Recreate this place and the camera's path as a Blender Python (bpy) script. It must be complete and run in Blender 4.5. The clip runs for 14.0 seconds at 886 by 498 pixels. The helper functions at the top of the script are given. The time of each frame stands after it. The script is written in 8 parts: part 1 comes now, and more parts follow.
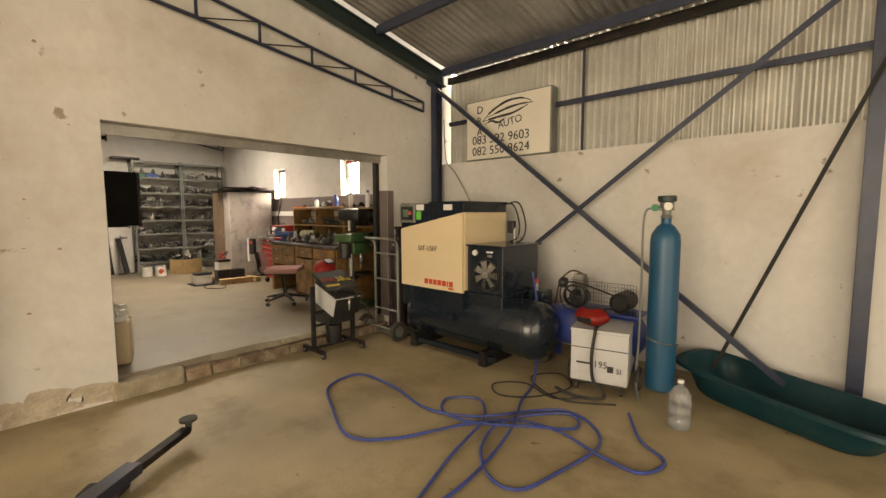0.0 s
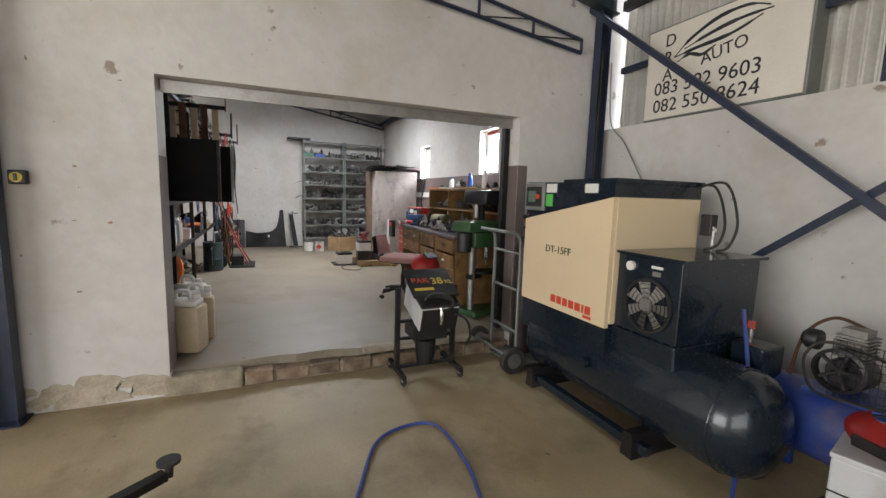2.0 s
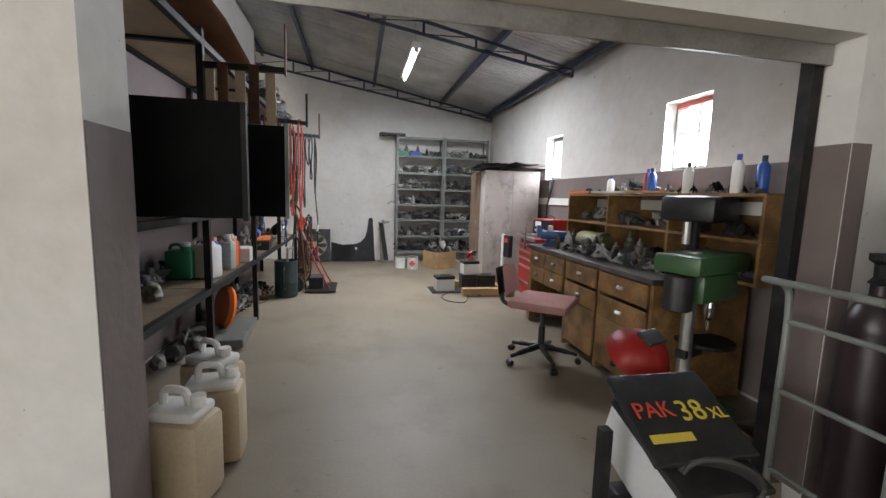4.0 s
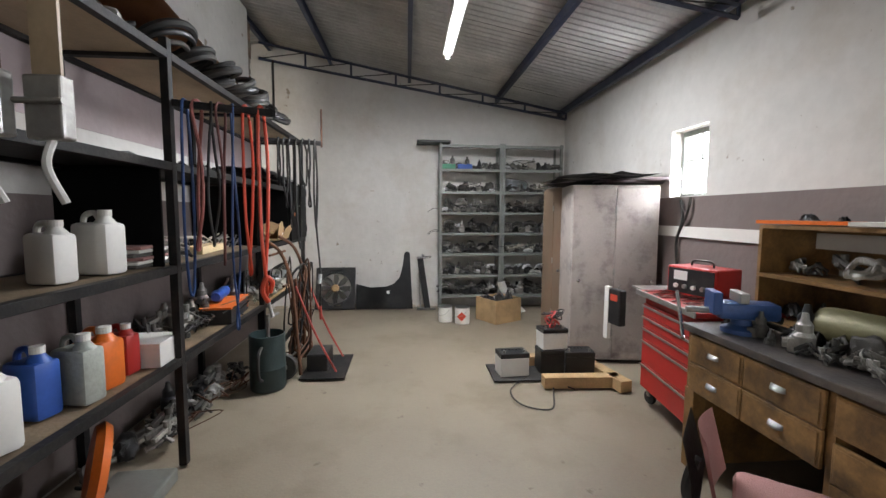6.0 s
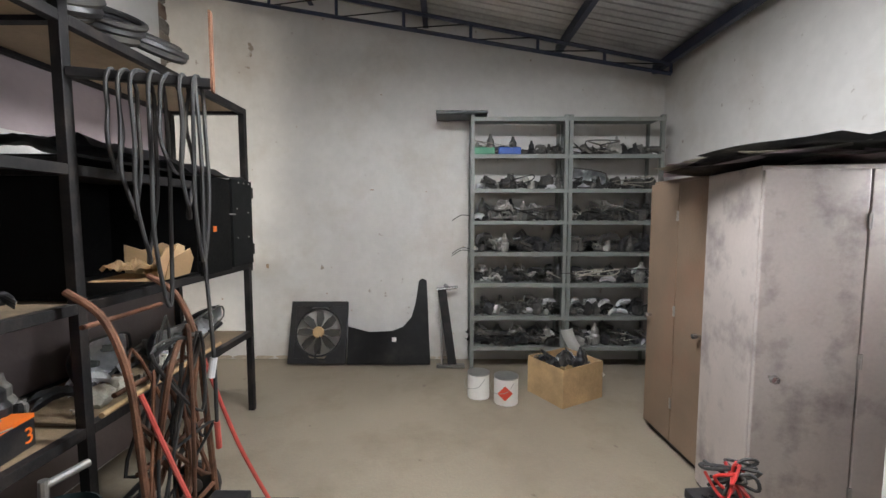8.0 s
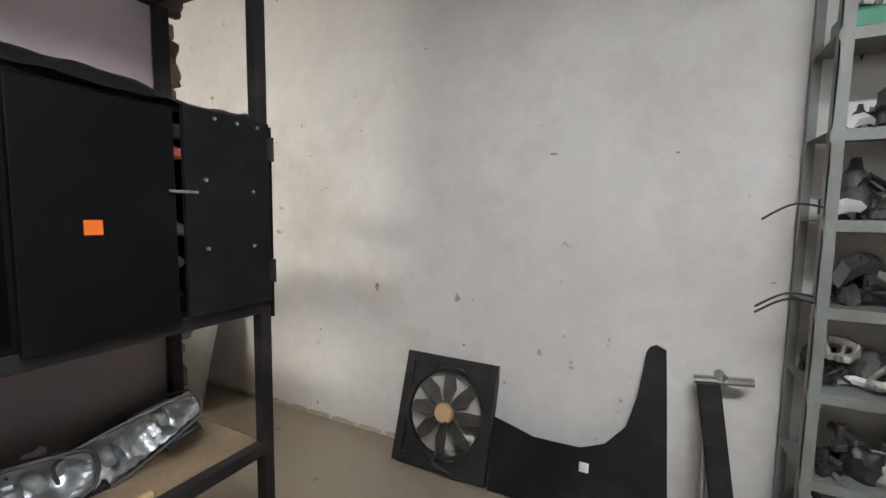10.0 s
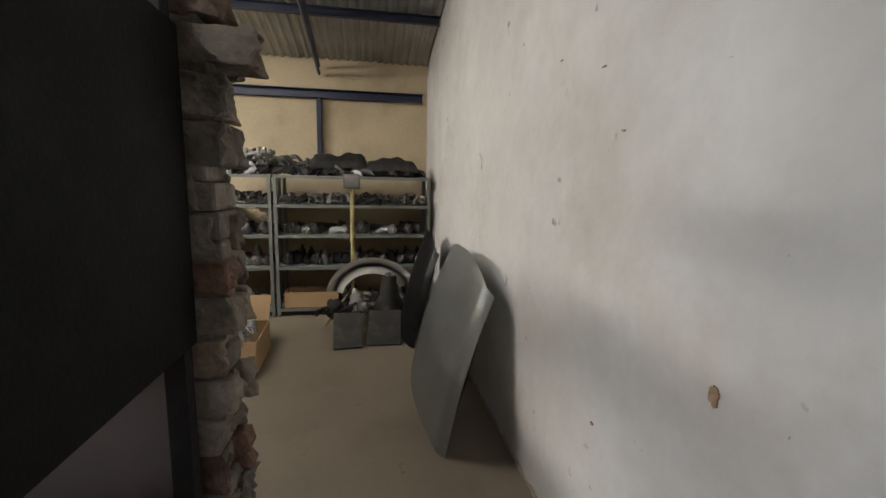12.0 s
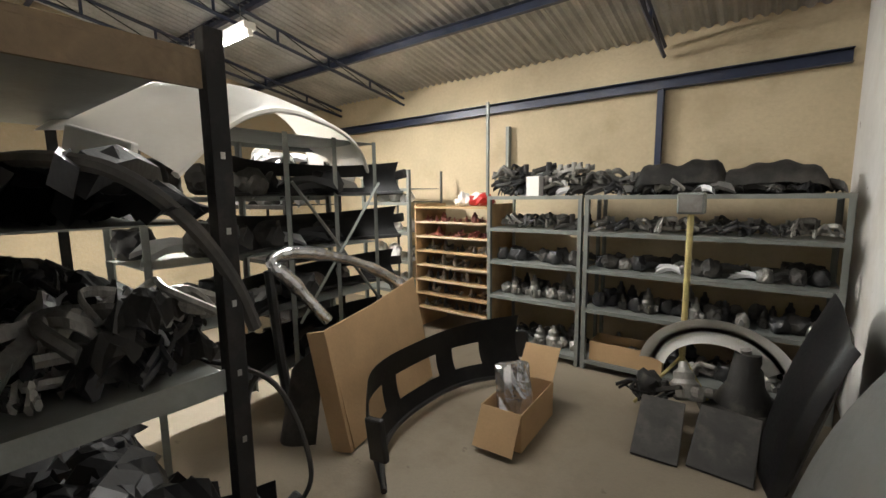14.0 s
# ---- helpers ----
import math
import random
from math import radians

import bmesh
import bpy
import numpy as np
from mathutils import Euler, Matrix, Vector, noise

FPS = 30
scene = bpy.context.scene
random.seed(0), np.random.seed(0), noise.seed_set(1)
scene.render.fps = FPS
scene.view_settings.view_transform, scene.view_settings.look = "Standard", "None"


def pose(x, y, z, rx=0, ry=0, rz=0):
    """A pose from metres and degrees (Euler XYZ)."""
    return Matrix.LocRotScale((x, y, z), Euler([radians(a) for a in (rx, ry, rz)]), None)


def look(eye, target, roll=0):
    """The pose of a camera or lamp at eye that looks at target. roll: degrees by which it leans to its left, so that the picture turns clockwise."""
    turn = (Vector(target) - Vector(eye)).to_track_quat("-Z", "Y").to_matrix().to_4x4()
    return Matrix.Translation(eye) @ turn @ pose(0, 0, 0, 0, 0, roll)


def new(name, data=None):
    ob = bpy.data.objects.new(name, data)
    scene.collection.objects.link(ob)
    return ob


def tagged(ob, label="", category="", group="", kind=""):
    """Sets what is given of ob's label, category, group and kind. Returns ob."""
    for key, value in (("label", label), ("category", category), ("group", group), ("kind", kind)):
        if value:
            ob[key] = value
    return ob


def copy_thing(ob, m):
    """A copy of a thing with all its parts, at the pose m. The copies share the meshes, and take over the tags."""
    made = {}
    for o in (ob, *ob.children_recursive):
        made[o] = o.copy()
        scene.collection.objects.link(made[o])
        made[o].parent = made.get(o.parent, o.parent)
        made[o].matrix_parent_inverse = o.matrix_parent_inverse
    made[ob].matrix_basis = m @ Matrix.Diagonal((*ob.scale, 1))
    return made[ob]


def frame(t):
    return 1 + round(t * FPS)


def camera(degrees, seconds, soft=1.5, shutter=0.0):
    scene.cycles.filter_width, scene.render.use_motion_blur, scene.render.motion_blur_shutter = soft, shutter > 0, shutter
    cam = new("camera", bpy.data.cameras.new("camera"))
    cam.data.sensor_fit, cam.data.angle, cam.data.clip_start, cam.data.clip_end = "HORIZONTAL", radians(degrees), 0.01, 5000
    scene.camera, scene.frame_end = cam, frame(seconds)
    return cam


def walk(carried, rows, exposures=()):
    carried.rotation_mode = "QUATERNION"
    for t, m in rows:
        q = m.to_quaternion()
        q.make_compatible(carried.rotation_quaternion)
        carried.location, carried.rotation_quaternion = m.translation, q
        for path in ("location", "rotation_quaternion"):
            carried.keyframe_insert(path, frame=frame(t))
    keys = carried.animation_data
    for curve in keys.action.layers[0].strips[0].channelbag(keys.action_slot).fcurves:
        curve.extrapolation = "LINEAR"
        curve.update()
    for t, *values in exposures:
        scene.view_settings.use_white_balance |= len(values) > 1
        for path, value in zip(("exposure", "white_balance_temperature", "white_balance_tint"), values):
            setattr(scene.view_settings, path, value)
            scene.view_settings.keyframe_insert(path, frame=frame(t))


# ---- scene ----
cam = camera(93.0, 14.0)
PATH = [
    (0, (-0.13, -0.017, 1.415), (-1.479, 1.45, 1.243), -0.1),
    (0.5, (-0.2, 0.306, 1.41), (-1.69, 1.625, 1.215), 0.2),
    (1, (-0.413, 0.613, 1.394), (-1.996, 1.815, 1.177), 0.8),
    (1.5, (-0.609, 0.918, 1.393), (-2.319, 1.927, 1.158), 0.9),
    (2, (-0.848, 1.185, 1.396), (-2.669, 1.971, 1.145), 1.7),
    (2.5, (-1.248, 1.277, 1.377), (-3.13, 1.901, 1.115), 1.9),
    (3, (-1.699, 1.318, 1.368), (-3.618, 1.809, 1.095), 2.1),
    (3.5, (-2.189, 1.313, 1.389), (-4.121, 1.754, 1.125), 1.9),
    (6, (-4.614, 1.571, 1.542), (-6.599, 1.739, 1.373), 0.3),
    (6.5, (-5.094, 1.64, 1.573), (-7.083, 1.775, 1.415), -0.4),
    (7, (-5.594, 1.747, 1.59), (-7.586, 1.86, 1.444), -0.2),
    (7.2, (-5.789, 1.804, 1.597), (-7.782, 1.887, 1.447), -0.0),
    (9.3, (-7.9, 1.69, 1.598), (-9.837, 1.218, 1.438), 0.2),
    (9.5, (-8.111, 1.673, 1.594), (-10.004, 1.051, 1.421), 0.4),
    (10, (-8.566, 1.536, 1.569), (-10.342, 0.634, 1.393), 0.8),
    (10.5, (-8.986, 1.427, 1.577), (-10.506, 0.144, 1.368), 1.5),
    (11, (-9.325, 1.243, 1.507), (-10.566, -0.314, 1.321), 3.3),
    (11.5, (-9.694, 1.036, 1.501), (-10.462, -0.796, 1.266), 1.7),
    (12, (-9.904, 0.774, 1.534), (-10.249, -1.176, 1.256), 1.0),
    (12.5, (-9.981, 0.48, 1.555), (-10.111, -1.493, 1.257), 1.2),
    (13, (-10.068, 0.185, 1.588), (-9.751, -1.765, 1.277), 0.5),
    (13.5, (-10.075, -0.053, 1.612), (-9.278, -1.862, 1.31), 0.3),
    (14, (-10.111, -0.265, 1.674), (-8.912, -1.845, 1.419), -0.7),
]
walk(cam, [(t, look(eye, target, roll)) for t, eye, target, roll in PATH],
     exposures=((0.0, 0.1, 9200, 12), (0.5, 0.1, 8700, 12), (1.0, 0.1, 7600, 12), (1.5, 0.05, 6900, 10), (2.0, 0.1, 6250, 10), (3.0, 0.1, 6100, 10), (7.0, 0.0, 6400, 10), (9.3, 0.15, 6200, 10), (10.5, 0.0, 6300, 10), (11.5, -0.15, 6200, 10), (12.5, -0.35, 6100, 10), (13.0, -0.2, 6000, 10), (13.5, 0.0, 6000, 9), (14.0, 0.15, 6050, 8)))

# ---- world, sun, lights ----
SUN_EL, SUN_AZ = radians(48), radians(150)
world = bpy.data.worlds.new("world")
scene.world = world
world.use_nodes = True
wn = world.node_tree
sky = wn.nodes.new("ShaderNodeTexSky")
sky.sky_type, sky.sun_disc = "NISHITA", False
sky.sun_elevation, sky.sun_rotation = SUN_EL, SUN_AZ
wn.links.new(sky.outputs[0], wn.nodes["Background"].inputs[0])
wn.nodes["Background"].inputs[1].default_value = 0.1


def lamp(name, kind, m, energy, color=(1, 1, 1), **more):
    data = bpy.data.lights.new(name, kind)
    data.energy, data.color = energy, color
    for key, value in more.items():
        setattr(data, key, value)
    ob = new(name, data)
    ob.matrix_world = m
    return ob


lamp("sun", "SUN", look((math.sin(SUN_AZ) * 30, math.cos(SUN_AZ) * 30, 33), (0, 0, 0)), 3.0, (1.0, 0.95, 0.88), angle=radians(0.5))
# Two added fill lamps for the bay, standing in for daylight from out of view.
lamp("yard_sky", "AREA", look((-0.2, -4.9, 1.9), (-0.6, 4, 1.2)), 300, (1.0, 0.96, 0.9), shape="RECTANGLE", size=5.0, size_y=3.0)
lamp("doorway_sky", "AREA", look((3.9, -0.5, 1.9), (-4, 2.2, 1.0)), 130, (1.0, 0.95, 0.88), shape="RECTANGLE", size=5.0, size_y=3.0)
lamp("window_sky_a", "AREA", look((-7.9, 3.9, 2.0), (-7.9, 0, 1.0)), 26, (0.9, 0.95, 1.0), shape="RECTANGLE", size=0.45, size_y=0.55)
lamp("window_sky_b", "AREA", look((-5.66, 3.9, 2.0), (-5.66, 0, 1.0)), 26, (0.9, 0.95, 1.0), shape="RECTANGLE", size=0.45, size_y=0.55)
TUBE2, TUBE3 = (-8.1, 1.95, 3.03), (-6.1, -2.2, 3.02)
lamp("tube_light_workshop", "AREA", look((TUBE2[0], TUBE2[1], TUBE2[2] - 0.06), (TUBE2[0], TUBE2[1], 0)), 105, (0.97, 0.98, 1.0), shape="RECTANGLE", size=0.12, size_y=1.2)
lamp("tube_light_store", "AREA", look((TUBE3[0], TUBE3[1], TUBE3[2] - 0.06), (TUBE3[0] - 1.2, TUBE3[1], 0)), 190, (1.0, 0.93, 0.83), shape="RECTANGLE", size=1.2, size_y=0.12)
# Added fill lamp that lifts the store floor; no fitting hangs at this spot.
lamp("roof_light_store", "AREA", look((-8.2, -2.3, 3.2), (-8.6, -2.3, 0)), 48, (1.0, 0.93, 0.83), shape="RECTANGLE", size=0.6, size_y=1.4)

# ---- materials ----
MATS = {}


def mat(name, color, rough=0.6, metal=0.0, vary=0.25, scale=3.0, bump=0.15, fine=60.0, stain=None, stain_amt=0.0, stain_scale=1.2, spec=0.5, each=0.0, alpha=1.0, coat=0.0, specks=None):
    """A procedural surface: two scales of tone, stains of their own colour, and fine relief."""
    if name in MATS:
        return MATS[name]
    m = bpy.data.materials.new(name)
    m.use_nodes = True
    n, l = m.node_tree.nodes, m.node_tree.links
    b = n["Principled BSDF"]
    b.inputs["Roughness"].default_value, b.inputs["Metallic"].default_value = rough, metal
    b.inputs["Specular IOR Level"].default_value = spec
    b.inputs["Coat Weight"].default_value = coat
    tc = n.new("ShaderNodeTexCoord")
    big, small = n.new("ShaderNodeTexNoise"), n.new("ShaderNodeTexNoise")
    for node, s, d in ((big, scale, 5), (small, fine, 3)):
        node.inputs["Scale"].default_value, node.inputs["Detail"].default_value = s, d
        l.new(tc.outputs["Object"], node.inputs["Vector"])
    ramp = n.new("ShaderNodeMapRange")
    ramp.inputs[1].default_value, ramp.inputs[2].default_value = 0.3, 0.7
    ramp.inputs[3].default_value, ramp.inputs[4].default_value = 1 - vary, 1 + vary
    l.new(big.outputs[0], ramp.inputs[0])
    mul = n.new("ShaderNodeVectorMath")
    mul.operation = "SCALE"
    mul.inputs[0].default_value = color[:3]
    l.new(ramp.outputs[0], mul.inputs["Scale"])
    out = mul.outputs[0]
    fr = n.new("ShaderNodeMapRange")
    fr.inputs[1].default_value, fr.inputs[2].default_value = 0.3, 0.7
    fr.inputs[3].default_value, fr.inputs[4].default_value = 1 - vary * 0.4, 1 + vary * 0.4
    l.new(small.outputs[0], fr.inputs[0])
    mul2 = n.new("ShaderNodeVectorMath")
    mul2.operation = "SCALE"
    l.new(out, mul2.inputs[0])
    l.new(fr.outputs[0], mul2.inputs["Scale"])
    out = mul2.outputs[0]
    if each:
        info = n.new("ShaderNodeObjectInfo")
        er = n.new("ShaderNodeMapRange")
        er.inputs[3].default_value, er.inputs[4].default_value = 1 - each, 1 + each
        l.new(info.outputs["Random"], er.inputs[0])
        mul3 = n.new("ShaderNodeVectorMath")
        mul3.operation = "SCALE"
        l.new(out, mul3.inputs[0])
        l.new(er.outputs[0], mul3.inputs["Scale"])
        out = mul3.outputs[0]
    if stain:
        st = n.new("ShaderNodeTexNoise")
        st.inputs["Scale"].default_value, st.inputs["Detail"].default_value, st.inputs["Roughness"].default_value = stain_scale, 8, 0.65
        l.new(tc.outputs["Object"], st.inputs["Vector"])
        sr = n.new("ShaderNodeMapRange")
        sr.inputs[1].default_value, sr.inputs[2].default_value = 0.5, 0.72
        sr.inputs[4].default_value = stain_amt
        l.new(st.outputs[0], sr.inputs[0])
        mix = n.new("ShaderNodeMix")
        mix.data_type = "RGBA"
        l.new(sr.outputs[0], mix.inputs[0])
        l.new(out, mix.inputs[6])
        mix.inputs[7].default_value = (*stain, 1)
        out = mix.outputs[2]
    if specks:
        for sc, lo in ((9, 0.7), (38, 0.735)):
            sp = n.new("ShaderNodeTexNoise")
            sp.inputs["Scale"].default_value, sp.inputs["Detail"].default_value = sc, 4
            l.new(tc.outputs["Object"], sp.inputs["Vector"])
            s2 = n.new("ShaderNodeMapRange")
            s2.inputs[1].default_value, s2.inputs[2].default_value, s2.inputs[4].default_value = lo, lo + 0.05, 0.75
            l.new(sp.outputs[0], s2.inputs[0])
            mx = n.new("ShaderNodeMix")
            mx.data_type = "RGBA"
            l.new(s2.outputs[0], mx.inputs[0])
            l.new(out, mx.inputs[6])
            mx.inputs[7].default_value = (*specks, 1)
            out = mx.outputs[2]
    l.new(out, b.inputs["Base Color"])
    rr = n.new("ShaderNodeMapRange")
    rr.inputs[3].default_value, rr.inputs[4].default_value = max(rough - 0.12, 0.03), min(rough + 0.12, 1)
    l.new(small.outputs[0], rr.inputs[0])
    l.new(rr.outputs[0], b.inputs["Roughness"])
    if bump:
        bp = n.new("ShaderNodeBump")
        bp.inputs["Strength"].default_value, bp.inputs["Distance"].default_value = bump, 0.01
        l.new(small.outputs[0], bp.inputs["Height"])
        l.new(bp.outputs[0], b.inputs["Normal"])
    if alpha < 1:
        b.inputs["Transmission Weight"].default_value = 1 - alpha
    MATS[name] = m
    return m


def glow(name, color, strength):
    m = bpy.data.materials.new(name)
    m.use_nodes = True
    b = m.node_tree.nodes["Principled BSDF"]
    b.inputs["Base Color"].default_value = (*color, 1)
    b.inputs["Emission Color"].default_value, b.inputs["Emission Strength"].default_value = (*color, 1), strength
    return m


PLASTER = mat("white_plaster", (0.6, 0.58, 0.55), 0.85, vary=0.09, scale=1.1, bump=0.3, fine=14, stain=(0.38, 0.31, 0.23), stain_amt=0.42, stain_scale=1.3, specks=(0.2, 0.14, 0.09))
OCHRE = mat("ochre_plaster", (0.5, 0.41, 0.27), 0.9, vary=0.12, scale=1.6, bump=0.4, fine=30, stain=(0.3, 0.22, 0.12), stain_amt=0.5)
MAUVE = mat("dusty_mauve_paint", (0.38, 0.31, 0.31), 0.7, vary=0.1, scale=2, bump=0.2, fine=25, stain=(0.36, 0.33, 0.31), stain_amt=0.3)
DADO = mat("taupe_paint", (0.17, 0.135, 0.125), 0.6, vary=0.08, scale=2, bump=0.3, fine=25, stain=(0.26, 0.23, 0.21), stain_amt=0.3)
CONCRETE = mat("dusty_concrete", (0.36, 0.285, 0.17), 0.55, specks=(0.1, 0.065, 0.035), vary=0.2, scale=1.4, bump=0.12, fine=70, stain=(0.15, 0.105, 0.05), stain_amt=0.8, stain_scale=1.6)
CONCRETE2 = mat("polished_screed", (0.24, 0.2, 0.148), 0.5, specks=(0.12, 0.09, 0.06), vary=0.12, scale=1.1, bump=0.15, fine=70, stain=(0.17, 0.135, 0.09), stain_amt=0.75, stain_scale=2.1)
BRICK = mat("clay_brick", (0.2, 0.14, 0.095), 0.95, vary=0.35, scale=9, bump=0.8, fine=60, stain=(0.36, 0.31, 0.23), stain_amt=0.8, stain_scale=5, each=0.3)
BROKEN = mat("mortared_brick", (0.23, 0.185, 0.14), 0.95, vary=0.35, scale=9, bump=0.8, fine=60, stain=(0.1, 0.06, 0.04), stain_amt=0.6, stain_scale=7, each=0.3)
REDBRICK = mat("red_clay_brick", (0.14, 0.085, 0.06), 0.95, vary=0.4, scale=14, bump=1.0, fine=50, stain=(0.3, 0.24, 0.17), stain_amt=0.5, stain_scale=9, each=0.3)
DIRTYMORTAR = mat("grey_rough_mortar", (0.19, 0.165, 0.135), 0.95, vary=0.35, scale=14, bump=1.0, fine=45, stain=(0.07, 0.045, 0.03), stain_amt=0.6, stain_scale=8, each=0.3)
MORTAR = mat("mortar", (0.33, 0.28, 0.2), 0.95, vary=0.25, scale=8, bump=0.8, fine=50)
SHEET = mat("galvanised_sheet", (0.42, 0.42, 0.41), 0.42, 0.75, vary=0.2, scale=2.5, bump=0.08, fine=40, stain=(0.3, 0.27, 0.22), stain_amt=0.4)
CLADDING = mat("weathered_cladding", (0.6, 0.59, 0.55), 0.5, 0.25, vary=0.15, scale=2.5, bump=0.08, fine=40, stain=(0.33, 0.28, 0.22), stain_amt=0.4)
NAVY = mat("navy_steel_paint", (0.022, 0.03, 0.06), 0.4, 0.1, vary=0.2, scale=6, bump=0.1, stain=(0.1, 0.08, 0.07), stain_amt=0.3, stain_scale=5)
DGREEN = mat("dark_green_paint", (0.02, 0.035, 0.035), 0.45, 0.1, vary=0.2, scale=5, bump=0.1)
BLACKSTEEL = mat("black_steel_paint", (0.011, 0.01, 0.01), 0.6, 0.0, vary=0.3, scale=6, bump=0.15, spec=0.3, stain=(0.06, 0.045, 0.035), stain_amt=0.5, stain_scale=6)
RIVETED = mat("dusty_black_sheet", (0.006, 0.0065, 0.0065), 0.65, vary=0.25, scale=9, bump=0.12, fine=120, stain=(0.02, 0.021, 0.019), stain_amt=0.4, stain_scale=12, spec=0.15)
GREYRAG = mat("dusty_beige_plastic", (0.3, 0.28, 0.23), 0.7, vary=0.3, scale=7, bump=0.2, stain=(0.12, 0.1, 0.08), stain_amt=0.5, each=0.3)
BLACKPANEL = mat("black_panel_paint", (0.003, 0.003, 0.003), 0.6, vary=0.3, scale=5, bump=0.08, spec=0.1, stain=(0.01, 0.01, 0.009), stain_amt=0.4, stain_scale=3)
GREYSTEEL = mat("grey_steel_paint", (0.19, 0.2, 0.185), 0.5, 0.2, vary=0.15, scale=4, bump=0.1, stain=(0.12, 0.1, 0.08), stain_amt=0.5, stain_scale=6)
BEIGE = mat("beige_locker_paint", (0.43, 0.38, 0.35), 0.4, 0.1, vary=0.1, scale=3, bump=0.08, stain=(0.12, 0.095, 0.1), stain_amt=0.85, stain_scale=4)
BROWNSTEEL = mat("brown_locker_paint", (0.2, 0.14, 0.095), 0.5, 0.1, vary=0.15, scale=3, stain=(0.32, 0.12, 0.07), stain_amt=0.4)
CREAM = mat("cream_enamel", (0.7, 0.56, 0.36), 0.4, vary=0.03, scale=2, bump=0.04, stain=(0.5, 0.42, 0.3), stain_amt=0.25)
TANKBLACK = mat("blue_black_enamel", (0.008, 0.014, 0.022), 0.24, 0.0, vary=0.06, scale=3, bump=0.0, stain=(0.03, 0.03, 0.026), stain_amt=0.15, coat=0.3)
CYLBLUE = mat("cylinder_blue_paint", (0.006, 0.075, 0.15), 0.4, vary=0.15, scale=3, bump=0.06, stain=(0.03, 0.06, 0.08), stain_amt=0.5)
CYLDARK = mat("cylinder_dark_paint", (0.03, 0.018, 0.02), 0.35, 0.1, vary=0.2, bump=0.06)
BLUE = mat("blue_enamel", (0.03, 0.06, 0.27), 0.4, vary=0.2, bump=0.06, stain=(0.18, 0.14, 0.09), stain_amt=0.6, stain_scale=4)
RED = mat("red_enamel", (0.4, 0.022, 0.018), 0.42, vary=0.06, bump=0.0, coat=0.0, stain=(0.16, 0.03, 0.025), stain_amt=0.4, stain_scale=4)
REDPALE = mat("worn_red_paint", (0.4, 0.06, 0.045), 0.45, vary=0.2, stain=(0.2, 0.12, 0.09), stain_amt=0.4)
ORANGE = mat("orange_plastic", (0.7, 0.15, 0.02), 0.4, vary=0.12, bump=0.02, stain=(0.35, 0.1, 0.03), stain_amt=0.5, stain_scale=5)
GREEN = mat("machine_green_paint", (0.035, 0.1, 0.035), 0.4, vary=0.2, stain=(0.07, 0.06, 0.04), stain_amt=0.6, stain_scale=5)
TROUGH = mat("teal_plastic", (0.008, 0.07, 0.09), 0.38, vary=0.25, scale=5, bump=0.15, stain=(0.05, 0.07, 0.07), stain_amt=0.6, stain_scale=5)
WHITEPL = mat("white_plastic", (0.72, 0.7, 0.66), 0.4, vary=0.05, bump=0.02, stain=(0.5, 0.42, 0.3), stain_amt=0.3)
JERRY = mat("yellowed_plastic", (0.5, 0.4, 0.27), 0.45, vary=0.15, bump=0.03, stain=(0.33, 0.2, 0.1), stain_amt=0.5)
RUBBER = mat("black_rubber", (0.02, 0.019, 0.018), 0.7, vary=0.25, bump=0.1, stain=(0.08, 0.065, 0.045), stain_amt=0.6, stain_scale=6)
HOSE = mat("blue_hose", (0.035, 0.06, 0.25), 0.45, vary=0.2, scale=8, stain=(0.12, 0.1, 0.08), stain_amt=0.5, stain_scale=6)
CHROME = mat("bright_steel", (0.6, 0.6, 0.6), 0.22, 0.95, vary=0.15, bump=0.05)
GALV = mat("dull_steel", (0.36, 0.35, 0.33), 0.42, 0.85, vary=0.2, bump=0.1, stain=(0.15, 0.1, 0.06), stain_amt=0.4, stain_scale=8)
GREYBOX = mat("light_grey_enamel", (0.5, 0.5, 0.5), 0.4, vary=0.05, stain=(0.25, 0.23, 0.2), stain_amt=0.3, stain_scale=4)
WOOD = mat("oiled_desk_wood", (0.2, 0.11, 0.04), 0.45, vary=0.4, scale=7, bump=0.12, stain=(0.03, 0.02, 0.014), stain_amt=0.9, stain_scale=4)
GREASY = mat("greasy_dark_bench_top", (0.06, 0.052, 0.05), 0.4, vary=0.4, scale=6, bump=0.15, stain=(0.16, 0.12, 0.08), stain_amt=0.6, stain_scale=5)
PINE = mat("pine_board", (0.42, 0.28, 0.14), 0.7, vary=0.2, scale=8, bump=0.25, stain=(0.18, 0.12, 0.07), stain_amt=0.5)
BOARD = mat("dirty_shelf_board", (0.19, 0.135, 0.08), 0.75, vary=0.25, scale=5, bump=0.3, stain=(0.05, 0.04, 0.03), stain_amt=0.7, stain_scale=4)
PLY = mat("pale_plywood", (0.5, 0.38, 0.25), 0.75, vary=0.15, scale=4, bump=0.2, stain=(0.22, 0.15, 0.09), stain_amt=0.4, stain_scale=3)
CARD = mat("cardboard", (0.44, 0.29, 0.15), 0.85, vary=0.1, bump=0.15, stain=(0.22, 0.15, 0.08), stain_amt=0.3)
PAPER = mat("dusty_mauve_paper", (0.36, 0.3, 0.32), 0.8, vary=0.2, scale=5, bump=0.2, stain=(0.2, 0.16, 0.14), stain_amt=0.4)
PINK = mat("pink_upholstery", (0.4, 0.21, 0.19), 0.9, vary=0.12, bump=0.4, fine=200, stain=(0.25, 0.12, 0.1), stain_amt=0.4)
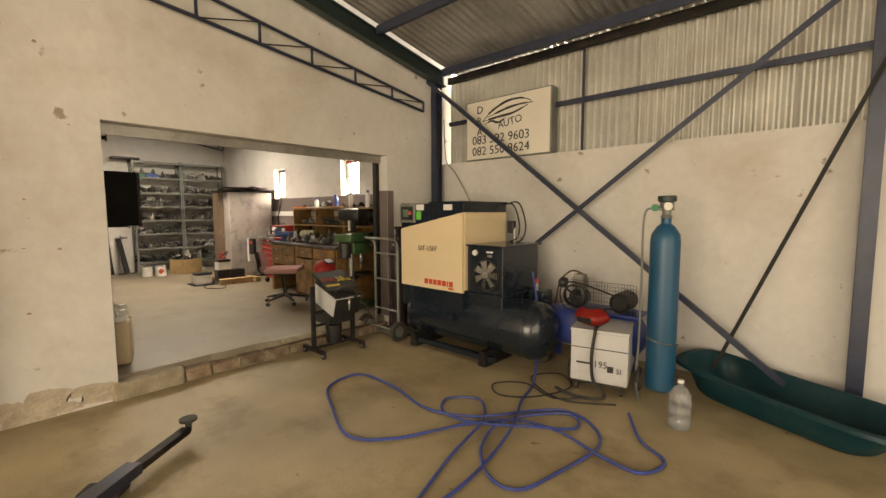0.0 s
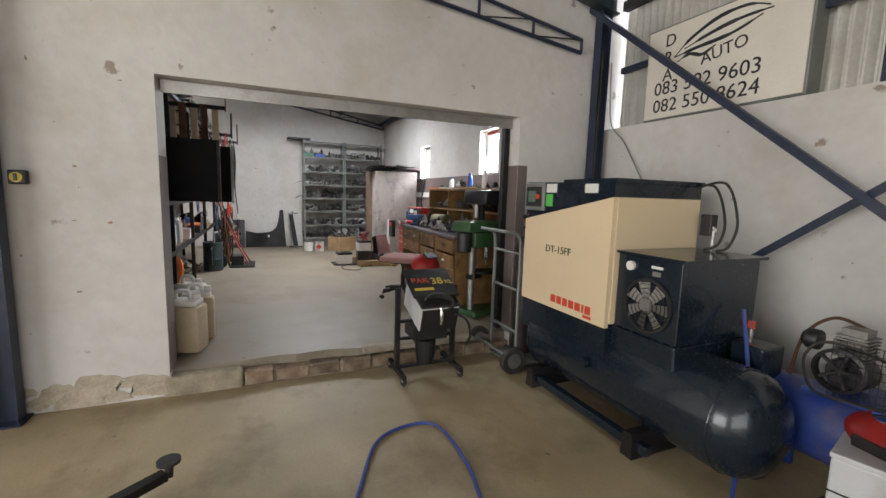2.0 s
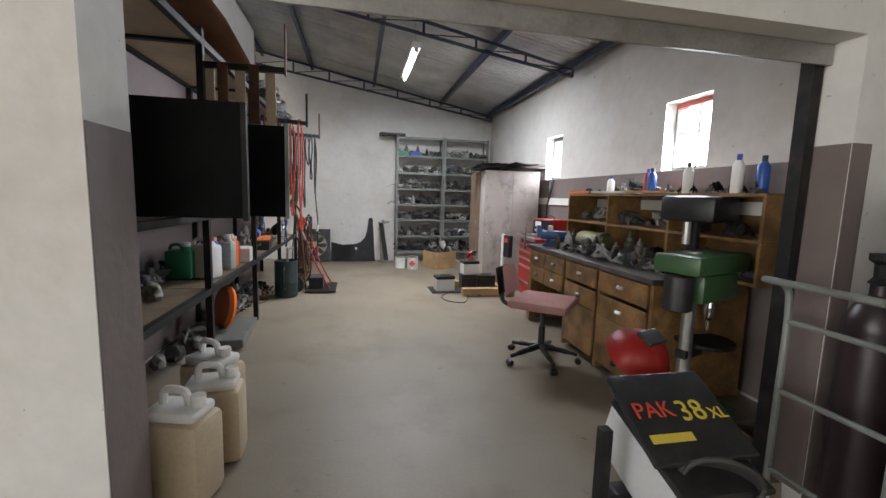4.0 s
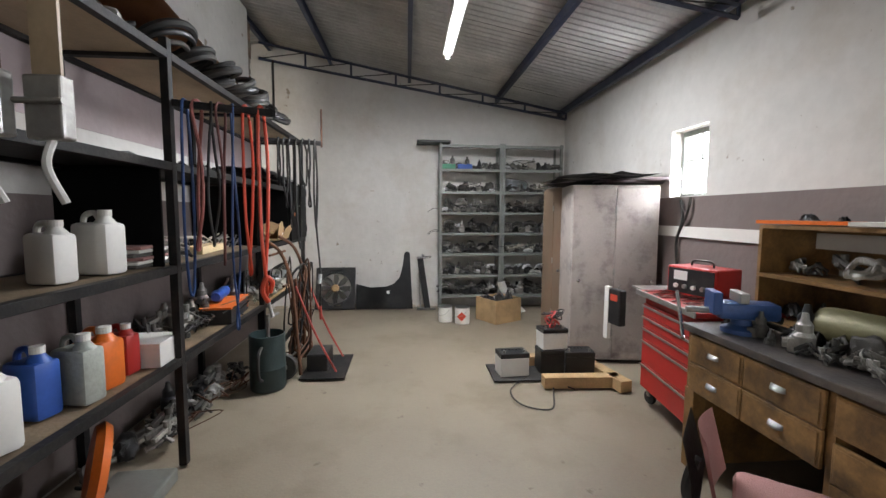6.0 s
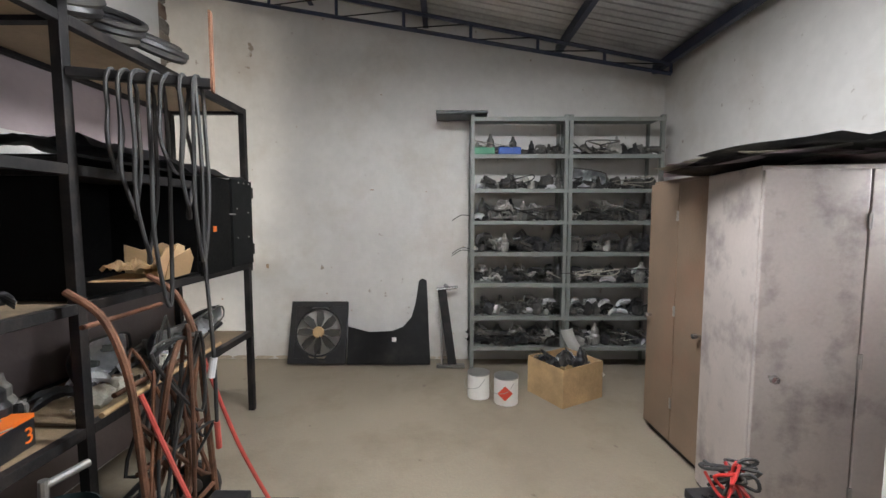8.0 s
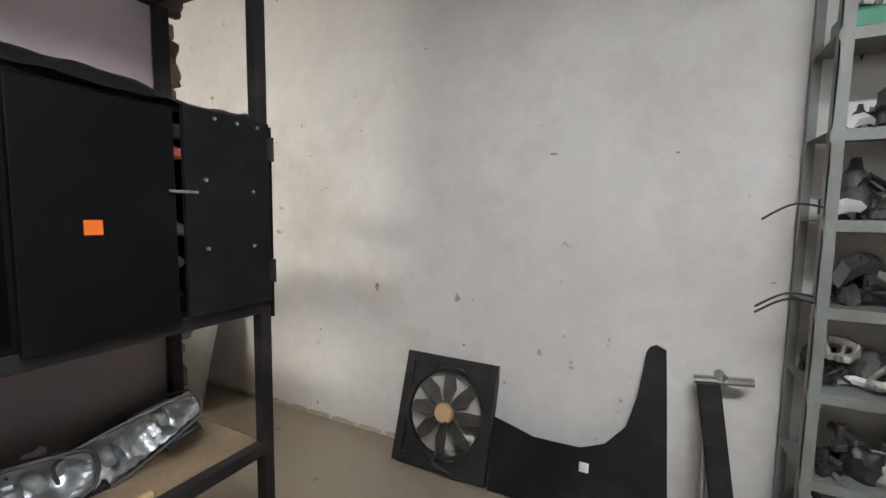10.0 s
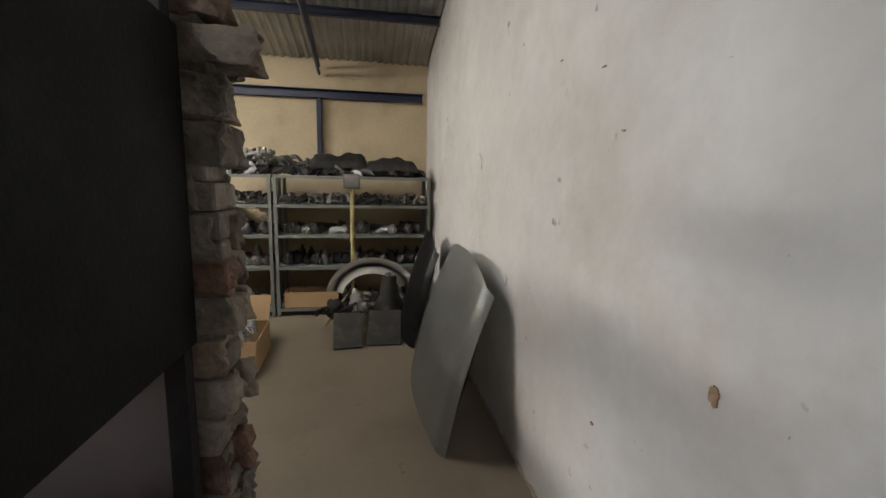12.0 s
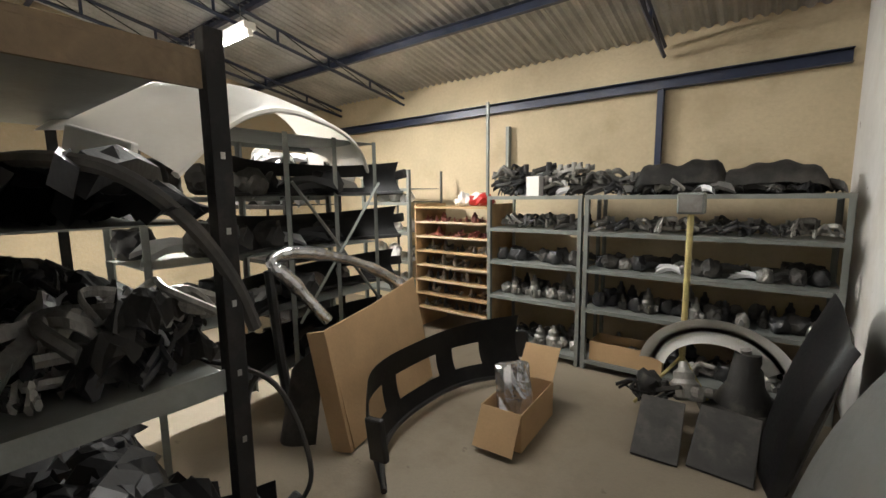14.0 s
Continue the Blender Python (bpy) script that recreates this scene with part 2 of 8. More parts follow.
DULLRED = mat("dull_red_plastic", (0.2, 0.06, 0.05), 0.55, vary=0.3, each=0.5, stain=(0.1, 0.08, 0.07), stain_amt=0.5)
SILVER = mat("silver_car_paint", (0.42, 0.43, 0.41), 0.35, 0.4, vary=0.06, bump=0.03, stain=(0.2, 0.19, 0.16), stain_amt=0.5, coat=0.3)
BLACKPL = mat("black_plastic", (0.013, 0.013, 0.014), 0.45, vary=0.3, scale=5, bump=0.1, stain=(0.07, 0.06, 0.05), stain_amt=0.4, stain_scale=4)
DUSTY = mat("dusty_grey_plastic", (0.04, 0.037, 0.033), 0.7, vary=0.4, scale=6, bump=0.2, stain=(0.17, 0.15, 0.12), stain_amt=0.45, stain_scale=5, each=0.6)
ALU = mat("cast_aluminium", (0.26, 0.25, 0.23), 0.5, 0.7, vary=0.3, scale=9, bump=0.3, stain=(0.1, 0.08, 0.06), stain_amt=0.6, stain_scale=7, each=0.6)
RUST = mat("rusted_iron", (0.12, 0.055, 0.03), 0.8, 0.3, vary=0.4, scale=10, bump=0.4, each=0.3)
LENS = mat("clear_lamp_lens", (0.7, 0.71, 0.73), 0.14, 0.85, vary=0.4, scale=16, bump=1.0, fine=22)
REFLECTOR = mat("ribbed_reflector", (0.8, 0.81, 0.83), 0.33, 0.85, vary=0.1, scale=20, bump=0.3, fine=40, stain=(0.3, 0.3, 0.28), stain_amt=0.3)
FOIL = mat("crumpled_foil", (0.7, 0.7, 0.72), 0.2, 0.9, vary=0.15, scale=8, bump=1.0, fine=18)
BOTTLE = mat("clear_bottle_plastic", (0.6, 0.62, 0.63), 0.15, vary=0.1, bump=0.5, alpha=0.25)
INK = mat("black_lettering", (0.02, 0.02, 0.025), 0.5, vary=0.05)
REDINK = mat("red_lettering", (0.55, 0.06, 0.03), 0.5, vary=0.05)
YELLOW = mat("yellow_paint", (0.62, 0.48, 0.06), 0.5, vary=0.1)
FADEDYELLOW = mat("faded_yellow_paint", (0.42, 0.35, 0.14), 0.55, vary=0.2, scale=12, stain=(0.2, 0.16, 0.1), stain_amt=0.5, stain_scale=9)
SIGNWHITE = mat("sign_face", (0.72, 0.68, 0.6), 0.35, vary=0.04, stain=(0.5, 0.42, 0.32), stain_amt=0.3)
DISPLAY = mat("display_green", (0.12, 0.17, 0.13), 0.2, vary=0.1)
STICKER = mat("green_sticker", (0.1, 0.5, 0.08), 0.5, vary=0.05)
BLUEPL = mat("blue_plastic", (0.03, 0.09, 0.36), 0.35, vary=0.15, bump=0.02)
GREENPL = mat("green_plastic", (0.03, 0.2, 0.1), 0.4, vary=0.1)
REDHOSE = mat("orange_red_hose", (0.6, 0.07, 0.03), 0.4, vary=0.1)
DIRTYBLUE = mat("vice_blue", (0.03, 0.07, 0.2), 0.4, 0.2, vary=0.3, stain=(0.05, 0.045, 0.04), stain_amt=0.5)
GLASS = mat("window_glass", (0.9, 0.92, 0.92), 0.05, vary=0.02, bump=0.0, alpha=0.02)
TUBEGLOW = glow("lit_tube", (0.95, 0.98, 1.0), 25.0)
TUBEGLOW3 = glow("lit_tube_warm", (1.0, 0.93, 0.82), 18.0)
DAYLIGHT = glow("bright_outside", (0.95, 0.97, 1.0), 14.0)


# ---- shape helpers ----
def part(name, bm, material, parent=None, label="", smooth=False):
    """One mesh object from a bmesh, under its thing."""
    me = bpy.data.meshes.new(name)
    bm.normal_update()
    bm.to_mesh(me)
    bm.free()
    if smooth:
        me.shade_smooth()
        me.set_sharp_from_angle(angle=radians(38))
    me.materials.append(material)
    ob = new(name, me)
    ob.parent = parent
    return tagged(ob, label=label)


def thing(name, m, label, category, group=""):
    """An empty at a thing's base."""
    ob = new(name)
    ob.empty_display_size = 0.1
    ob.matrix_world = m
    return tagged(ob, label, category, group)


def bx(bm, x0, x1, y0, y1, z0, z1, bev=0.0, m=None):
    """Adds a box, bevelled when bev > 0."""
    r = bmesh.ops.create_cube(bm, size=1)
    vs = r["verts"]
    bmesh.ops.transform(bm, matrix=Matrix.Translation(((x0 + x1) / 2, (y0 + y1) / 2, (z0 + z1) / 2)) @ Matrix.Diagonal((x1 - x0, y1 - y0, z1 - z0, 1)), verts=vs)
    if bev:
        es = list({e for v in vs for e in v.link_edges})
        r = bmesh.ops.bevel(bm, geom=es, offset=bev, segments=2, affect="EDGES", profile=0.5)
        vs = list({v for f in r["faces"] for v in f.verts} | {v for v in vs if v.is_valid})
    if m is not None:
        bmesh.ops.transform(bm, matrix=m, verts=[v for v in vs if v.is_valid])
    return bm


def box(*a, bev=0.0, m=None):
    return bx(bmesh.new(), *a, bev=bev, m=m)


def rod(bm, p, q, r, n=10, r2=None):
    """Adds a capped cylinder or cone from p to q."""
    p, q = Vector(p), Vector(q)
    d = q - p
    m = Matrix.Translation((p + q) / 2) @ d.to_track_quat("Z", "Y").to_matrix().to_4x4()
    bmesh.ops.create_cone(bm, cap_ends=True, segments=n, radius1=r, radius2=r if r2 is None else r2, depth=d.length, matrix=m)
    return bm


def rods(*ends, r=0.01, n=10):
    bm = bmesh.new()
    for p, q in ends:
        rod(bm, p, q, r, n)
    return bm


def lathe(profile, n=24, m=None, bm=None, ring=False):
    """A turned shape about z from (radius, height) pairs."""
    bm = bm or bmesh.new()
    rings = []
    for r, z in profile:
        rings.append([bm.verts.new((r * math.cos(a), r * math.sin(a), z)) for a in (2 * math.pi * k / n for k in range(n))])
    for a, b in zip(rings, rings[1:]):
        for k in range(n):
            bm.faces.new((a[k], a[(k + 1) % n], b[(k + 1) % n], b[k]))
    if ring:
        for k in range(n):
            bm.faces.new((rings[-1][k], rings[-1][(k + 1) % n], rings[0][(k + 1) % n], rings[0][k]))
    if not ring and profile[0][0] > 1e-4:
        bm.faces.new(rings[0][::-1])
    if not ring and profile[-1][0] > 1e-4:
        bm.faces.new(rings[-1])
    if m is not None:
        bmesh.ops.transform(bm, matrix=m, verts=[v for ring in rings for v in ring])
    return bm


def smooth_path(pts, steps=8, closed=False):
    """A Catmull-Rom path through the points."""
    pts = [Vector(p) for p in pts]
    out, n = [], len(pts)
    for i in range(n if closed else n - 1):
        if closed:
            a, b, c, d = pts[i - 1], pts[i], pts[(i + 1) % n], pts[(i + 2) % n]
        else:
            a, b, c, d = pts[max(i - 1, 0)], pts[i], pts[i + 1], pts[min(i + 2, n - 1)]
        for k in range(steps):
            t = k / steps
            out.append(0.5 * ((2 * b) + (c - a) * t + (2 * a - 5 * b + 4 * c - d) * t * t + (3 * b - a - 3 * c + d) * t ** 3))
    if not closed:
        out.append(pts[-1])
    return out


def tube(pts, r, n=7, steps=8, bm=None, closed=False):
    """A round tube that follows a smooth path; r may be a list of radii."""
    bm = bm or bmesh.new()
    path = smooth_path(pts, steps, closed)
    rings, up = [], Vector((0.13, 0.21, 1)).normalized()
    for i, p in enumerate(path):
        d = (path[(i + 1) % len(path)] if closed else path[min(i + 1, len(path) - 1)]) - (path[i - 1] if closed or i else path[0])
        d = d.normalized() if d.length > 1e-6 else Vector((0, 0, 1))
        s = d.cross(up)
        s = s.normalized() if s.length > 0.05 else d.cross(Vector((1, 0, 0))).normalized()
        u = s.cross(d).normalized()
        up = u
        rr = r if isinstance(r, (int, float)) else r[min(int(i * len(r) / len(path)), len(r) - 1)]
        rings.append([bm.verts.new(p + (s * math.cos(a) + u * math.sin(a)) * rr) for a in (2 * math.pi * k / n for k in range(n))])
    pairs = list(zip(rings, rings[1:])) + ([(rings[-1], rings[0])] if closed else [])
    for a, b in pairs:
        for k in range(n):
            bm.faces.new((a[k], b[k], b[(k + 1) % n], a[(k + 1) % n]))
    if not closed:
        bm.faces.new(rings[0])
        bm.faces.new(rings[-1][::-1])
    return bm


def plate(outline, thick, m=None, bm=None):
    """A plate with that outline in x and z, thick along y."""
    bm = bm or bmesh.new()
    a = [bm.verts.new((x, -thick / 2, z)) for x, z in outline]
    b = [bm.verts.new((x, thick / 2, z)) for x, z in outline]
    fa, fb = bm.faces.new(a), bm.faces.new(b[::-1])
    n = len(a)
    for k in range(n):
        bm.faces.new((a[k], b[k], b[(k + 1) % n], a[(k + 1) % n]))
    bmesh.ops.triangulate(bm, faces=[fa, fb], ngon_method="EAR_CLIP")
    if m is not None:
        bmesh.ops.transform(bm, matrix=m, verts=a + b)
    bmesh.ops.recalc_face_normals(bm, faces=bm.faces[:])
    return bm


def grid_surface(f, nu, nv, thick=0.004):
    """A curved shell: f(u, v) gives places for u and v from 0 to 1."""
    bm = bmesh.new()
    vs = [[bm.verts.new(f(i / nu, j / nv)) for j in range(nv + 1)] for i in range(nu + 1)]
    for i in range(nu):
        for j in range(nv):
            bm.faces.new((vs[i][j], vs[i + 1][j], vs[i + 1][j + 1], vs[i][j + 1]))
    if thick:
        bmesh.ops.solidify(bm, geom=bm.faces[:], thickness=thick)
    bmesh.ops.recalc_face_normals(bm, faces=bm.faces[:])
    return bm


def writing(name, text, size, m, material, parent=None, squeeze=1.0):
    """Raised lettering in the built-in font, as a mesh; it reads along x and stands up along z."""
    cu = bpy.data.curves.new(name, "FONT")
    cu.body, cu.size, cu.extrude = text, size, 0.0015
    cu.resolution_u = 3
    tmp = bpy.data.objects.new(name, cu)
    scene.collection.objects.link(tmp)
    me = bpy.data.meshes.new_from_object(tmp.evaluated_get(bpy.context.evaluated_depsgraph_get()))
    bpy.data.objects.remove(tmp)
    me.transform(Matrix.Rotation(radians(90), 4, "X") @ Matrix.Diagonal((squeeze, 1, 1, 1)))
    me.materials.clear()
    me.materials.append(material)
    ob = new(name, me)
    ob.parent = parent
    ob.matrix_local = m
    return ob


# ---- structure ----
F2 = 0.2
XW, XB, XF = -4.04, -4.29, -10.61
YN1, YN2, YS = 4.15, 3.83, -4.5
PY0, PY1, PX = -0.3, -0.15, -9.6


def solid(name, x0, x1, y0, y1, z0, z1, material, kind="structure"):
    return tagged(part(name, box(x0, x1, y0, y1, z0, z1), material), kind=kind)


solid("ground", -40, 40, -40, 40, -0.4, -0.1, CONCRETE)
solid("floor", XW, 4.2, -5.0, 4.4, -0.1, 0.0, CONCRETE)


def slab_with_edge():
    bm = bmesh.new()
    rng = random.Random(4)
    ys = [0.2 + 0.12 * k for k in range(28)]
    edge = []
    for y in ys:
        jag = rng.uniform(-0.03, 0.03) if 1.05 < y < 2.9 else 0
        edge.append((XW - 0.09 + jag, y))
    top, zt = [], []
    for x, y in edge:
        top.append(bm.verts.new((x, y, 0.155)))
    back = [bm.verts.new((-4.6, y, 0.175)) for _, y in edge]
    low = [bm.verts.new((x + 0.02, y, -0.05)) for x, y in edge]
    for k in range(len(edge) - 1):
        bm.faces.new((top[k], top[k + 1], back[k + 1], back[k]))
        bm.faces.new((low[k], low[k + 1], top[k + 1], top[k]))
    return bm


tagged(part("floor_edge", slab_with_edge(), CONCRETE2), kind="structure")
floor2 = bmesh.new()
c = [floor2.verts.new(p) for p in ((XF, YS, F2), (-4.6, YS, 0.175), (-4.6, YN2, 0.175), (XF, YN2, F2), (XF, YS, -0.05), (-4.6, YS, -0.05), (-4.6, YN2, -0.05), (XF, YN2, -0.05))]
for q in ((0, 1, 2, 3), (4, 7, 6, 5), (0, 4, 5, 1), (2, 6, 7, 3), (1, 5, 6, 2), (0, 3, 7, 4)):
    floor2.faces.new([c[k] for k in q])
tagged(part("floor_workshop", floor2, CONCRETE2), kind="structure")

# the wall between the bay and the workshop, with its opening
OY0, OY1, OZ = 0.59, 3.255, 2.09


def wall_west_of_bay():
    for name, a in (("wall_partition_south", (XB, XW, -5.0, OY0, -0.1, 4.3)), ("wall_partition_north", (XB, XW, OY1, YN1 + 0.25, -0.1, 4.3)), ("wall_partition_lintel", (XB, XW, OY0, OY1, OZ, 4.3))):
        solid(name, *a, PLASTER)


wall_west_of_bay()
solid("dado_jamb_north", XB + 0.005, XW - 0.004, OY1 - 0.004, OY1, 0.16, 1.68, DADO)
solid("dado_jamb_south", XB + 0.005, XW - 0.004, OY0, OY0 + 0.004, 0.16, 1.6, DADO)
solid("dado_partition_face", XW - 0.001, XW + 0.003, OY1, OY1 + 0.095, 0.0, 1.68, DADO)
door_rail = thing("sliding_door_rail", pose(0, 0, 0), "dark steel door track fixed under the lintel of the wide opening", "door rail")
part("track", box(-4.25, -4.17, OY0 + 0.01, OY1 - 0.01, OZ - 0.05, OZ - 0.004), NAVY, door_rail)
part("lip", box(-4.165, -4.15, OY0 + 0.01, OY1 - 0.01, OZ - 0.085, OZ - 0.004), GALV, door_rail)
part("slide_channel", box(-4.24, -4.18, OY1 - 0.06, OY1 - 0.01, 0.17, OZ - 0.055), BLACKSTEEL, door_rail)

# the bay's other walls
solid("wall_bay_north", XW, 4.2, YN1, YN1 + 0.22, -0.1, 2.05, PLASTER)


def cladding(name, x0, x1, y, z0, z1, material, pitch=0.076, depth=0.026):
    """Upright corrugated sheet along x."""
    bm = bmesh.new()
    n = int((x1 - x0) / pitch * 6)
    prev = None
    for k in range(n + 1):
        x = x0 + (x1 - x0) * k / n
        d = depth * max(-1, min(1, 1.6 * math.sin(2 * math.pi * (x - x0) / pitch)))
        cur = (bm.verts.new((x, y + d, z0)), bm.verts.new((x, y + d, z1)))
        if prev:
            bm.faces.new((prev[0], cur[0], cur[1], prev[1]))
        prev = cur
    return tagged(part(name, bm, material, smooth=True), kind="structure")


def roof_z(y):
    return 3.21 + 0.187 * (YN1 - y) if y > -0.3 else 3.21 + 0.187 * (YN1 + 0.6 + y)


def roof2_z(y):
    return 2.93 + 0.195 * (YN2 - y) if y > -0.33 else 2.95 + 0.195 * (y - YS)


for k in range(7):
    cladding("wall_sheet", -4.0 + 1.2 * k, -4.0 + 1.2 * (k + 1) + 0.03, YN1 + 0.2 + 0.004 * (k % 2), 2.03, 3.16, CLADDING)
# Unseen walls south and east, added with wide gaps behind the fill lamps.
solid("wall_bay_south_west", XW, -2.8, -5.2, -5.0, -0.1, 4.3, PLASTER)
solid("wall_bay_south_east", 2.4, 4.2, -5.2, -5.0, -0.1, 4.3, PLASTER)
solid("wall_bay_south_lintel", -2.8, 2.4, -5.2, -5.0, 3.4, 4.3, PLASTER)
solid("wall_bay_east_south", 4.2, 4.4, -5.2, -3.2, -0.1, 4.5, PLASTER)
solid("wall_bay_east_north", 4.2, 4.4, 2.4, 4.4, -0.1, 4.5, PLASTER)
solid("wall_bay_east_lintel", 4.2, 4.4, -3.2, 2.4, 3.4, 4.5, PLASTER)


def roof_sheets(name, x0, x1, y0, y1, zf, material, pitch=0.09, depth=0.016):
    """Corrugated roofing whose ribs run down the slope along y."""
    bm = bmesh.new()
    n = int((x1 - x0) / pitch * 4)
    prev = None
    ys = [y0, -0.31, y1] if y0 < -0.31 < y1 else [y0, y1]
    for k in range(n + 1):
        x = x0 + (x1 - x0) * k / n
        d = depth * (1, 1, -1, -1)[k % 4]
        cur = [bm.verts.new((x, y, zf(y) + d + (0.002 if k % 40 < 20 else 0))) for y in ys]
        if prev:
            for a in range(len(ys) - 1):
                bm.faces.new((prev[a], cur[a], cur[a + 1], prev[a + 1]))
        prev = cur
    return tagged(part(name, bm, material), kind="structure")


def roof_cross(name, x0, x1, y0, y1, zf, material, pitch=0.09, depth=0.012):
    """Roofing seen from below, in lapped sheets."""
    w = 0.72
    k = 0
    x = x0
    while x < x1 - 0.05:
        roof_sheets(name, x, min(x + w + 0.06, x1), y0, y1, (lambda y, k=k: zf(y) + 0.004 * (k % 2)), material, pitch, depth)
        x += w
        k += 1


roof_cross("ceiling", -3.86, 4.4, -5.2, YN1 + 0.32, lambda y: roof_z(y) + 0.02, SHEET)
roof_cross("ceiling", XF - 0.2, -4.2, YS - 0.2, YN2 + 0.2, lambda y: roof2_z(y) + 0.06, SHEET)


def sloped_beam(name, x0, x1, y0, y1, zf, dz0, dz1, material):
    bm = bmesh.new()
    vs = [bm.verts.new((x, y, zf(y) + dz)) for x in (x0, x1) for y in (y0, y1) for dz in (dz0, dz1)]
    for q in ((0, 1, 3, 2), (4, 6, 7, 5), (0, 4, 5, 1), (2, 3, 7, 6), (0, 2, 6, 4), (1, 5, 7, 3)):
        bm.faces.new([vs[k] for k in q])
    bmesh.ops.recalc_face_normals(bm, faces=bm.faces[:])
    return part(name, bm, material)


def rafter(x, zf, y0, y1, material, w=0.07, h=0.2):
    th = thing("roof_beam", pose(x, y1, zf(y1)), "dark painted steel roof beam that follows the slope of the sheeting", "roof beam", "roof beams")
    for n, a in (("web", (-0.006, 0.006, -h, -0.02)), ("top_flange", (-w / 2, w / 2, -0.02, -0.008)), ("bottom_flange", (-w / 2, w / 2, -h - 0.012, -h))):
        b = sloped_beam(n, x + a[0], x + a[1], y0, y1, zf, a[2], a[3], material)
        b.parent = th
        b.matrix_parent_inverse = th.matrix_world.inverted()
    return th


rafter(-3.93, roof_z, -0.3, YN1 - 0.02, DGREEN, 0.1, 0.17)
rafter(0.05, roof_z, -0.3, YN1 - 0.02, DGREEN, 0.1, 0.17)


def purlin(x0, x1, y, z, material, h=0.09, w=0.045, group="purlins"):
    th = thing("purlin", pose((x0 + x1) / 2, y, z), "dark steel channel purlin under the roof sheets", "purlin", group)
    L = (x1 - x0) / 2
    part("web", box(-L, L, -w / 2, -w / 2 + 0.004, -h, 0), material, th)
    part("top_flange", box(-L, L, -w / 2 + 0.0045, w / 2, -0.004, 0), material, th)
    part("bottom_flange", box(-L, L, -w / 2 + 0.0045, w / 2, -h, -h + 0.004), material, th)
    return th


for y in (4.05, 3.0, 1.75, 0.5, -0.7, -2.0, -3.3):
    purlin(-3.86, 4.19, y, roof_z(y) - 0.0, NAVY)
for y in (3.72, 2.82, 1.6, 0.55, -0.25, -1.3, -2.4, -3.5):
    purlin(XF + 0.02, XB - 0.01, y, roof2_z(y) + 0.04, NAVY, 0.08)


def truss(name, x, ya, yb, zf, drop_a, drop_b, label, bays=7):
    """A light lattice girder: chord, uprights and thin diagonals along the slope."""
    th = thing(name, pose(x, ya, zf(ya)), label, "roof truss", "roof trusses")
    inv = Vector((x, ya, zf(ya)))
    top = [Vector((x, ya + (yb - ya) * k / bays, zf(ya + (yb - ya) * k / bays))) - inv for k in range(bays + 1)]
    low = [t - Vector((0, 0, drop_a + (drop_b - drop_a) * k / bays)) for k, t in enumerate(top)]
    bm = bmesh.new()
    for a, b in ((top[0], top[-1]),):
        rod(bm, a, b, 0.018, 4)
    part("top_chord", bm, NAVY, th)
    bm = bmesh.new()
    for a, b in ((low[0], low[-1]),):
        rod(bm, a, b, 0.018, 4)
    part("bottom_chord", bm, NAVY, th)
    for a, b in zip(top[:-1], low[:-1]):
        part("upright", rods((a, b), r=0.014, n=6), NAVY, th)
    for k in range(bays):
        part("diagonal", rods((top[k], low[k + 1]), r=0.006, n=6), BLACKSTEEL, th)
    return th


truss("wall_truss", XW + 0.05, 3.82, -0.3, lambda y: 2.8 + 0.155 * (3.82 - y), 0.11, 0.27, "dark steel lattice girder along the top of the plastered wall", 8)
for x in (-10.3, -7.3, -5.1):
    truss("roof_truss", x, 3.72, -0.3, lambda y: roof2_z(y) - 0.05, 0.08, 0.2, "dark steel lattice roof truss of the workshop", 7)
    truss("roof_truss", x + (0.95 if x < -10 else 0.97 if x < -7 else 0.0), -0.35, YS + 0.05, lambda y: roof2_z(y) - 0.05, 0.2, 0.08, "dark steel lattice roof truss of the store", 7)

# workshop and store walls, with windows in the north wall
WIN = ((-8.1, -7.655), (-5.85, -5.38))
WZ0, WZ1 = 1.69, 2.24
solid("wall_north_low", XF, XB, YN2, YN2 + 0.22, -0.1, WZ0, PLASTER)
solid("wall_north_high", XF, XB, YN2, YN2 + 0.22, WZ1, 3.1, PLASTER)
for a, b in ((XF, WIN[0][0]), (WIN[0][1], WIN[1][0]), (WIN[1][1], XB)):
    solid("wall_north_pier", a, b, YN2, YN2 + 0.22, WZ0, WZ1, PLASTER)
solid("dado_north", XF, XB, YN2 - 0.004, YN2 + 0.001, F2, 1.685, DADO)
solid("dado_band_white", -8.35, XB, YN2 - 0.03, YN2 - 0.0045, 1.36, 1.445, WHITEPL)
for k, (a, b) in enumerate(WIN):
    w = thing("window_%d" % (k + 1), pose((a + b) / 2, YN2 + 0.12, WZ0), "small bright window with thin steel bars and a red painted frame", "window", "workshop windows")
    tagged(w, kind="structure")
    W, H = (b - a) / 2 - 0.002, WZ1 - WZ0 - 0.002
    part("window_frame", box(-W, W, -0.02, 0.02, H - 0.04, H), REDPALE if k else GREYSTEEL, w)
    part("window_frame", box(-W, W, -0.02, 0.02, 0.0, 0.03), GREYSTEEL, w)
    part("window_frame", box(-W, -W + 0.015, -0.02, 0.02, 0.03, H - 0.04), GREYSTEEL, w)
    part("window_frame", box(W - 0.015, W, -0.02, 0.02, 0.03, H - 0.04), GREYSTEEL, w)
    part("mullion", box(-0.004, 0.004, -0.008, 0.008, 0.03, H - 0.04), GREYSTEEL, w)
    for z in (0.3,):
        part("glazing_bar", box(-W + 0.03, W - 0.03, -0.008, 0.008, z, z + 0.01), GREYSTEEL, w)
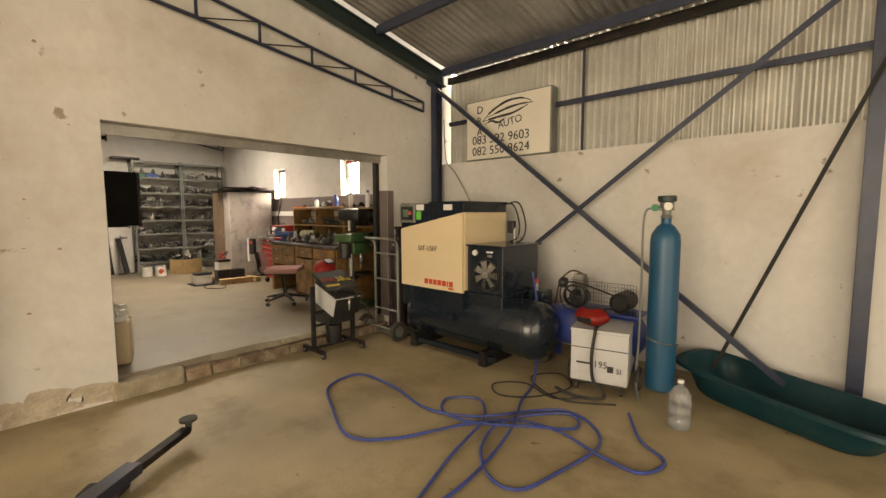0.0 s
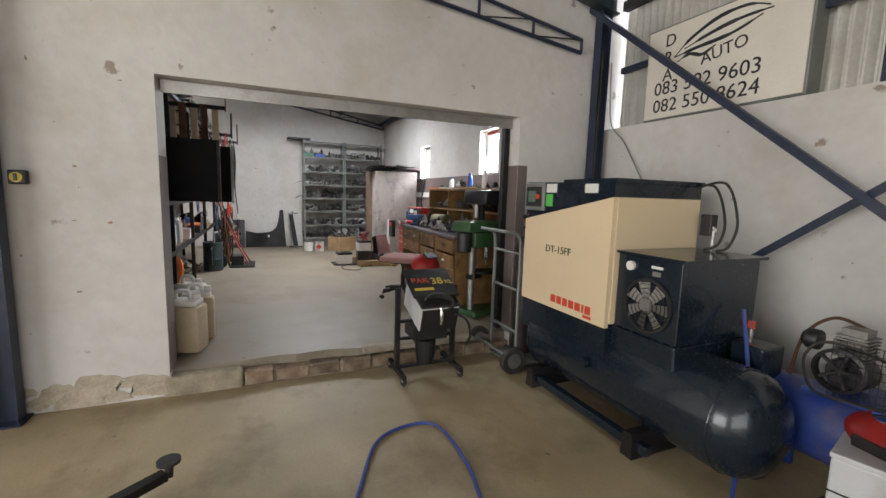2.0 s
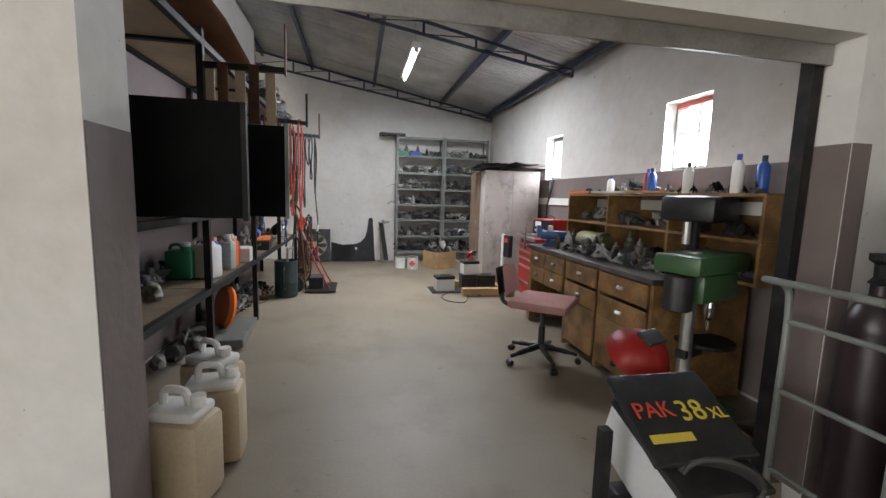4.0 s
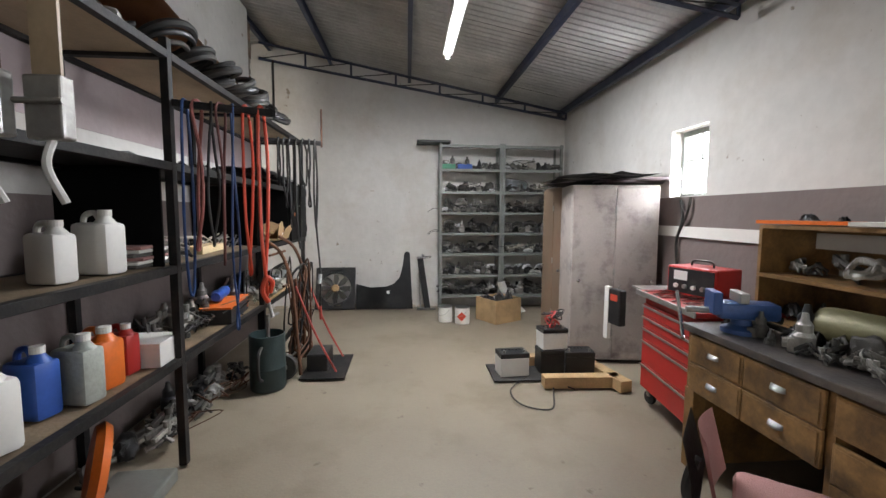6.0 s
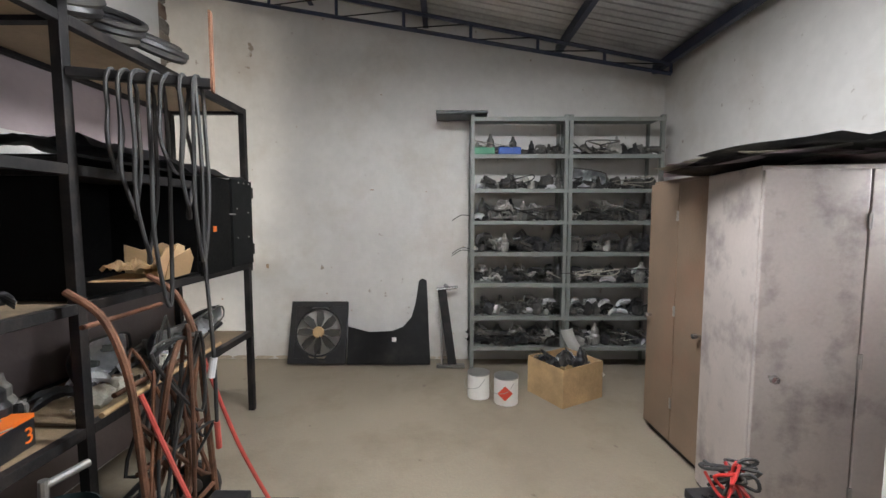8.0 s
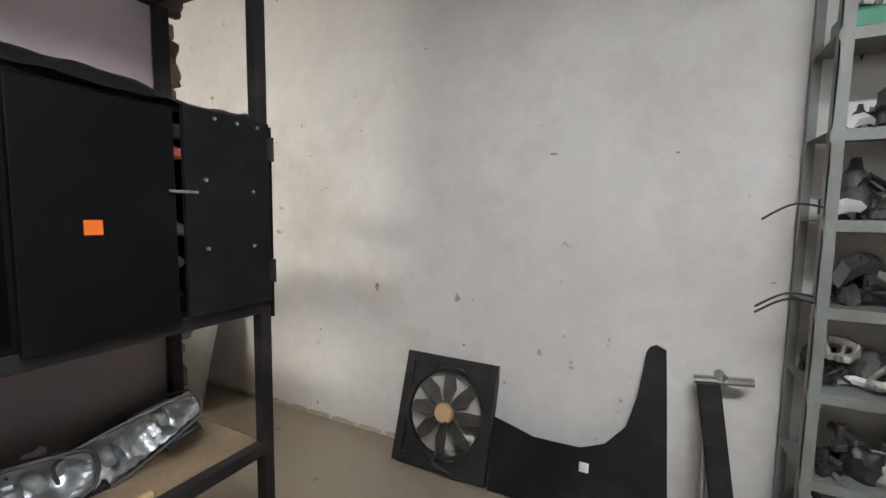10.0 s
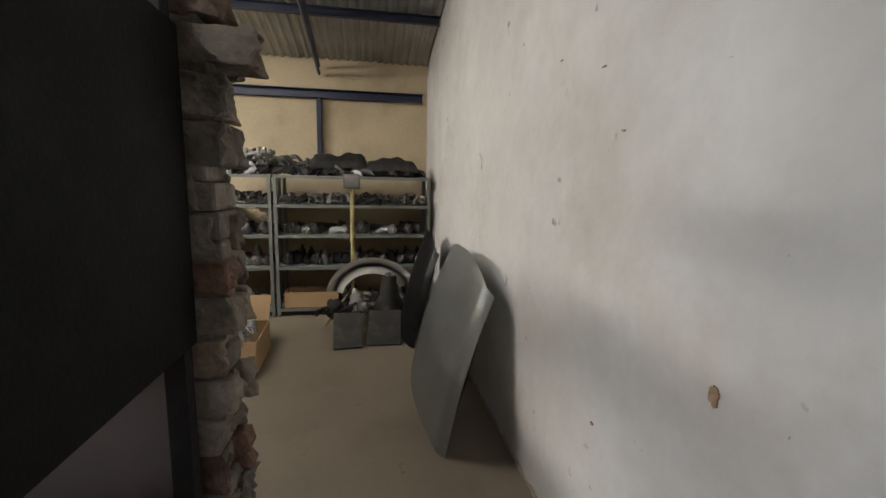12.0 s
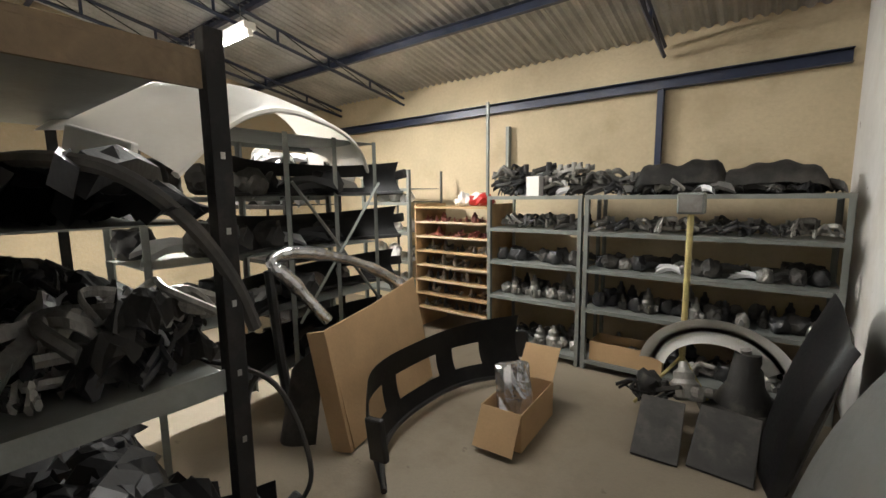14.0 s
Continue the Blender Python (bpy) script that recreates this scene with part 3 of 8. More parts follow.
tagged(part("sky_backdrop", box(-12, -3, 6.5, 6.55, -0.1, 6), DAYLIGHT), kind="structure")
solid("wall_far_west", XF - 0.25, XF, YS - 0.25, YN2 + 0.22, -0.1, 3.9, PLASTER)
solid("wall_store_south", XF, XB, YS - 0.22, YS, -0.1, 3.2, OCHRE)
solid("wall_store_east", XB + 0.0, XB + 0.001, YS, PY0, F2, 3.75, OCHRE)


def ragged_wall():
    """The partition behind the racks; its free end is broken brickwork."""
    solid("wall_rack_partition", PX + 0.1, XB, PY0, PY1, 0.1, 3.72, PLASTER)
    for z0, z1 in ((F2, 1.62), (1.98, 2.36)):
        solid("dado_rack", PX + 0.1, XB, PY1 - 0.001, PY1 + 0.004, z0, z1, MAUVE if z0 > 1 else DADO)


ragged_wall()


def broken_edge():
    """A few bricks of the threshold show under the slab."""
    rng = random.Random(8)
    y = 1.04
    bricks = []
    while y < 3.2:
        L = rng.uniform(0.19, 0.25)
        dz = rng.uniform(-0.012, 0.008)
        bm = box(-0.055, 0.055, -L / 2 + 0.006, L / 2 - 0.006, 0, 0.1 + dz, bev=0.012)
        for v in bm.verts:
            v.co += Vector((rng.uniform(-0.006, 0.006), rng.uniform(-0.004, 0.004), rng.uniform(-0.005, 0.005)))
        bricks.append((bm, pose(XW - 0.05 + rng.uniform(-0.02, 0.02), y + L / 2, 0.0, 0, 0, rng.uniform(-4, 4))))
        y += L
    sill = thing("threshold", pose(0, 0, 0), "broken brick threshold with crumbling mortar under the wide opening", "threshold")
    tagged(sill, kind="structure")
    for bm, m in bricks:
        b = part("brick", bm, BRICK, sill)
        b.matrix_local = m
    part("mortar_bed", box(XW - 0.12, XW - 0.02, 1.04, 3.25, -0.02, 0.085), MORTAR, sill)
    part("plastered_end", box(XW - 0.1, XW + 0.02, 0.55, 1.035, -0.02, 0.13, bev=0.02), MORTAR, sill)
    for y0, y1 in ((1.9, 2.35), (2.36, 2.9)):
        part("mortar_cap", box(XW - 0.13, XW - 0.01, y0, y1, 0.12, 0.16, bev=0.012), MORTAR, sill)


broken_edge()


def brick_end():
    """Torn brick courses at the free end of the partition, some of them knocked back."""
    rng = random.Random(15)
    th = thing("broken_brickwork", pose(0, 0, 0), "torn end of the brick partition with bricks and mortar showing", "brickwork")
    tagged(th, kind="structure")
    z, k = F2, 0
    while z < 3.6:
        h = rng.uniform(0.085, 0.1)
        split = rng.uniform(PY0 + 0.045, PY1 - 0.045)
        halves = ((PY0 + 0.003, split - 0.007), (split + 0.007, PY1 - 0.003)) if k % 5 else ((PY0 + 0.003, PY1 - 0.003),)
        for j, (a, b) in enumerate(halves):
            o = rng.choice((0.012, 0.0, -0.02, 0.018, -0.045)) + rng.uniform(-0.008, 0.008) + (0.07 if k == 17 else 0)
            if j == 0 and o < -0.02:
                o = -0.01
            bm = box(PX - o, PX + 0.095, a, b, z + 0.005, z + h - 0.005, bev=0.007)
            bmesh.ops.subdivide_edges(bm, edges=[e for e in bm.edges if e.calc_length() > 0.03], cuts=4, use_grid_fill=True)
            for v in bm.verts:
                if v.co.x < PX + 0.07:
                    n = noise.noise(v.co * 21 + Vector((k * 3.1, 0, 0)))
                    m = noise.noise(v.co * 55 + Vector((0, k, 0)))
                    v.co += Vector((0.02 * n + 0.014 * m, 0.005 * m, 0.01 * n + 0.006 * m))
            part("brick", bm, rng.choice((BROKEN, BROKEN, DIRTYMORTAR, DIRTYMORTAR, REDBRICK)), th)
        z += h
        k += 1
    z = F2
    while z < 3.6:
        part("mortar", box(PX + 0.03 + rng.uniform(-0.035, 0.0), PX + 0.098, PY0 + 0.008, PY1 - 0.01, z, z + 0.06, bev=0.01), DIRTYMORTAR, th)
        z += 0.061


brick_end()


def peeling_patch(y, z, w, h, seed, x=XW, s=1, material=None, label="patch of peeling paint and damp at the foot of the wall"):
    """A ragged thin flake of another colour on a wall that faces +x."""
    r = random.Random(seed)
    pts = []
    for k in range(22):
        a = 2 * math.pi * k / 22
        q = 0.75 + 0.35 * noise.noise(Vector((math.cos(a) * 1.7, math.sin(a) * 1.7, seed * 3.1))) + r.uniform(-0.07, 0.07)
        pts.append((w / 2 * q * math.cos(a), h / 2 * q * math.sin(a)))
    bm = plate(pts, 0.003 + 0.0007 * (seed % 14))
    ob = part("paint_patch", bm, material or PATCH)
    ob.matrix_world = pose(x, y, z, 0, 0, 90)
    return tagged(ob, kind="structure")


PATCH = mat("damp_bare_plaster", (0.45, 0.38, 0.29), 0.9, vary=0.25, scale=8, bump=0.5, stain=(0.5, 0.44, 0.36), stain_amt=0.7, stain_scale=9)
CHIP = mat("chipped_plaster", (0.3, 0.2, 0.12), 0.9, vary=0.3, scale=20, bump=0.5)
rw = random.Random(77)
for k in range(16):
    peeling_patch(-0.9 + 0.1 * k, rw.uniform(0.03, 0.16), rw.uniform(0.12, 0.36), rw.uniform(0.08, 0.26), 40 + k)
for k in range(26):
    peeling_patch(rw.uniform(-1.2, 0.55), rw.uniform(0.3, 2.6), rw.uniform(0.008, 0.035), rw.uniform(0.008, 0.03), 100 + k, material=CHIP)
for k in range(18):
    peeling_patch(rw.uniform(-2.5, 2.0), rw.uniform(0.3, 2.9), rw.uniform(0.01, 0.03), rw.uniform(0.006, 0.016), 200 + k, XF, material=CHIP)
peeling_patch(0.06, 1.12, 0.035, 0.055, 300, XF, material=CHIP)
peeling_patch(1.08, 1.85, 0.05, 0.014, 301, XF, material=CHIP)
for k in range(22):
    peeling_patch(-2.4 + 0.2 * k, 0.215, 0.25, 0.045, 320 + k, XF, material=PATCH)

# ---- bay: columns, braces, sign ----
def column(x, y, z1, label, w=0.11, material=NAVY):
    th = thing("steel_column", pose(x, y, 0), label, "steel column", "steel columns")
    part("web", box(-0.004, 0.004, -w / 2 + 0.006, w / 2 - 0.006, 0, z1), material, th)
    part("flange", box(-w * 0.4, w * 0.4, w / 2 - 0.006, w / 2, 0, z1), material, th)
    part("flange", box(-w * 0.4, w * 0.4, -w / 2, -w / 2 + 0.006, 0, z1), material, th)
    part("base_plate", box(-w * 0.7, w * 0.7, -w * 0.7, w * 0.7, -0.002, 0.012), material, th)
    return th


column(-3.96, 4.03, 3.2, "dark blue steel corner column with flaking paint beside the plastered wall")
column(0.06, 4.05, 3.2, "dark blue steel column that stands against the plastered wall")
column(-3.96, -0.2, 3.9, "dark blue steel column against the plastered wall by the opening")


def angle_bar(name, p, q, label, w=0.045, mat_=NAVY):
    p, q = Vector(p), Vector(q)
    th = thing(name, pose(*((p + q) / 2)), label, "brace", "cross braces")
    d = q - p
    L = d.length / 2
    ang = math.degrees(math.atan2(d.z, d.x))
    m = Matrix.Rotation(radians(-ang), 4, "Y")
    a = part("leg", box(-L, L, -0.003, 0.003, -w / 2, w / 2), mat_, th)
    b = part("leg", box(-L, L, 0.0035, w * 0.8, w / 2 - 0.005, w / 2), mat_, th)
    a.matrix_local = m
    b.matrix_local = m
    return th


BY = 3.93
angle_bar("cross_brace", (-4.05, BY, 3.1), (-0.2, BY, 0.04), "long dark blue steel angle brace falling across the wall")
angle_bar("cross_brace", (-2.563, BY + 0.06, 0.996), (-0.12, BY + 0.06, 2.898), "long dark blue steel angle brace rising across the wall")
angle_bar("cross_brace", (-0.79, BY + 0.02, 0.08), (0.12, BY + 0.02, 2.5), "thin dark steel rod brace in front of the wall", 0.028, BLACKSTEEL)
girt = thing("wall_girt", pose(0, 4.29, 2.58), "dark blue steel rail that carries the wall sheeting", "girt")
part("rail", box(-3.95, 4.1, -0.03, 0.0, -0.02, 0.03), NAVY, girt)
part("upright", box(-2.1, -2.07, -0.035, -0.032, -0.53, 0.6), NAVY, girt)
part("eaves_rail", box(-3.95, 4.1, -0.06, 0.0, 0.52, 0.6), BLACKSTEEL, girt)

sign = thing("light_box_sign", pose(-2.99, 4.26, 2.06, 0, 0, 0), "dusty white light box sign on the wall ledge", "sign")
SW, SH = 1.18, 0.72
part("case", box(-SW / 2, SW / 2, -0.08, 0.06, 0, SH, bev=0.006), GREYSTEEL, sign)
part("face", box(-SW / 2 + 0.015, SW / 2 - 0.015, -0.088, -0.081, 0.015, SH - 0.015), SIGNWHITE, sign)
for k, ch in enumerate("DRA"):
    writing("letter", ch, 0.13, pose(-0.42, -0.09, 0.56 - 0.13 * k), INK, sign)
writing("lettering", "AUTO", 0.12, pose(-0.1, -0.09, 0.345, 0, -8, 0), INK, sign)
writing("telephone_number", "083 592 9603", 0.145, pose(-0.49, -0.09, 0.195), INK, sign, 1.02)
writing("telephone_number", "082 550 8624", 0.145, pose(-0.49, -0.09, 0.06), INK, sign, 1.02)
car = bmesh.new()
for pts in (((-0.33, 0.46), (-0.2, 0.56), (0.0, 0.64), (0.2, 0.65), (0.34, 0.6)), ((-0.33, 0.46), (-0.15, 0.48), (0.1, 0.5), (0.3, 0.56)), ((-0.25, 0.5), (-0.05, 0.55), (0.15, 0.58), (0.36, 0.58)), ((-0.3, 0.42), (-0.2, 0.45), (-0.1, 0.42), (0.0, 0.46))):
    tube([(x, -0.089, z) for x, z in pts], [0.004, 0.012, 0.014, 0.01, 0.005], 6, 6, car)
part("car_drawing", car, INK, sign)


# ---- compressor ----
def compressor():
    th = thing("screw_compressor", pose(-3.54, 3.04, 0), "large cream and blue-black air compressor on its own tank", "air compressor")
    L, D = 0.86, 0.7
    part("lower_body", box(0, 1.28, 0.045, D, 0.47, 0.664, bev=0.01), TANKBLACK, th)
    part("lower_panel", box(0.0, L, 0.0, 0.04, 0.43, 0.641), TANKBLACK, th)
    part("cream_panel", plate([(0.0, 0.645), (L, 0.645), (L, 1.417), (0.0, 1.245)], 0.03, pose(0, 0.0, 0)), CREAM, th, "cream enamelled front panel")
    part("side_panel", box(L - 0.02, L + 0.008, 0.017, D, 0.67, 1.417), CREAM, th, "cream enamelled side panel")
    part("inner_body", box(0.01, L - 0.021, 0.017, D - 0.01, 0.666, 1.24), TANKBLACK, th)
    part("back_panel", box(0.0, L, D - 0.009, D, 0.666, 1.41), TANKBLACK, th)
    part("hood", plate([(0.0, 1.25), (L, 1.421), (L, 1.5), (0.0, 1.515)], D + 0.02, pose(0, D / 2, 0)), TANKBLACK, th)
    part("hood_lid", box(0.42, L + 0.02, -0.02, D + 0.01, 1.5005, 1.525), TANKBLACK, th)
    pan = part("control_panel", box(-0.005, 0.225, -0.03, -0.006, 1.31, 1.51, bev=0.01), GREYSTEEL, th, "grey control panel with a small display")
    part("display", box(0.05, 0.14, -0.036, -0.0325, 1.37, 1.45), DISPLAY, pan)
    part("bezel", box(0.02, 0.2, -0.0325, -0.0305, 1.34, 1.48), BLACKPL, pan)
    part("stop_button", lathe([(0.02, 0), (0.02, 0.014), (0.012, 0.02), (0, 0.02)], 12, pose(0.165, -0.0325, 1.41, 90, 0, 0)), REDINK, pan, "red stop button")
    part("sticker", box(0.235, 0.305, -0.0155, -0.0105, 1.345, 1.43), STICKER, th, "green inspection sticker")
    part("label_plate", box(0.235, 0.345, -0.0155, -0.0105, 1.44, 1.5), WHITEPL, th)
    part("label_plate", box(0.62, 0.73, -0.0155, -0.0105, 1.44, 1.495), WHITEPL, th)
    writing("model_lettering", "DT-15FF", 0.07, pose(0.265, -0.017, 1.03), INK, th, 1.05)
    x = 0.355
    for w in (0.05, 0.046, 0.046, 0.048, 0.05, 0.016, 0.046):
        part("maker_mark", box(x, x + w, -0.0185, -0.0155, 0.69, 0.742), REDINK, th)
        x += w + 0.014
    part("maker_mark", box(0.68, 0.75, -0.0185, -0.0155, 0.662, 0.68), REDINK, th)
    # cooler unit
    u = part("cooler_box", box(L + 0.0115, L + 0.42, 0.05, 0.66, 0.667, 1.1, bev=0.006), TANKBLACK, th, "blue-black cooler box with a round fan grille")
    part("cooler_lid", box(L + 0.0095, L + 0.45, 0.03, 0.68, 1.1005, 1.115), TANKBLACK, u)
    c = pose(L + 0.235, 0.0485, 0.84, 90, 0, 0)
    part("fan_ring", lathe([(0.135, 0), (0.15, 0), (0.15, 0.012), (0.135, 0.012)], 32, c, ring=True), BLACKPL, u)
    hub = part("fan_hub", lathe([(0.03, 0), (0.03, 0.02), (0, 0.02)], 16, c), GALV, u)
    for k in range(7):
        a = 2 * math.pi * k / 7
        b = part("fan_blade", plate([(0.03, -0.02), (0.125, -0.035), (0.13, 0.03), (0.03, 0.015)], 0.003), ALU, u)
        b.matrix_local = pose(L + 0.235, 0.04, 0.84, 0, math.degrees(a), 0) @ pose(0, 0, 0, 15, 0, 0)
    for r in (0.045, 0.07, 0.095, 0.12):
        part("grille_ring", lathe([(r - 0.0015, 0.016), (r + 0.0015, 0.016), (r + 0.0015, 0.019), (r - 0.0015, 0.019)], 28, c, ring=True), BLACKSTEEL, u)
    part("gauge", lathe([(0.026, 0), (0.026, 0.018), (0, 0.018)], 18, pose(L + 0.11, 0.0485, 1.04, 90, 0, 0)), WHITEPL, u, "white pressure gauge")
    part("maker_badge", box(L + 0.24, L + 0.31, 0.0445, 0.048, 1.045, 1.06), WHITEPL, u)
    part("hour_meter", box(L + 0.25, L + 0.3, 0.0445, 0.048, 1.005, 1.03), GALV, u)
    # receiver
    prof = [(0, -0.16), (0.12, -0.145), (0.2, -0.1), (0.25, -0.04), (0.262, 0.0), (0.262, 1.4), (0.25, 1.46), (0.2, 1.52), (0.12, 1.56), (0, 1.575)]
    part("receiver_tank", lathe(prof, 36, pose(0.12, 0.24, 0.36, 0, 90, 0)), TANKBLACK, th, "blue-black welded receiver tank", smooth=True)
    part("weld_seam", lathe([(0.264, -0.004), (0.266, 0), (0.264, 0.004)], 36, pose(0.12, 0.24, 0.36, 0, 90, 0)), TANKBLACK, th)
    part("weld_seam", lathe([(0.264, 1.396), (0.266, 1.4), (0.264, 1.404)], 36, pose(0.12, 0.24, 0.36, 0, 90, 0)), TANKBLACK, th)
    part("port_boss", lathe([(0.035, 0), (0.035, 0.03), (0, 0.03)], 14, pose(0.75, -0.035, 0.4, 90, 0, 0)), TANKBLACK, th)
    part("foot_rail", box(0.15, 1.22, -0.02, 0.03, 0.045, 0.1, bev=0.004), TANKBLACK, th)
    part("foot_rail", box(0.15, 1.22, 0.4, 0.45, 0.045, 0.1, bev=0.004), TANKBLACK, th)
    for x in (0.2, 1.12):
        part("saddle", plate([(-0.04, 0), (0.04, 0), (0.03, 0.14), (-0.03, 0.14)], 0.52, pose(x, 0.215, 0.0)), BLACKSTEEL, th)
    hose = bmesh.new()
    tube([(0.8, 0.66, 1.48), (0.95, 0.7, 1.5), (1.06, 0.66, 1.3), (1.05, 0.64, 1.16), (0.99, 0.6, 1.12)], 0.008, 8, 8, hose)
    tube([(0.8, 0.68, 1.47), (1.0, 0.72, 1.52), (1.12, 0.68, 1.3), (1.1, 0.66, 1.15), (1.07, 0.6, 1.12)], 0.008, 8, 8, hose)
    part("hose", hose, RUBBER, th, smooth=True)
    part("pressure_switch", box(0.93, 1.0, 0.63, 0.69, 1.2, 1.33, bev=0.006), BLACKPL, th)
    part("relief_valve", rods(((1.02, 0.63, 1.118), (1.02, 0.63, 1.26)), ((1.0, 0.66, 1.24), (1.05, 0.6, 1.24)), r=0.01), GALV, th)
    part("junction_box", box(1.32, 1.48, 0.42, 0.6, 0.5, 0.68, bev=0.01), TANKBLACK, th)


compressor()


def gas_cylinder(x, y, z, r, h, material, label, cap=BLACKSTEEL, rz=0, valve=True):
    th = thing("gas_cylinder", pose(x, y, z, 0, 0, rz), label, "gas cylinder", "gas cylinders")
    part("body", lathe([(r * 0.8, 0), (r, 0.02), (r, h - 0.14), (r * 0.93, h - 0.08), (r * 0.6, h - 0.025), (0.035, h), (0.035, h + 0.04), (0, h + 0.04)], 28), material, th, smooth=True)
    g = part("cap", lathe([(0.03, h + 0.0405), (0.045, h + 0.045), (0.03, h + 0.07), (0.032, h + 0.12), (0.05, h + 0.135), (0.05, h + 0.16), (0.03, h + 0.16)], 16), cap, th)
    return th


# cylinders on a hand truck in front of the wall's corner
def cylinder_truck():
    th = thing("cylinder_trolley", pose(-3.86, 3.235, 0, 0, 0, 0), "grey tubular steel gas cylinder trolley on two rubber wheels", "trolley")
    for s in (-0.2, 0.2):
        part("side_rail", tube([(s, -0.16, 0.1), (s, -0.16, 0.6), (s, -0.16, 0.98), (s, -0.19, 1.1), (s, -0.3, 1.13)], 0.014, 8), GREYSTEEL, th, smooth=True)
        wh = part("wheel", lathe([(0.02, -0.02), (0.1, -0.022), (0.11, -0.012), (0.11, 0.012), (0.1, 0.022), (0.02, 0.02)], 24, pose(s * 1.45, -0.24, 0.11, 0, 90, 0)), RUBBER, th, smooth=True)
        part("rim", lathe([(0.0, -0.024), (0.06, -0.0235), (0.06, 0.0235), (0.0, 0.024)], 20, pose(s * 1.45, -0.24, 0.11, 0, 90, 0)), GALV, wh)
    for z in (0.3, 0.65, 0.95):
        part("crossbar", rods(((-0.2, -0.16, z), (0.2, -0.16, z)), r=0.012), GREYSTEEL, th)
    part("handle", rods(((-0.2, -0.3, 1.13), (0.2, -0.3, 1.13)), r=0.014), GREYSTEEL, th)
    part("axle", rods(((-0.3, -0.24, 0.11), (0.3, -0.24, 0.11)), r=0.012), GREYSTEEL, th)
    part("toe_plate", box(-0.24, 0.24, -0.2, 0.12, 0.03, 0.04), GREYSTEEL, th)


cylinder_truck()
gas_cylinder(-3.9, 3.3, 0.042, 0.1, 1.05, CYLDARK, "tall dark maroon gas cylinder strapped on the trolley")
gas_cylinder(-3.68, 3.42, 0.042, 0.08, 1.02, CYLDARK, "dark gas cylinder on the trolley behind the compressor")


# ---- welding corner ----
def mig_welder():
    th = thing("welding_set", pose(-1.6, 3.09, 0, 0, 0, 14) @ Matrix.Diagonal((0.92, 0.95, 0.97, 1)), "light grey steel welding set on wheels with cables over it", "welding machine")
    b = part("cabinet", box(0, 0.46, 0, 0.72, 0.09, 0.5, bev=0.008), GREYBOX, th)
    part("lid", box(-0.005, 0.465, -0.005, 0.725, 0.5005, 0.52, bev=0.004), GREYBOX, th)
    part("seam", box(-0.001, 0.461, -0.003, -0.0005, 0.365, 0.372), BLACKPL, b)
    writing("lettering", "195", 0.075, pose(0.19, -0.004, 0.22), INK, th)
    part("lettering_bar", box(0.05, 0.17, -0.003, -0.0005, 0.235, 0.25), INK, th)
    part("badge", box(0.3, 0.35, -0.003, -0.0005, 0.19, 0.24), INK, th)
    writing("lettering", "SI", 0.06, pose(0.37, -0.004, 0.19), INK, th)
    part("base", box(0.02, 0.44, 0.02, 0.85, 0.07, 0.0895), BLACKPL, th)
    part("cylinder_shelf", box(0.0, 0.46, 0.73, 0.98, 0.03, 0.0695), BLACKPL, th)
    for s in (-0.035, 0.495):
        w = part("wheel", lathe([(0.02, -0.02), (0.085, -0.022), (0.1, -0.01), (0.1, 0.01), (0.085, 0.022), (0.02, 0.02)], 24, pose(s + (0.03 if s > 0 else 0), 0.24, 0.1, 0, 90, 0)), RUBBER, th, smooth=True)
        part("rim", lathe([(0.0, -0.024), (0.055, -0.0235), (0.055, 0.0235), (0.0, 0.024)], 20, pose(s + (0.03 if s > 0 else 0), 0.24, 0.1, 0, 90, 0)), GREYSTEEL, w)
    for s in (0.05, 0.41):
        part("caster", lathe([(0.0, -0.012), (0.033, -0.012), (0.033, 0.012), (0.0, 0.012)], 16, pose(s, 0.04, 0.034, 0, 90, 0)), RUBBER, th)
    part("welding_cable", tube([(0.24, 0.3, 0.53), (0.2, 0.05, 0.535), (0.2, -0.03, 0.5), (0.18, -0.04, 0.3), (0.2, -0.05, 0.12), (0.3, -0.12, 0.03), (0.1, -0.2, 0.03), (-0.1, -0.1, 0.03)], 0.014), RUBBER, th, smooth=True)


mig_welder()
gas_cylinder(-1.05, 3.5, 0.03, 0.106, 1.3, CYLBLUE, "tall scuffed blue gas cylinder chained beside the welding set", GREYSTEEL)
valve = thing("gas_regulator", pose(-1.05, 3.5, 1.4), "worn regulator and grey gas hose on the blue cylinder", "regulator")
part("valve_body", rods(((0, 0, 0.0), (0, 0, 0.1)), ((-0.09, -0.02, 0.045), (0.05, 0.01, 0.045)), r=0.016), ALU, valve)
part("dial", lathe([(0.03, 0), (0.03, 0.02), (0, 0.02)], 16, pose(0.02, -0.03, 0.06, 90, 0, 0)), WHITEPL, valve)
part("dial", lathe([(0.028, 0), (0.028, 0.02), (0, 0.02)], 16, pose(-0.07, -0.03, 0.05, 90, 0, 0)), GREENPL, valve)
part("shroud", lathe([(0.05, 0.09), (0.065, 0.1), (0.065, 0.14), (0.05, 0.14)], 18), DGREEN, valve)
part("gas_hose", tube([(-0.09, -0.02, 0.045), (-0.15, -0.03, -0.02), (-0.15, -0.04, -0.5), (-0.15, -0.05, -1.0), (-0.13, -0.15, -1.3), (-0.05, -0.3, -1.39)], 0.009), GREYSTEEL, valve, smooth=True)
chain = thing("safety_chain", pose(-1.05, 3.5, 0.46), "thin steel chain round the blue cylinder", "chain")
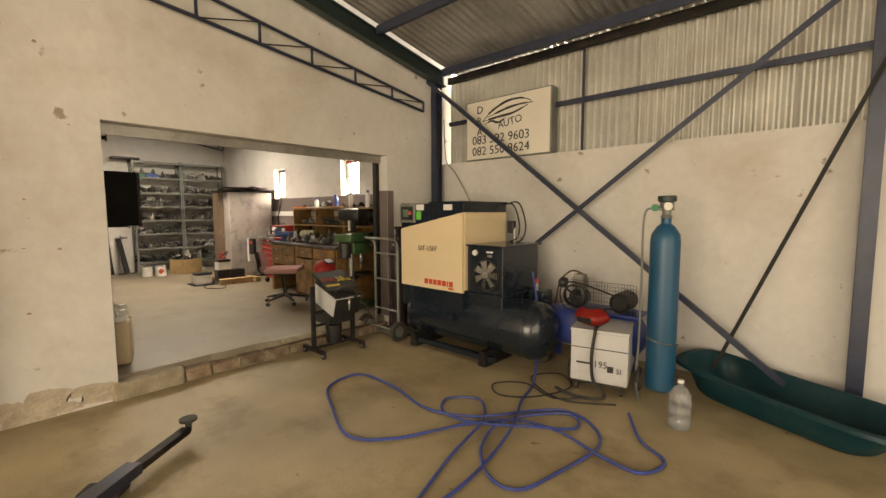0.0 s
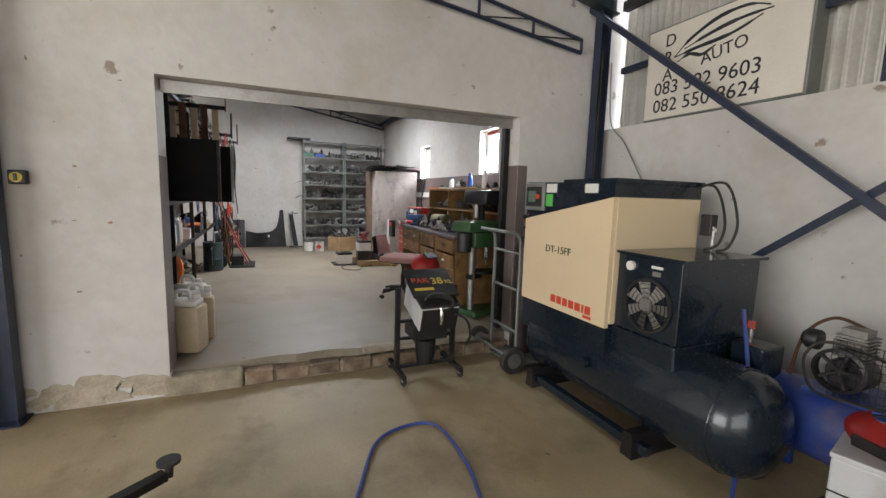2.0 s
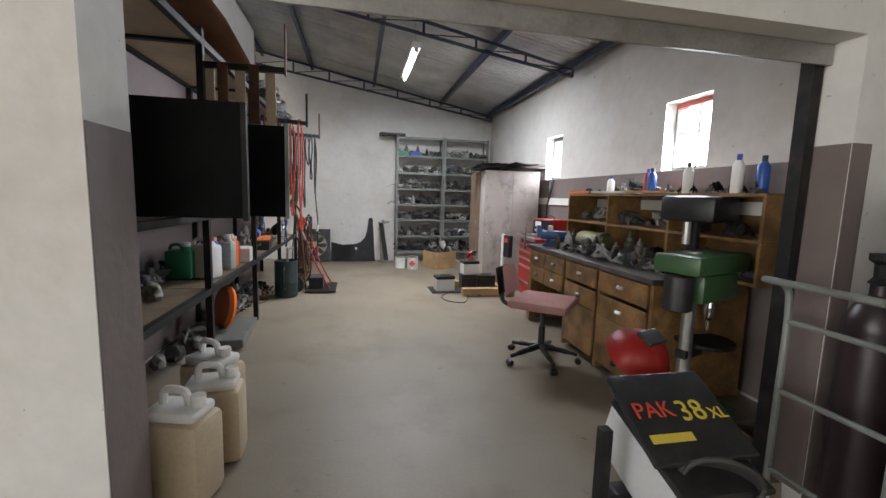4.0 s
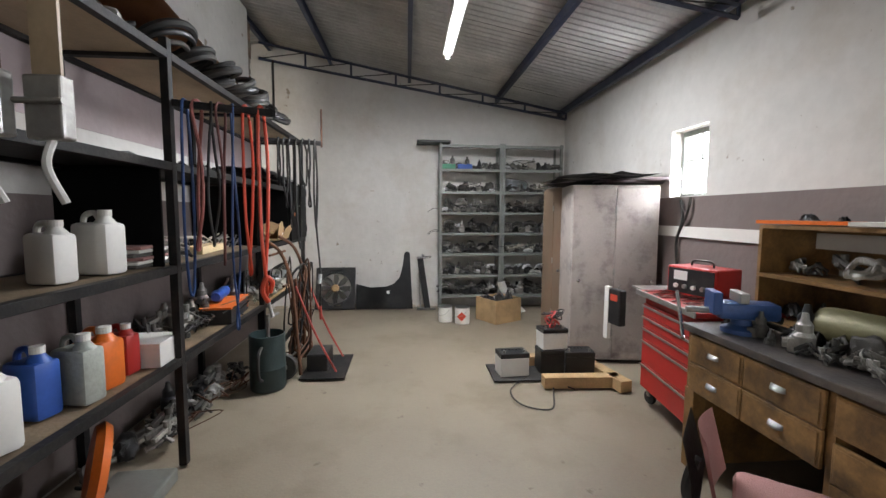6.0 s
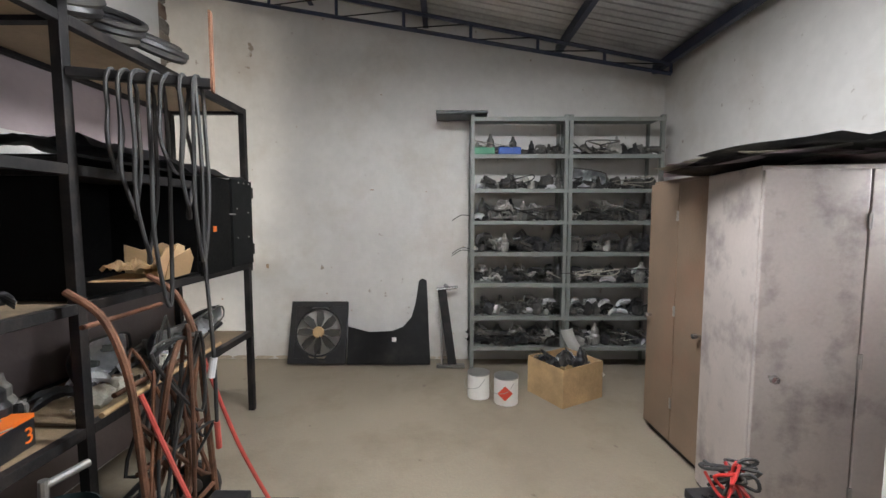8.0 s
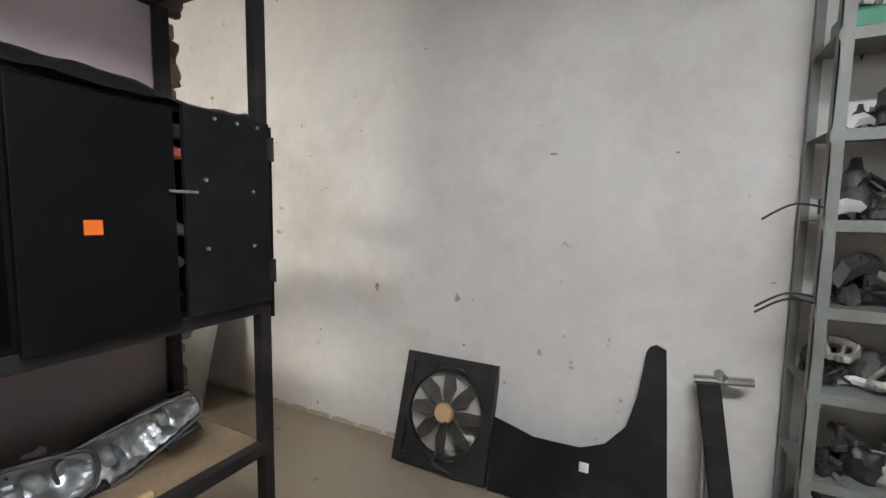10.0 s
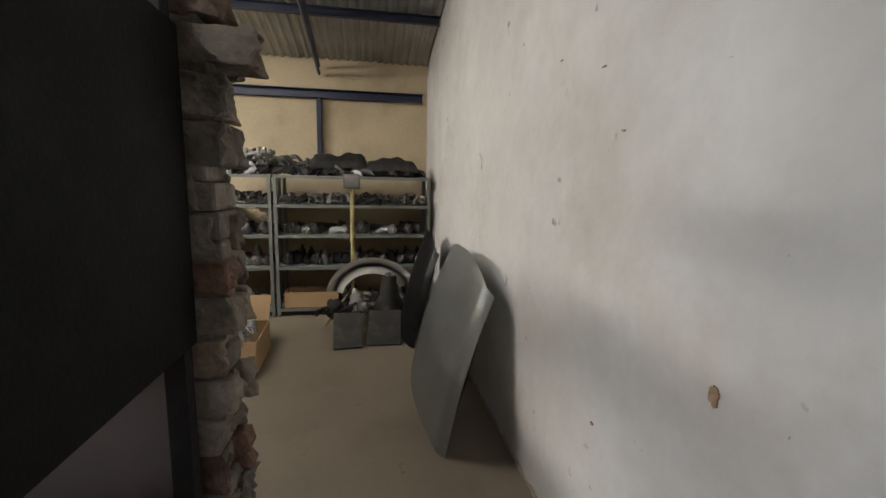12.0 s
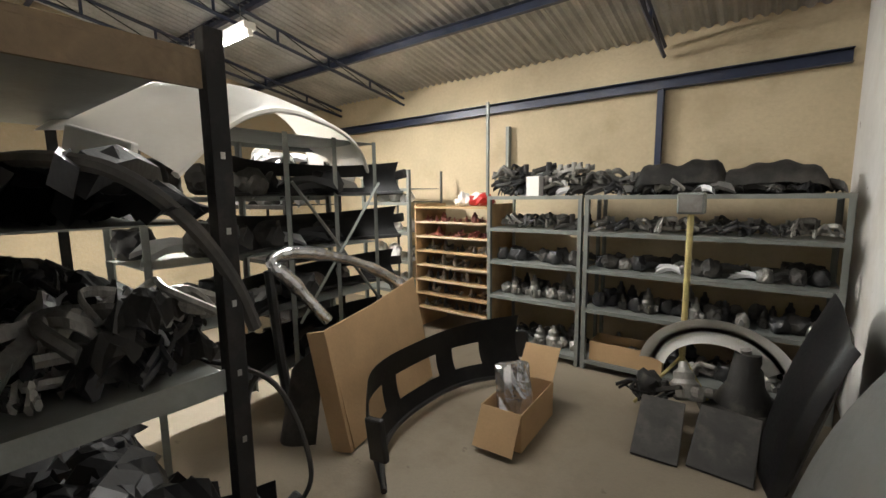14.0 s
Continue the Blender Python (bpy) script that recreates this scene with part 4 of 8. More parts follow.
for k in range(22):
    a = math.pi * (0.95 + 1.15 * k / 21)
    link = part("link", tube([(0.012, 0, 0), (0, 0, 0.007), (-0.012, 0, 0), (0, 0, -0.007)], 0.0022, 5, 4, closed=True), CHROME, chain)
    link.matrix_local = pose(0.113 * math.cos(a), 0.113 * math.sin(a), -0.06 * k / 21, (k % 2) * 90, 0, math.degrees(a) + 90)

bottle = thing("plastic_bottle", pose(-0.79, 3.0, 0) @ Matrix.Diagonal((0.8, 0.8, 0.92, 1)), "large clear plastic water bottle on the floor beside the cylinder", "bottle")
part("body", lathe([(0.07, 0), (0.085, 0.02), (0.085, 0.07), (0.078, 0.08), (0.085, 0.09), (0.085, 0.15), (0.078, 0.16), (0.085, 0.17), (0.083, 0.24), (0.05, 0.29), (0.022, 0.31), (0.022, 0.33)], 20), BOTTLE, bottle, smooth=True)
part("cap", lathe([(0.025, 0.331), (0.025, 0.35), (0, 0.35)], 14), WHITEPL, bottle)


def small_compressor():
    th = thing("piston_compressor", pose(-2.22, 3.66, 0, 0, 0, 2), "small blue belt-driven piston compressor with dusty black pump and wire guard", "air compressor")
    part("tank", lathe([(0, -0.07), (0.1, -0.05), (0.17, 0.0), (0.18, 0.04), (0.18, 0.85), (0.17, 0.89), (0.1, 0.94), (0, 0.96)], 28, pose(0.05, 0, 0.36, 0, 90, 0)), BLUE, th, smooth=True)
    part("deck", box(0.3, 0.98, -0.15, 0.15, 0.54, 0.555), BLUE, th)
    for x in (0.15, 0.85):
        part("wheel" if x < 0.5 else "foot", lathe([(0.02, -0.02), (0.075, -0.022), (0.085, -0.01), (0.085, 0.01), (0.075, 0.022), (0.02, 0.02)], 22, pose(x, -0.2, 0.085, 90, 0, 0)), RUBBER, th, smooth=True)
        part("leg", box(x - 0.03, x + 0.03, -0.16, -0.13, 0.07, 0.24), BLUE, th)
        part("leg", box(x - 0.03, x + 0.03, 0.13, 0.16, 0.0, 0.24), BLUE, th)
    p = part("crankcase", lathe([(0.07, -0.08), (0.08, -0.06), (0.08, 0.06), (0.07, 0.08)], 18, pose(0.42, 0, 0.64, 90, 0, 0)), BLACKPL, th, smooth=True)
    fins = bmesh.new()
    for k in range(7):
        bx(fins, 0.36, 0.48, -0.06, 0.06, 0.715 + 0.016 * k, 0.722 + 0.016 * k)
    bx(fins, 0.375, 0.465, -0.045, 0.045, 0.7, 0.85)
    part("cylinder_fins", fins, ALU, th)
    fw = part("flywheel", lathe([(0.085, -0.02), (0.1, -0.015), (0.1, 0.015), (0.085, 0.02)], 28, pose(0.42, -0.13, 0.67, 90, 0, 0), ring=True), BLACKPL, th, smooth=True)
    for k in range(5):
        a = 2 * math.pi * k / 5
        part("spoke", rods(((0.42, -0.13, 0.67), (0.42 + 0.09 * math.cos(a), -0.13, 0.67 + 0.09 * math.sin(a))), r=0.01, n=6), BLACKPL, fw)
    part("motor", lathe([(0.06, -0.13), (0.085, -0.11), (0.085, 0.11), (0.06, 0.13)], 20, pose(0.82, -0.02, 0.65, 90, 0, 0)), BLACKPL, th, smooth=True)
    part("air_filter", lathe([(0.045, 0), (0.05, 0.01), (0.05, 0.05), (0.03, 0.07)], 16, pose(0.3, -0.03, 0.76, 0, -90, 0)), BLACKPL, th, smooth=True)
    part("belt", tube([(0.42, -0.15, 0.795), (0.3, -0.15, 0.72), (0.32, -0.15, 0.58), (0.42, -0.15, 0.545), (0.82, -0.15, 0.61), (0.87, -0.15, 0.65), (0.82, -0.15, 0.7)], 0.007, 5, 8, closed=True), RUBBER, th)
    guard = bmesh.new()
    for k in range(25):
        x = 0.4 + 0.56 * k / 24
        rod(guard, (x, -0.17, 0.56), (x, -0.17, 0.82), 0.0015, 4)
    for k in range(9):
        z = 0.56 + 0.26 * k / 8
        rod(guard, (0.4, -0.17, z), (0.96, -0.17, z), 0.0015, 4)
    part("wire_guard", guard, BLACKSTEEL, th)
    part("copper_pipe", tube([(0.45, 0.04, 0.84), (0.3, 0.08, 0.86), (0.2, 0.05, 0.75), (0.18, 0.0, 0.54)], 0.008), RUST, th, smooth=True)
    v = part("outlet_valve", rods(((-0.02, 0.0, 0.5), (-0.02, 0.0, 0.72)), ((-0.07, 0, 0.66), (0.03, 0, 0.66)), r=0.011), GALV, th)
    part("valve_handle", box(-0.04, 0.0, -0.005, 0.005, 0.72, 0.76), REDPALE, v)


small_compressor()


def welding_mask(name, m, label, material):
    th = thing(name, m, label, "welding helmet")
    part("shell", grid_surface(lambda u, v: Vector((0.13 * math.cos(math.pi * (u - 0.5)) * math.sin(0.25 + 2.4 * v), 0.115 * math.sin(math.pi * (u - 0.5)) * math.sin(0.25 + 2.4 * v) * 1.15, 0.02 + 0.26 * v)), 14, 12, 0.004), material, th, smooth=True)
    part("visor", box(0.118, 0.135, -0.055, 0.055, 0.13, 0.2, bev=0.004), BLACKPL, th, "dark visor")
    part("headband", tube([(0.06, -0.1, 0.2), (-0.05, -0.08, 0.2), (-0.09, 0, 0.21), (-0.05, 0.08, 0.2), (0.06, 0.1, 0.2)], 0.006), BLACKPL, th)
    return th


welding_mask("welding_helmet", pose(-1.47, 3.22, 0.51, 0, 12, -100) @ Matrix.Diagonal((0.95, 1.1, 0.6, 1)), "glossy red welding helmet lying on the welding set", RED)


def trough():
    """An open tray with flared sides."""
    th = thing("plastic_trough", pose(-0.29, 3.64, 0, 0, 0, -24), "dark teal plastic tray trough with turned rims lying on the floor", "trough")
    def f(u, v):
        L, W, H = 0.66, 0.29, 0.2
        a = 2 * math.pi * u
        k = [(0.0, 0.0), (0.72, 0.0), (0.8, 0.15), (0.93, 0.9), (0.96, 1.0), (1.04, 0.98), (1.05, 0.85)]
        t = v * (len(k) - 1)
        i = min(int(t), len(k) - 2)
        s, h = (k[i][j] + (k[i + 1][j] - k[i][j]) * (t - i) for j in (0, 1))
        c, d = math.cos(a), math.sin(a)
        n = (abs(c) ** 6 + abs(d) ** 6) ** (-1 / 6)
        return Vector((L * s * c * n, W * s * d * n, 0.01 + H * h + (0.07 * max(0, -c) ** 2 * h)))
    part("tray", grid_surface(f, 48, 12, 0.006), TROUGH, th, smooth=True)


trough()


# ---- plasma cutter trolley ----
def plasma_trolley():
    th = thing("plasma_cutter_trolley", pose(-3.82, 2.34, 0, 0, 0, 0) @ Matrix.Diagonal((0.95, 0.92, 0.97, 1)), "black tubular trolley with a grey plasma cutter and coiled torch cable", "trolley")
    for y in (-0.25, 0.25):
        part("post", box(-0.02, 0.02, y - 0.02, y + 0.02, 0.06, 0.72, bev=0.003), BLACKSTEEL, th)
        part("foot_bar", box(-0.2, 0.2, y - 0.018, y + 0.018, 0.05, 0.085, bev=0.003), BLACKSTEEL, th)
        for x in (-0.18, 0.18):
            w = part("caster", lathe([(0, -0.012), (0.026, -0.012), (0.03, 0), (0.026, 0.012), (0, 0.012)], 16, pose(x, y, 0.031, 90, 0, 20)), RUBBER, th, smooth=True)
            part("fork", box(x - 0.012, x + 0.012, y - 0.018, y + 0.018, 0.035, 0.0495), GALV, w)
    for z in (0.07, 0.3, 0.44):
        part("crossbar", box(-0.012, 0.012, -0.23, 0.23, z, z + 0.022), BLACKSTEEL, th)
    m = pose(-0.02, 0.03, 0.47, 0, 18, 0)
    u = part("cutter_unit", box(-0.2, 0.2, -0.16, 0.17, 0, 0.2, bev=0.012, m=m), GREYBOX, th, "light grey plasma cutter")
    part("top_cover", box(-0.205, 0.205, -0.165, 0.175, 0.201, 0.225, bev=0.01, m=m), BLACKPL, u)
    part("front_face", box(0.2005, 0.212, -0.15, 0.16, 0.01, 0.19, m=m), BLACKPL, u)
    lid = part("lid", box(-0.17, 0.17, -0.2, 0.2, 0.0, 0.02, bev=0.008, m=pose(0.0, 0.03, 0.74, 0, 28, 0)), BLACKPL, th, "black lid with red and yellow lettering")
    wm = pose(0.0, 0.03, 0.74, 0, 28, 0) @ pose(0.06, -0.17, 0.022, -90, 0, 90)
    writing("lettering", "PAK", 0.085, wm @ pose(0, 0, 0.05), REDINK, lid)
    part("lettering_bar", box(0.07, 0.1, -0.165, 0.0, 0.0205, 0.022, m=pose(0.0, 0.03, 0.74, 0, 28, 0)), YELLOW, lid)
    writing("lettering", "38", 0.11, wm @ pose(0.17, 0, 0.03), YELLOW, lid)
    writing("lettering", "XL", 0.06, wm @ pose(0.29, 0, 0.03), YELLOW, lid)
    cable = bmesh.new()
    for k in range(5):
        r = 0.13 - 0.008 * k
        tube([(0.16 + 0.012 * k + 0.05 * math.cos(a), 0.03 + r * math.cos(a), 0.6 + 0.07 * math.sin(a) + 0.01 * k) for a in (2 * math.pi * j / 10 for j in range(10))], 0.009, 6, 5, cable, closed=True)
    tube([(0.2, 0.1, 0.56), (0.24, 0.25, 0.5), (0.2, 0.32, 0.35), (0.1, 0.34, 0.25)], 0.011, 6, 8, cable)
    part("torch_cable", cable, RUBBER, th, smooth=True)
    part("torch", tube([(0.22, 0.04, 0.6), (0.235, 0.04, 0.54), (0.23, 0.04, 0.47)], [0.014, 0.018, 0.011]), CHROME, th, smooth=True)
    part("lower_box", box(-0.12, 0.12, -0.15, 0.15, 0.32, 0.435, bev=0.01), BLACKPL, th)
    part("bin", lathe([(0.07, 0.095), (0.085, 0.2), (0.09, 0.29)], 16), BLACKPL, th)


plasma_trolley()
welding_mask("welding_helmet", pose(-4.02, 2.5, 0.7, 0, -60, 20), "round red welding helmet resting behind the plasma cutter", RED)


# ---- jerry cans ----
def jerry_can(x, y, z, rz, s=1.0):
    th = thing("jerry_can", pose(x, y, z, 0, 0, rz), "yellowed translucent plastic jerry can, half full of brown liquid", "jerry can", "jerry cans")
    part("body", box(-0.12 * s, 0.12 * s, -0.09 * s, 0.09 * s, 0, 0.33 * s, bev=0.03 * s), JERRY, th, smooth=True)
    part("shoulder", box(-0.1 * s, 0.1 * s, -0.07 * s, 0.07 * s, 0.325 * s, 0.37 * s, bev=0.018 * s), WHITEPL, th, smooth=True)
    part("handle", tube([(-0.06 * s, 0, 0.36 * s), (-0.05 * s, 0, 0.42 * s), (0.02 * s, 0, 0.42 * s), (0.04 * s, 0, 0.365 * s)], 0.015 * s, 8), WHITEPL, th, smooth=True)
    part("cap", lathe([(0.026 * s, 0.37 * s), (0.026 * s, 0.41 * s), (0, 0.41 * s)], 14, pose(0.075 * s, 0, 0)), WHITEPL, th)
    return th


jerry_can(-4.44, 0.635, 0.172, 75, 1.08)
jerry_can(-4.7, 0.68, 0.178, 95, 1.05)
jerry_can(-4.95, 0.6, 0.18, 60, 1.1)

# ---- lift arm on the floor ----
arm = thing("lift_arm", pose(-3.0, 0.76, 0, 0, 0, 0), "black steel swing arm with a round pad", "lift arm")
d = Vector((0.62, -0.78, 0)).normalized()
yaw = math.degrees(math.atan2(d.y, d.x))
for a, b, w, name in ((0.02, 0.5, 0.03, "inner_arm"), (0.42, 1.1, 0.045, "outer_arm")):
    o = part(name, box(a, b, -w, w, 0.06, 0.06 + w * 1.3, bev=0.004), BLACKSTEEL if w < 0.04 else NAVY, arm)
    o.matrix_local = pose(0, 0, 0, 0, 0, yaw)
o = part("pad", lathe([(0.015, 0.06), (0.02, 0.12), (0.05, 0.13), (0.05, 0.145), (0, 0.147)], 20), RUBBER, arm)
o = part("blue_bracket", box(1.0, 1.3, -0.07, 0.07, 0.0, 0.12, bev=0.01), DIRTYBLUE, arm)
o.matrix_local = pose(0, 0, 0, 0, 0, yaw)
pad = thing("rubber_block", pose(-2.75, 0.3, 0, 0, 0, 50), "worn dark rubber block on the concrete floor", "rubber block")
part("block", box(-0.1, 0.1, -0.055, 0.055, 0, 0.04, bev=0.012), RUBBER, pad)

# ---- hoses on the floor ----
hose = thing("air_hose", pose(0, 0, 0), "long blue air hose lying in loose loops on the floor", "hose")
part("hose_run", tube([(-1.08, 2.91, 0.03), (-0.92, 2.64, 0.012), (-0.74, 2.49, 0.012), (-0.81, 2.29, 0.012), (-1.03, 2.3, 0.014), (-1.34, 2.38, 0.02), (-1.62, 2.31, 0.024), (-1.82, 2.08, 0.016), (-1.93, 1.88, 0.012), (-2.06, 1.62, 0.012), (-2.29, 1.45, 0.012), (-2.69, 1.59, 0.012), (-3.05, 1.79, 0.012), (-3.08, 2.11, 0.012), (-2.67, 2.14, 0.012), (-2.2, 2.05, 0.012), (-1.84, 2.16, 0.03), (-1.62, 2.52, 0.012)], 0.010), HOSE, hose, smooth=True)
part("hose_loops", tube([(-1.62, 2.52, 0.012), (-1.45, 2.68, 0.012), (-1.23, 2.63, 0.012), (-1.08, 2.4, 0.012), (-1.14, 1.99, 0.012), (-1.22, 1.73, 0.012), (-1.4, 1.72, 0.012), (-1.6, 1.92, 0.012), (-1.66, 2.23, 0.03), (-1.5, 2.57, 0.014), (-1.36, 2.66, 0.012), (-1.28, 2.5, 0.012), (-1.48, 2.29, 0.036), (-1.82, 2.08, 0.03), (-2.08, 2.1, 0.014), (-2.19, 2.28, 0.012), (-2.02, 2.42, 0.012), (-1.86, 2.3, 0.014), (-1.75, 2.1, 0.03), (-1.68, 1.75, 0.012), (-1.6, 1.5, 0.012), (-1.5, 1.2, 0.012)], 0.010), HOSE, hose, smooth=True)
part("hose_tail", tube([(-1.48, 1.1, 0.012), (-1.45, 1.5, 0.012), (-1.5, 1.9, 0.014), (-1.58, 2.25, 0.04), (-1.75, 2.6, 0.012), (-1.85, 2.95, 0.02), (-2.0, 3.25, 0.15), (-2.08, 3.4, 0.5), (-2.2, 3.5, 0.85)], 0.010), HOSE, hose, smooth=True)
lead = thing("power_cable", pose(0, 0, 0), "black power cable looped on the floor by the compressors", "cable")
part("cable", tube([(-1.2, 3.0, 0.02), (-1.5, 2.85, 0.008), (-1.75, 2.9, 0.008), (-1.95, 3.1, 0.008), (-1.8, 3.3, 0.008), (-1.6, 3.1, 0.01), (-1.72, 2.75, 0.01), (-1.95, 2.6, 0.008), (-2.1, 2.75, 0.008), (-1.9, 2.9, 0.02), (-1.6, 2.8, 0.02), (-1.4, 2.95, 0.03)], 0.006), RUBBER, lead, smooth=True)
stn = thing("wall_lead", pose(-3.9, 4.1, 2.0), "thin grey cable hanging from the corner down the wall", "cable")
part("cable", tube([(0.05, -0.05, 0.6), (0.08, -0.04, 0.1), (0.2, 0.02, -0.1), (0.5, -0.02, -0.5)], 0.006), GREYSTEEL, stn, smooth=True)
part("conduit", tube([(0.02, -0.12, 0.7), (0.02, -0.13, 0.0), (0.02, -0.13, -1.2)], 0.012), BLACKSTEEL, stn, smooth=True)

# ---- wall fittings in the bay ----
sw = thing("isolator_switch", pose(XW + 0.002, -0.08, 1.43), "small yellow and black isolator switch on the plastered wall", "switch")
part("box", box(0, 0.05, -0.04, 0.04, -0.04, 0.04, bev=0.008), BLACKPL, sw)
part("yellow_disc", lathe([(0.028, 0), (0.028, 0.008), (0, 0.008)], 18, pose(0.0505, 0, 0, 0, 90, 0)), YELLOW, sw)
part("knob", box(0.058, 0.07, -0.006, 0.006, -0.02, 0.02), BLACKPL, sw)

# ---- clutter: dusty car parts ----
def clump(kind, seed):
    """One salvaged car part, about 0.3 m long, resting on z = 0."""
    r = random.Random(seed)
    bm = bmesh.new()
    if kind == "pipes":
        for k in range(5):
            tube([(-0.15 + r.uniform(-0.02, 0.02), r.uniform(-0.08, 0.08), r.uniform(0.01, 0.05)), (r.uniform(-0.08, 0), r.uniform(-0.1, 0.1), r.uniform(0.02, 0.1)), (r.uniform(0, 0.08), r.uniform(-0.1, 0.1), r.uniform(0.02, 0.12)), (0.16, r.uniform(-0.08, 0.08), r.uniform(0.01, 0.06))], r.uniform(0.007, 0.016), 6, 5, bm)
    elif kind == "bracket":
        for k in range(4):
            bx(bm, -0.13, 0.13, -0.02, 0.02, 0, r.uniform(0.01, 0.03), 0.004, pose(r.uniform(-0.03, 0.03), r.uniform(-0.06, 0.06), r.uniform(0.0, 0.06), r.uniform(-20, 20), r.uniform(-15, 15), r.uniform(-70, 70)))
        rod(bm, (-0.05, 0, 0.02), (-0.05, 0, 0.11), 0.03, 12)
    elif kind == "housing":
        prof = [(0.05, 0), (0.07, 0.01), (0.075, 0.06), (0.055, 0.075), (0.055, 0.1), (0.03, 0.115), (0.02, 0.14), (0, 0.14)]
        lathe(prof, 14, pose(0, 0, 0.0, 0, 0, 0), bm)
        for k in range(3):
            a = r.uniform(0, 6.28)
            rod(bm, (0, 0, 0.04), (0.13 * math.cos(a), 0.13 * math.sin(a), 0.03), 0.018, 8)
        bx(bm, -0.09, 0.0, -0.06, 0.06, 0, 0.05, 0.008)
    elif kind == "trim":
        pts = [(-0.2, 0), (-0.15, 0.05), (0.0, 0.07), (0.15, 0.06), (0.22, 0.02), (0.15, 0.035), (0.0, 0.04), (-0.13, 0.02)]
        plate(pts, 0.05, pose(0, 0, 0.005, 25, 0, 0), bm)
        plate([(x * 0.8, z * 1.2) for x, z in pts], 0.03, pose(0.02, 0.05, 0.01, 60, 10, 20), bm)
    elif kind == "lump":
        r2 = bmesh.ops.create_icosphere(bm, subdivisions=3, radius=0.1)
        off = Vector((r.random() * 9, r.random() * 9, 0))
        for v in bm.verts:
            n = noise.noise(v.co * 14 + off) * 0.35 + noise.noise(v.co * 32 + off) * 0.2
            v.co = v.co * (1 + n)
            v.co.x *= 1.35
            v.co.z = max(v.co.z * 0.7 + 0.055, 0)
    elif kind == "flats":
        g = [[bm.verts.new((0.3 * (i / 12 - 0.5), 0.17 * (j / 8 - 0.5), 0.01 + 0.06 * (math.sin(math.pi * i / 12) * math.sin(math.pi * j / 8)) ** 0.4 + 0.02 * noise.noise(Vector((i * 0.7, j * 0.9, r.random()))) + 0.012 * (i % 3 == 0))) for j in range(9)] for i in range(13)]
        for i in range(12):
            for j in range(8):
                bm.faces.new((g[i][j], g[i + 1][j], g[i + 1][j + 1], g[i][j + 1]))
        bmesh.ops.solidify(bm, geom=bm.faces[:], thickness=0.006)
        bmesh.ops.recalc_face_normals(bm, faces=bm.faces[:])
    return bm


KINDS = {
    "pipes": ("hose_tangle", "tangle of dusty pipes", "pipes", (RUBBER, ALU, BLACKPL)),
    "bracket": ("metal_bracket", "greasy steel bracket", "car part", (ALU, DUSTY, DUSTY)),
    "housing": ("pump_housing", "used pump housing", "car part", (ALU, BLACKPL, DUSTY)),
    "trim": ("trim_piece", "dusty black car trim", "car part", (BLACKPL, DUSTY, GREYBOX)),
    "lump": ("engine_part", "rounded grimy engine part", "engine part", (BLACKPL, ALU, DUSTY)),
    "flats": ("moulded_cover", "dusty moulded cover", "car part", (DUSTY, BLACKPL, BLACKPL)),
}
PROTO = {}


def clutter(kind, variant, m, where, material=None):
    key = (kind, variant, material.name if material else "")
    name, label, cat_, mats = KINDS[kind]
    if key not in PROTO:
        mt = material or mats[variant % len(mats)]
        ob = part(name, clump(kind, variant * 7 + 3), mt, smooth=kind in ("pipes", "lump", "housing"))
        tagged(ob, "%s %s" % (label, where), cat_, "car parts")
        ob.matrix_world = m
        PROTO[key] = ob
        return ob
    ob = copy_thing(PROTO[key], m)
    ob["label"] = "%s %s" % (label, where)
    return ob


def fill(x0, x1, y0, y1, z, n, seed, where, kinds="pipes bracket housing trim lump flats", smin=0.7, smax=1.2, material=None, layers=1):
    """Lays car parts side by side along the longer side of a shelf."""
    r = random.Random(seed)
    n = int(n * 1.45)
    ks = kinds.split()
    along_x = (x1 - x0) > (y1 - y0)
    for layer in range(layers):
        for k in range(n):
            t = (k + 0.5 + r.uniform(-0.25, 0.25)) / n
            s = r.uniform(smin, smax)
            if along_x:
                x, y = x0 + (x1 - x0) * t, r.uniform(y0 + 0.1, y1 - 0.1)
            else:
                x, y = r.uniform(x0 + 0.1, x1 - 0.1), y0 + (y1 - y0) * t
            rz = (0 if along_x else 90) + r.uniform(-50, 50)
            clutter(r.choice(ks), r.randrange(3), pose(x, y, z + 0.06 * layer, 0, 0, rz) @ Matrix.Diagonal((s, s, s * (1.5 if s < 0.85 else 1.15), 1)), where, material)


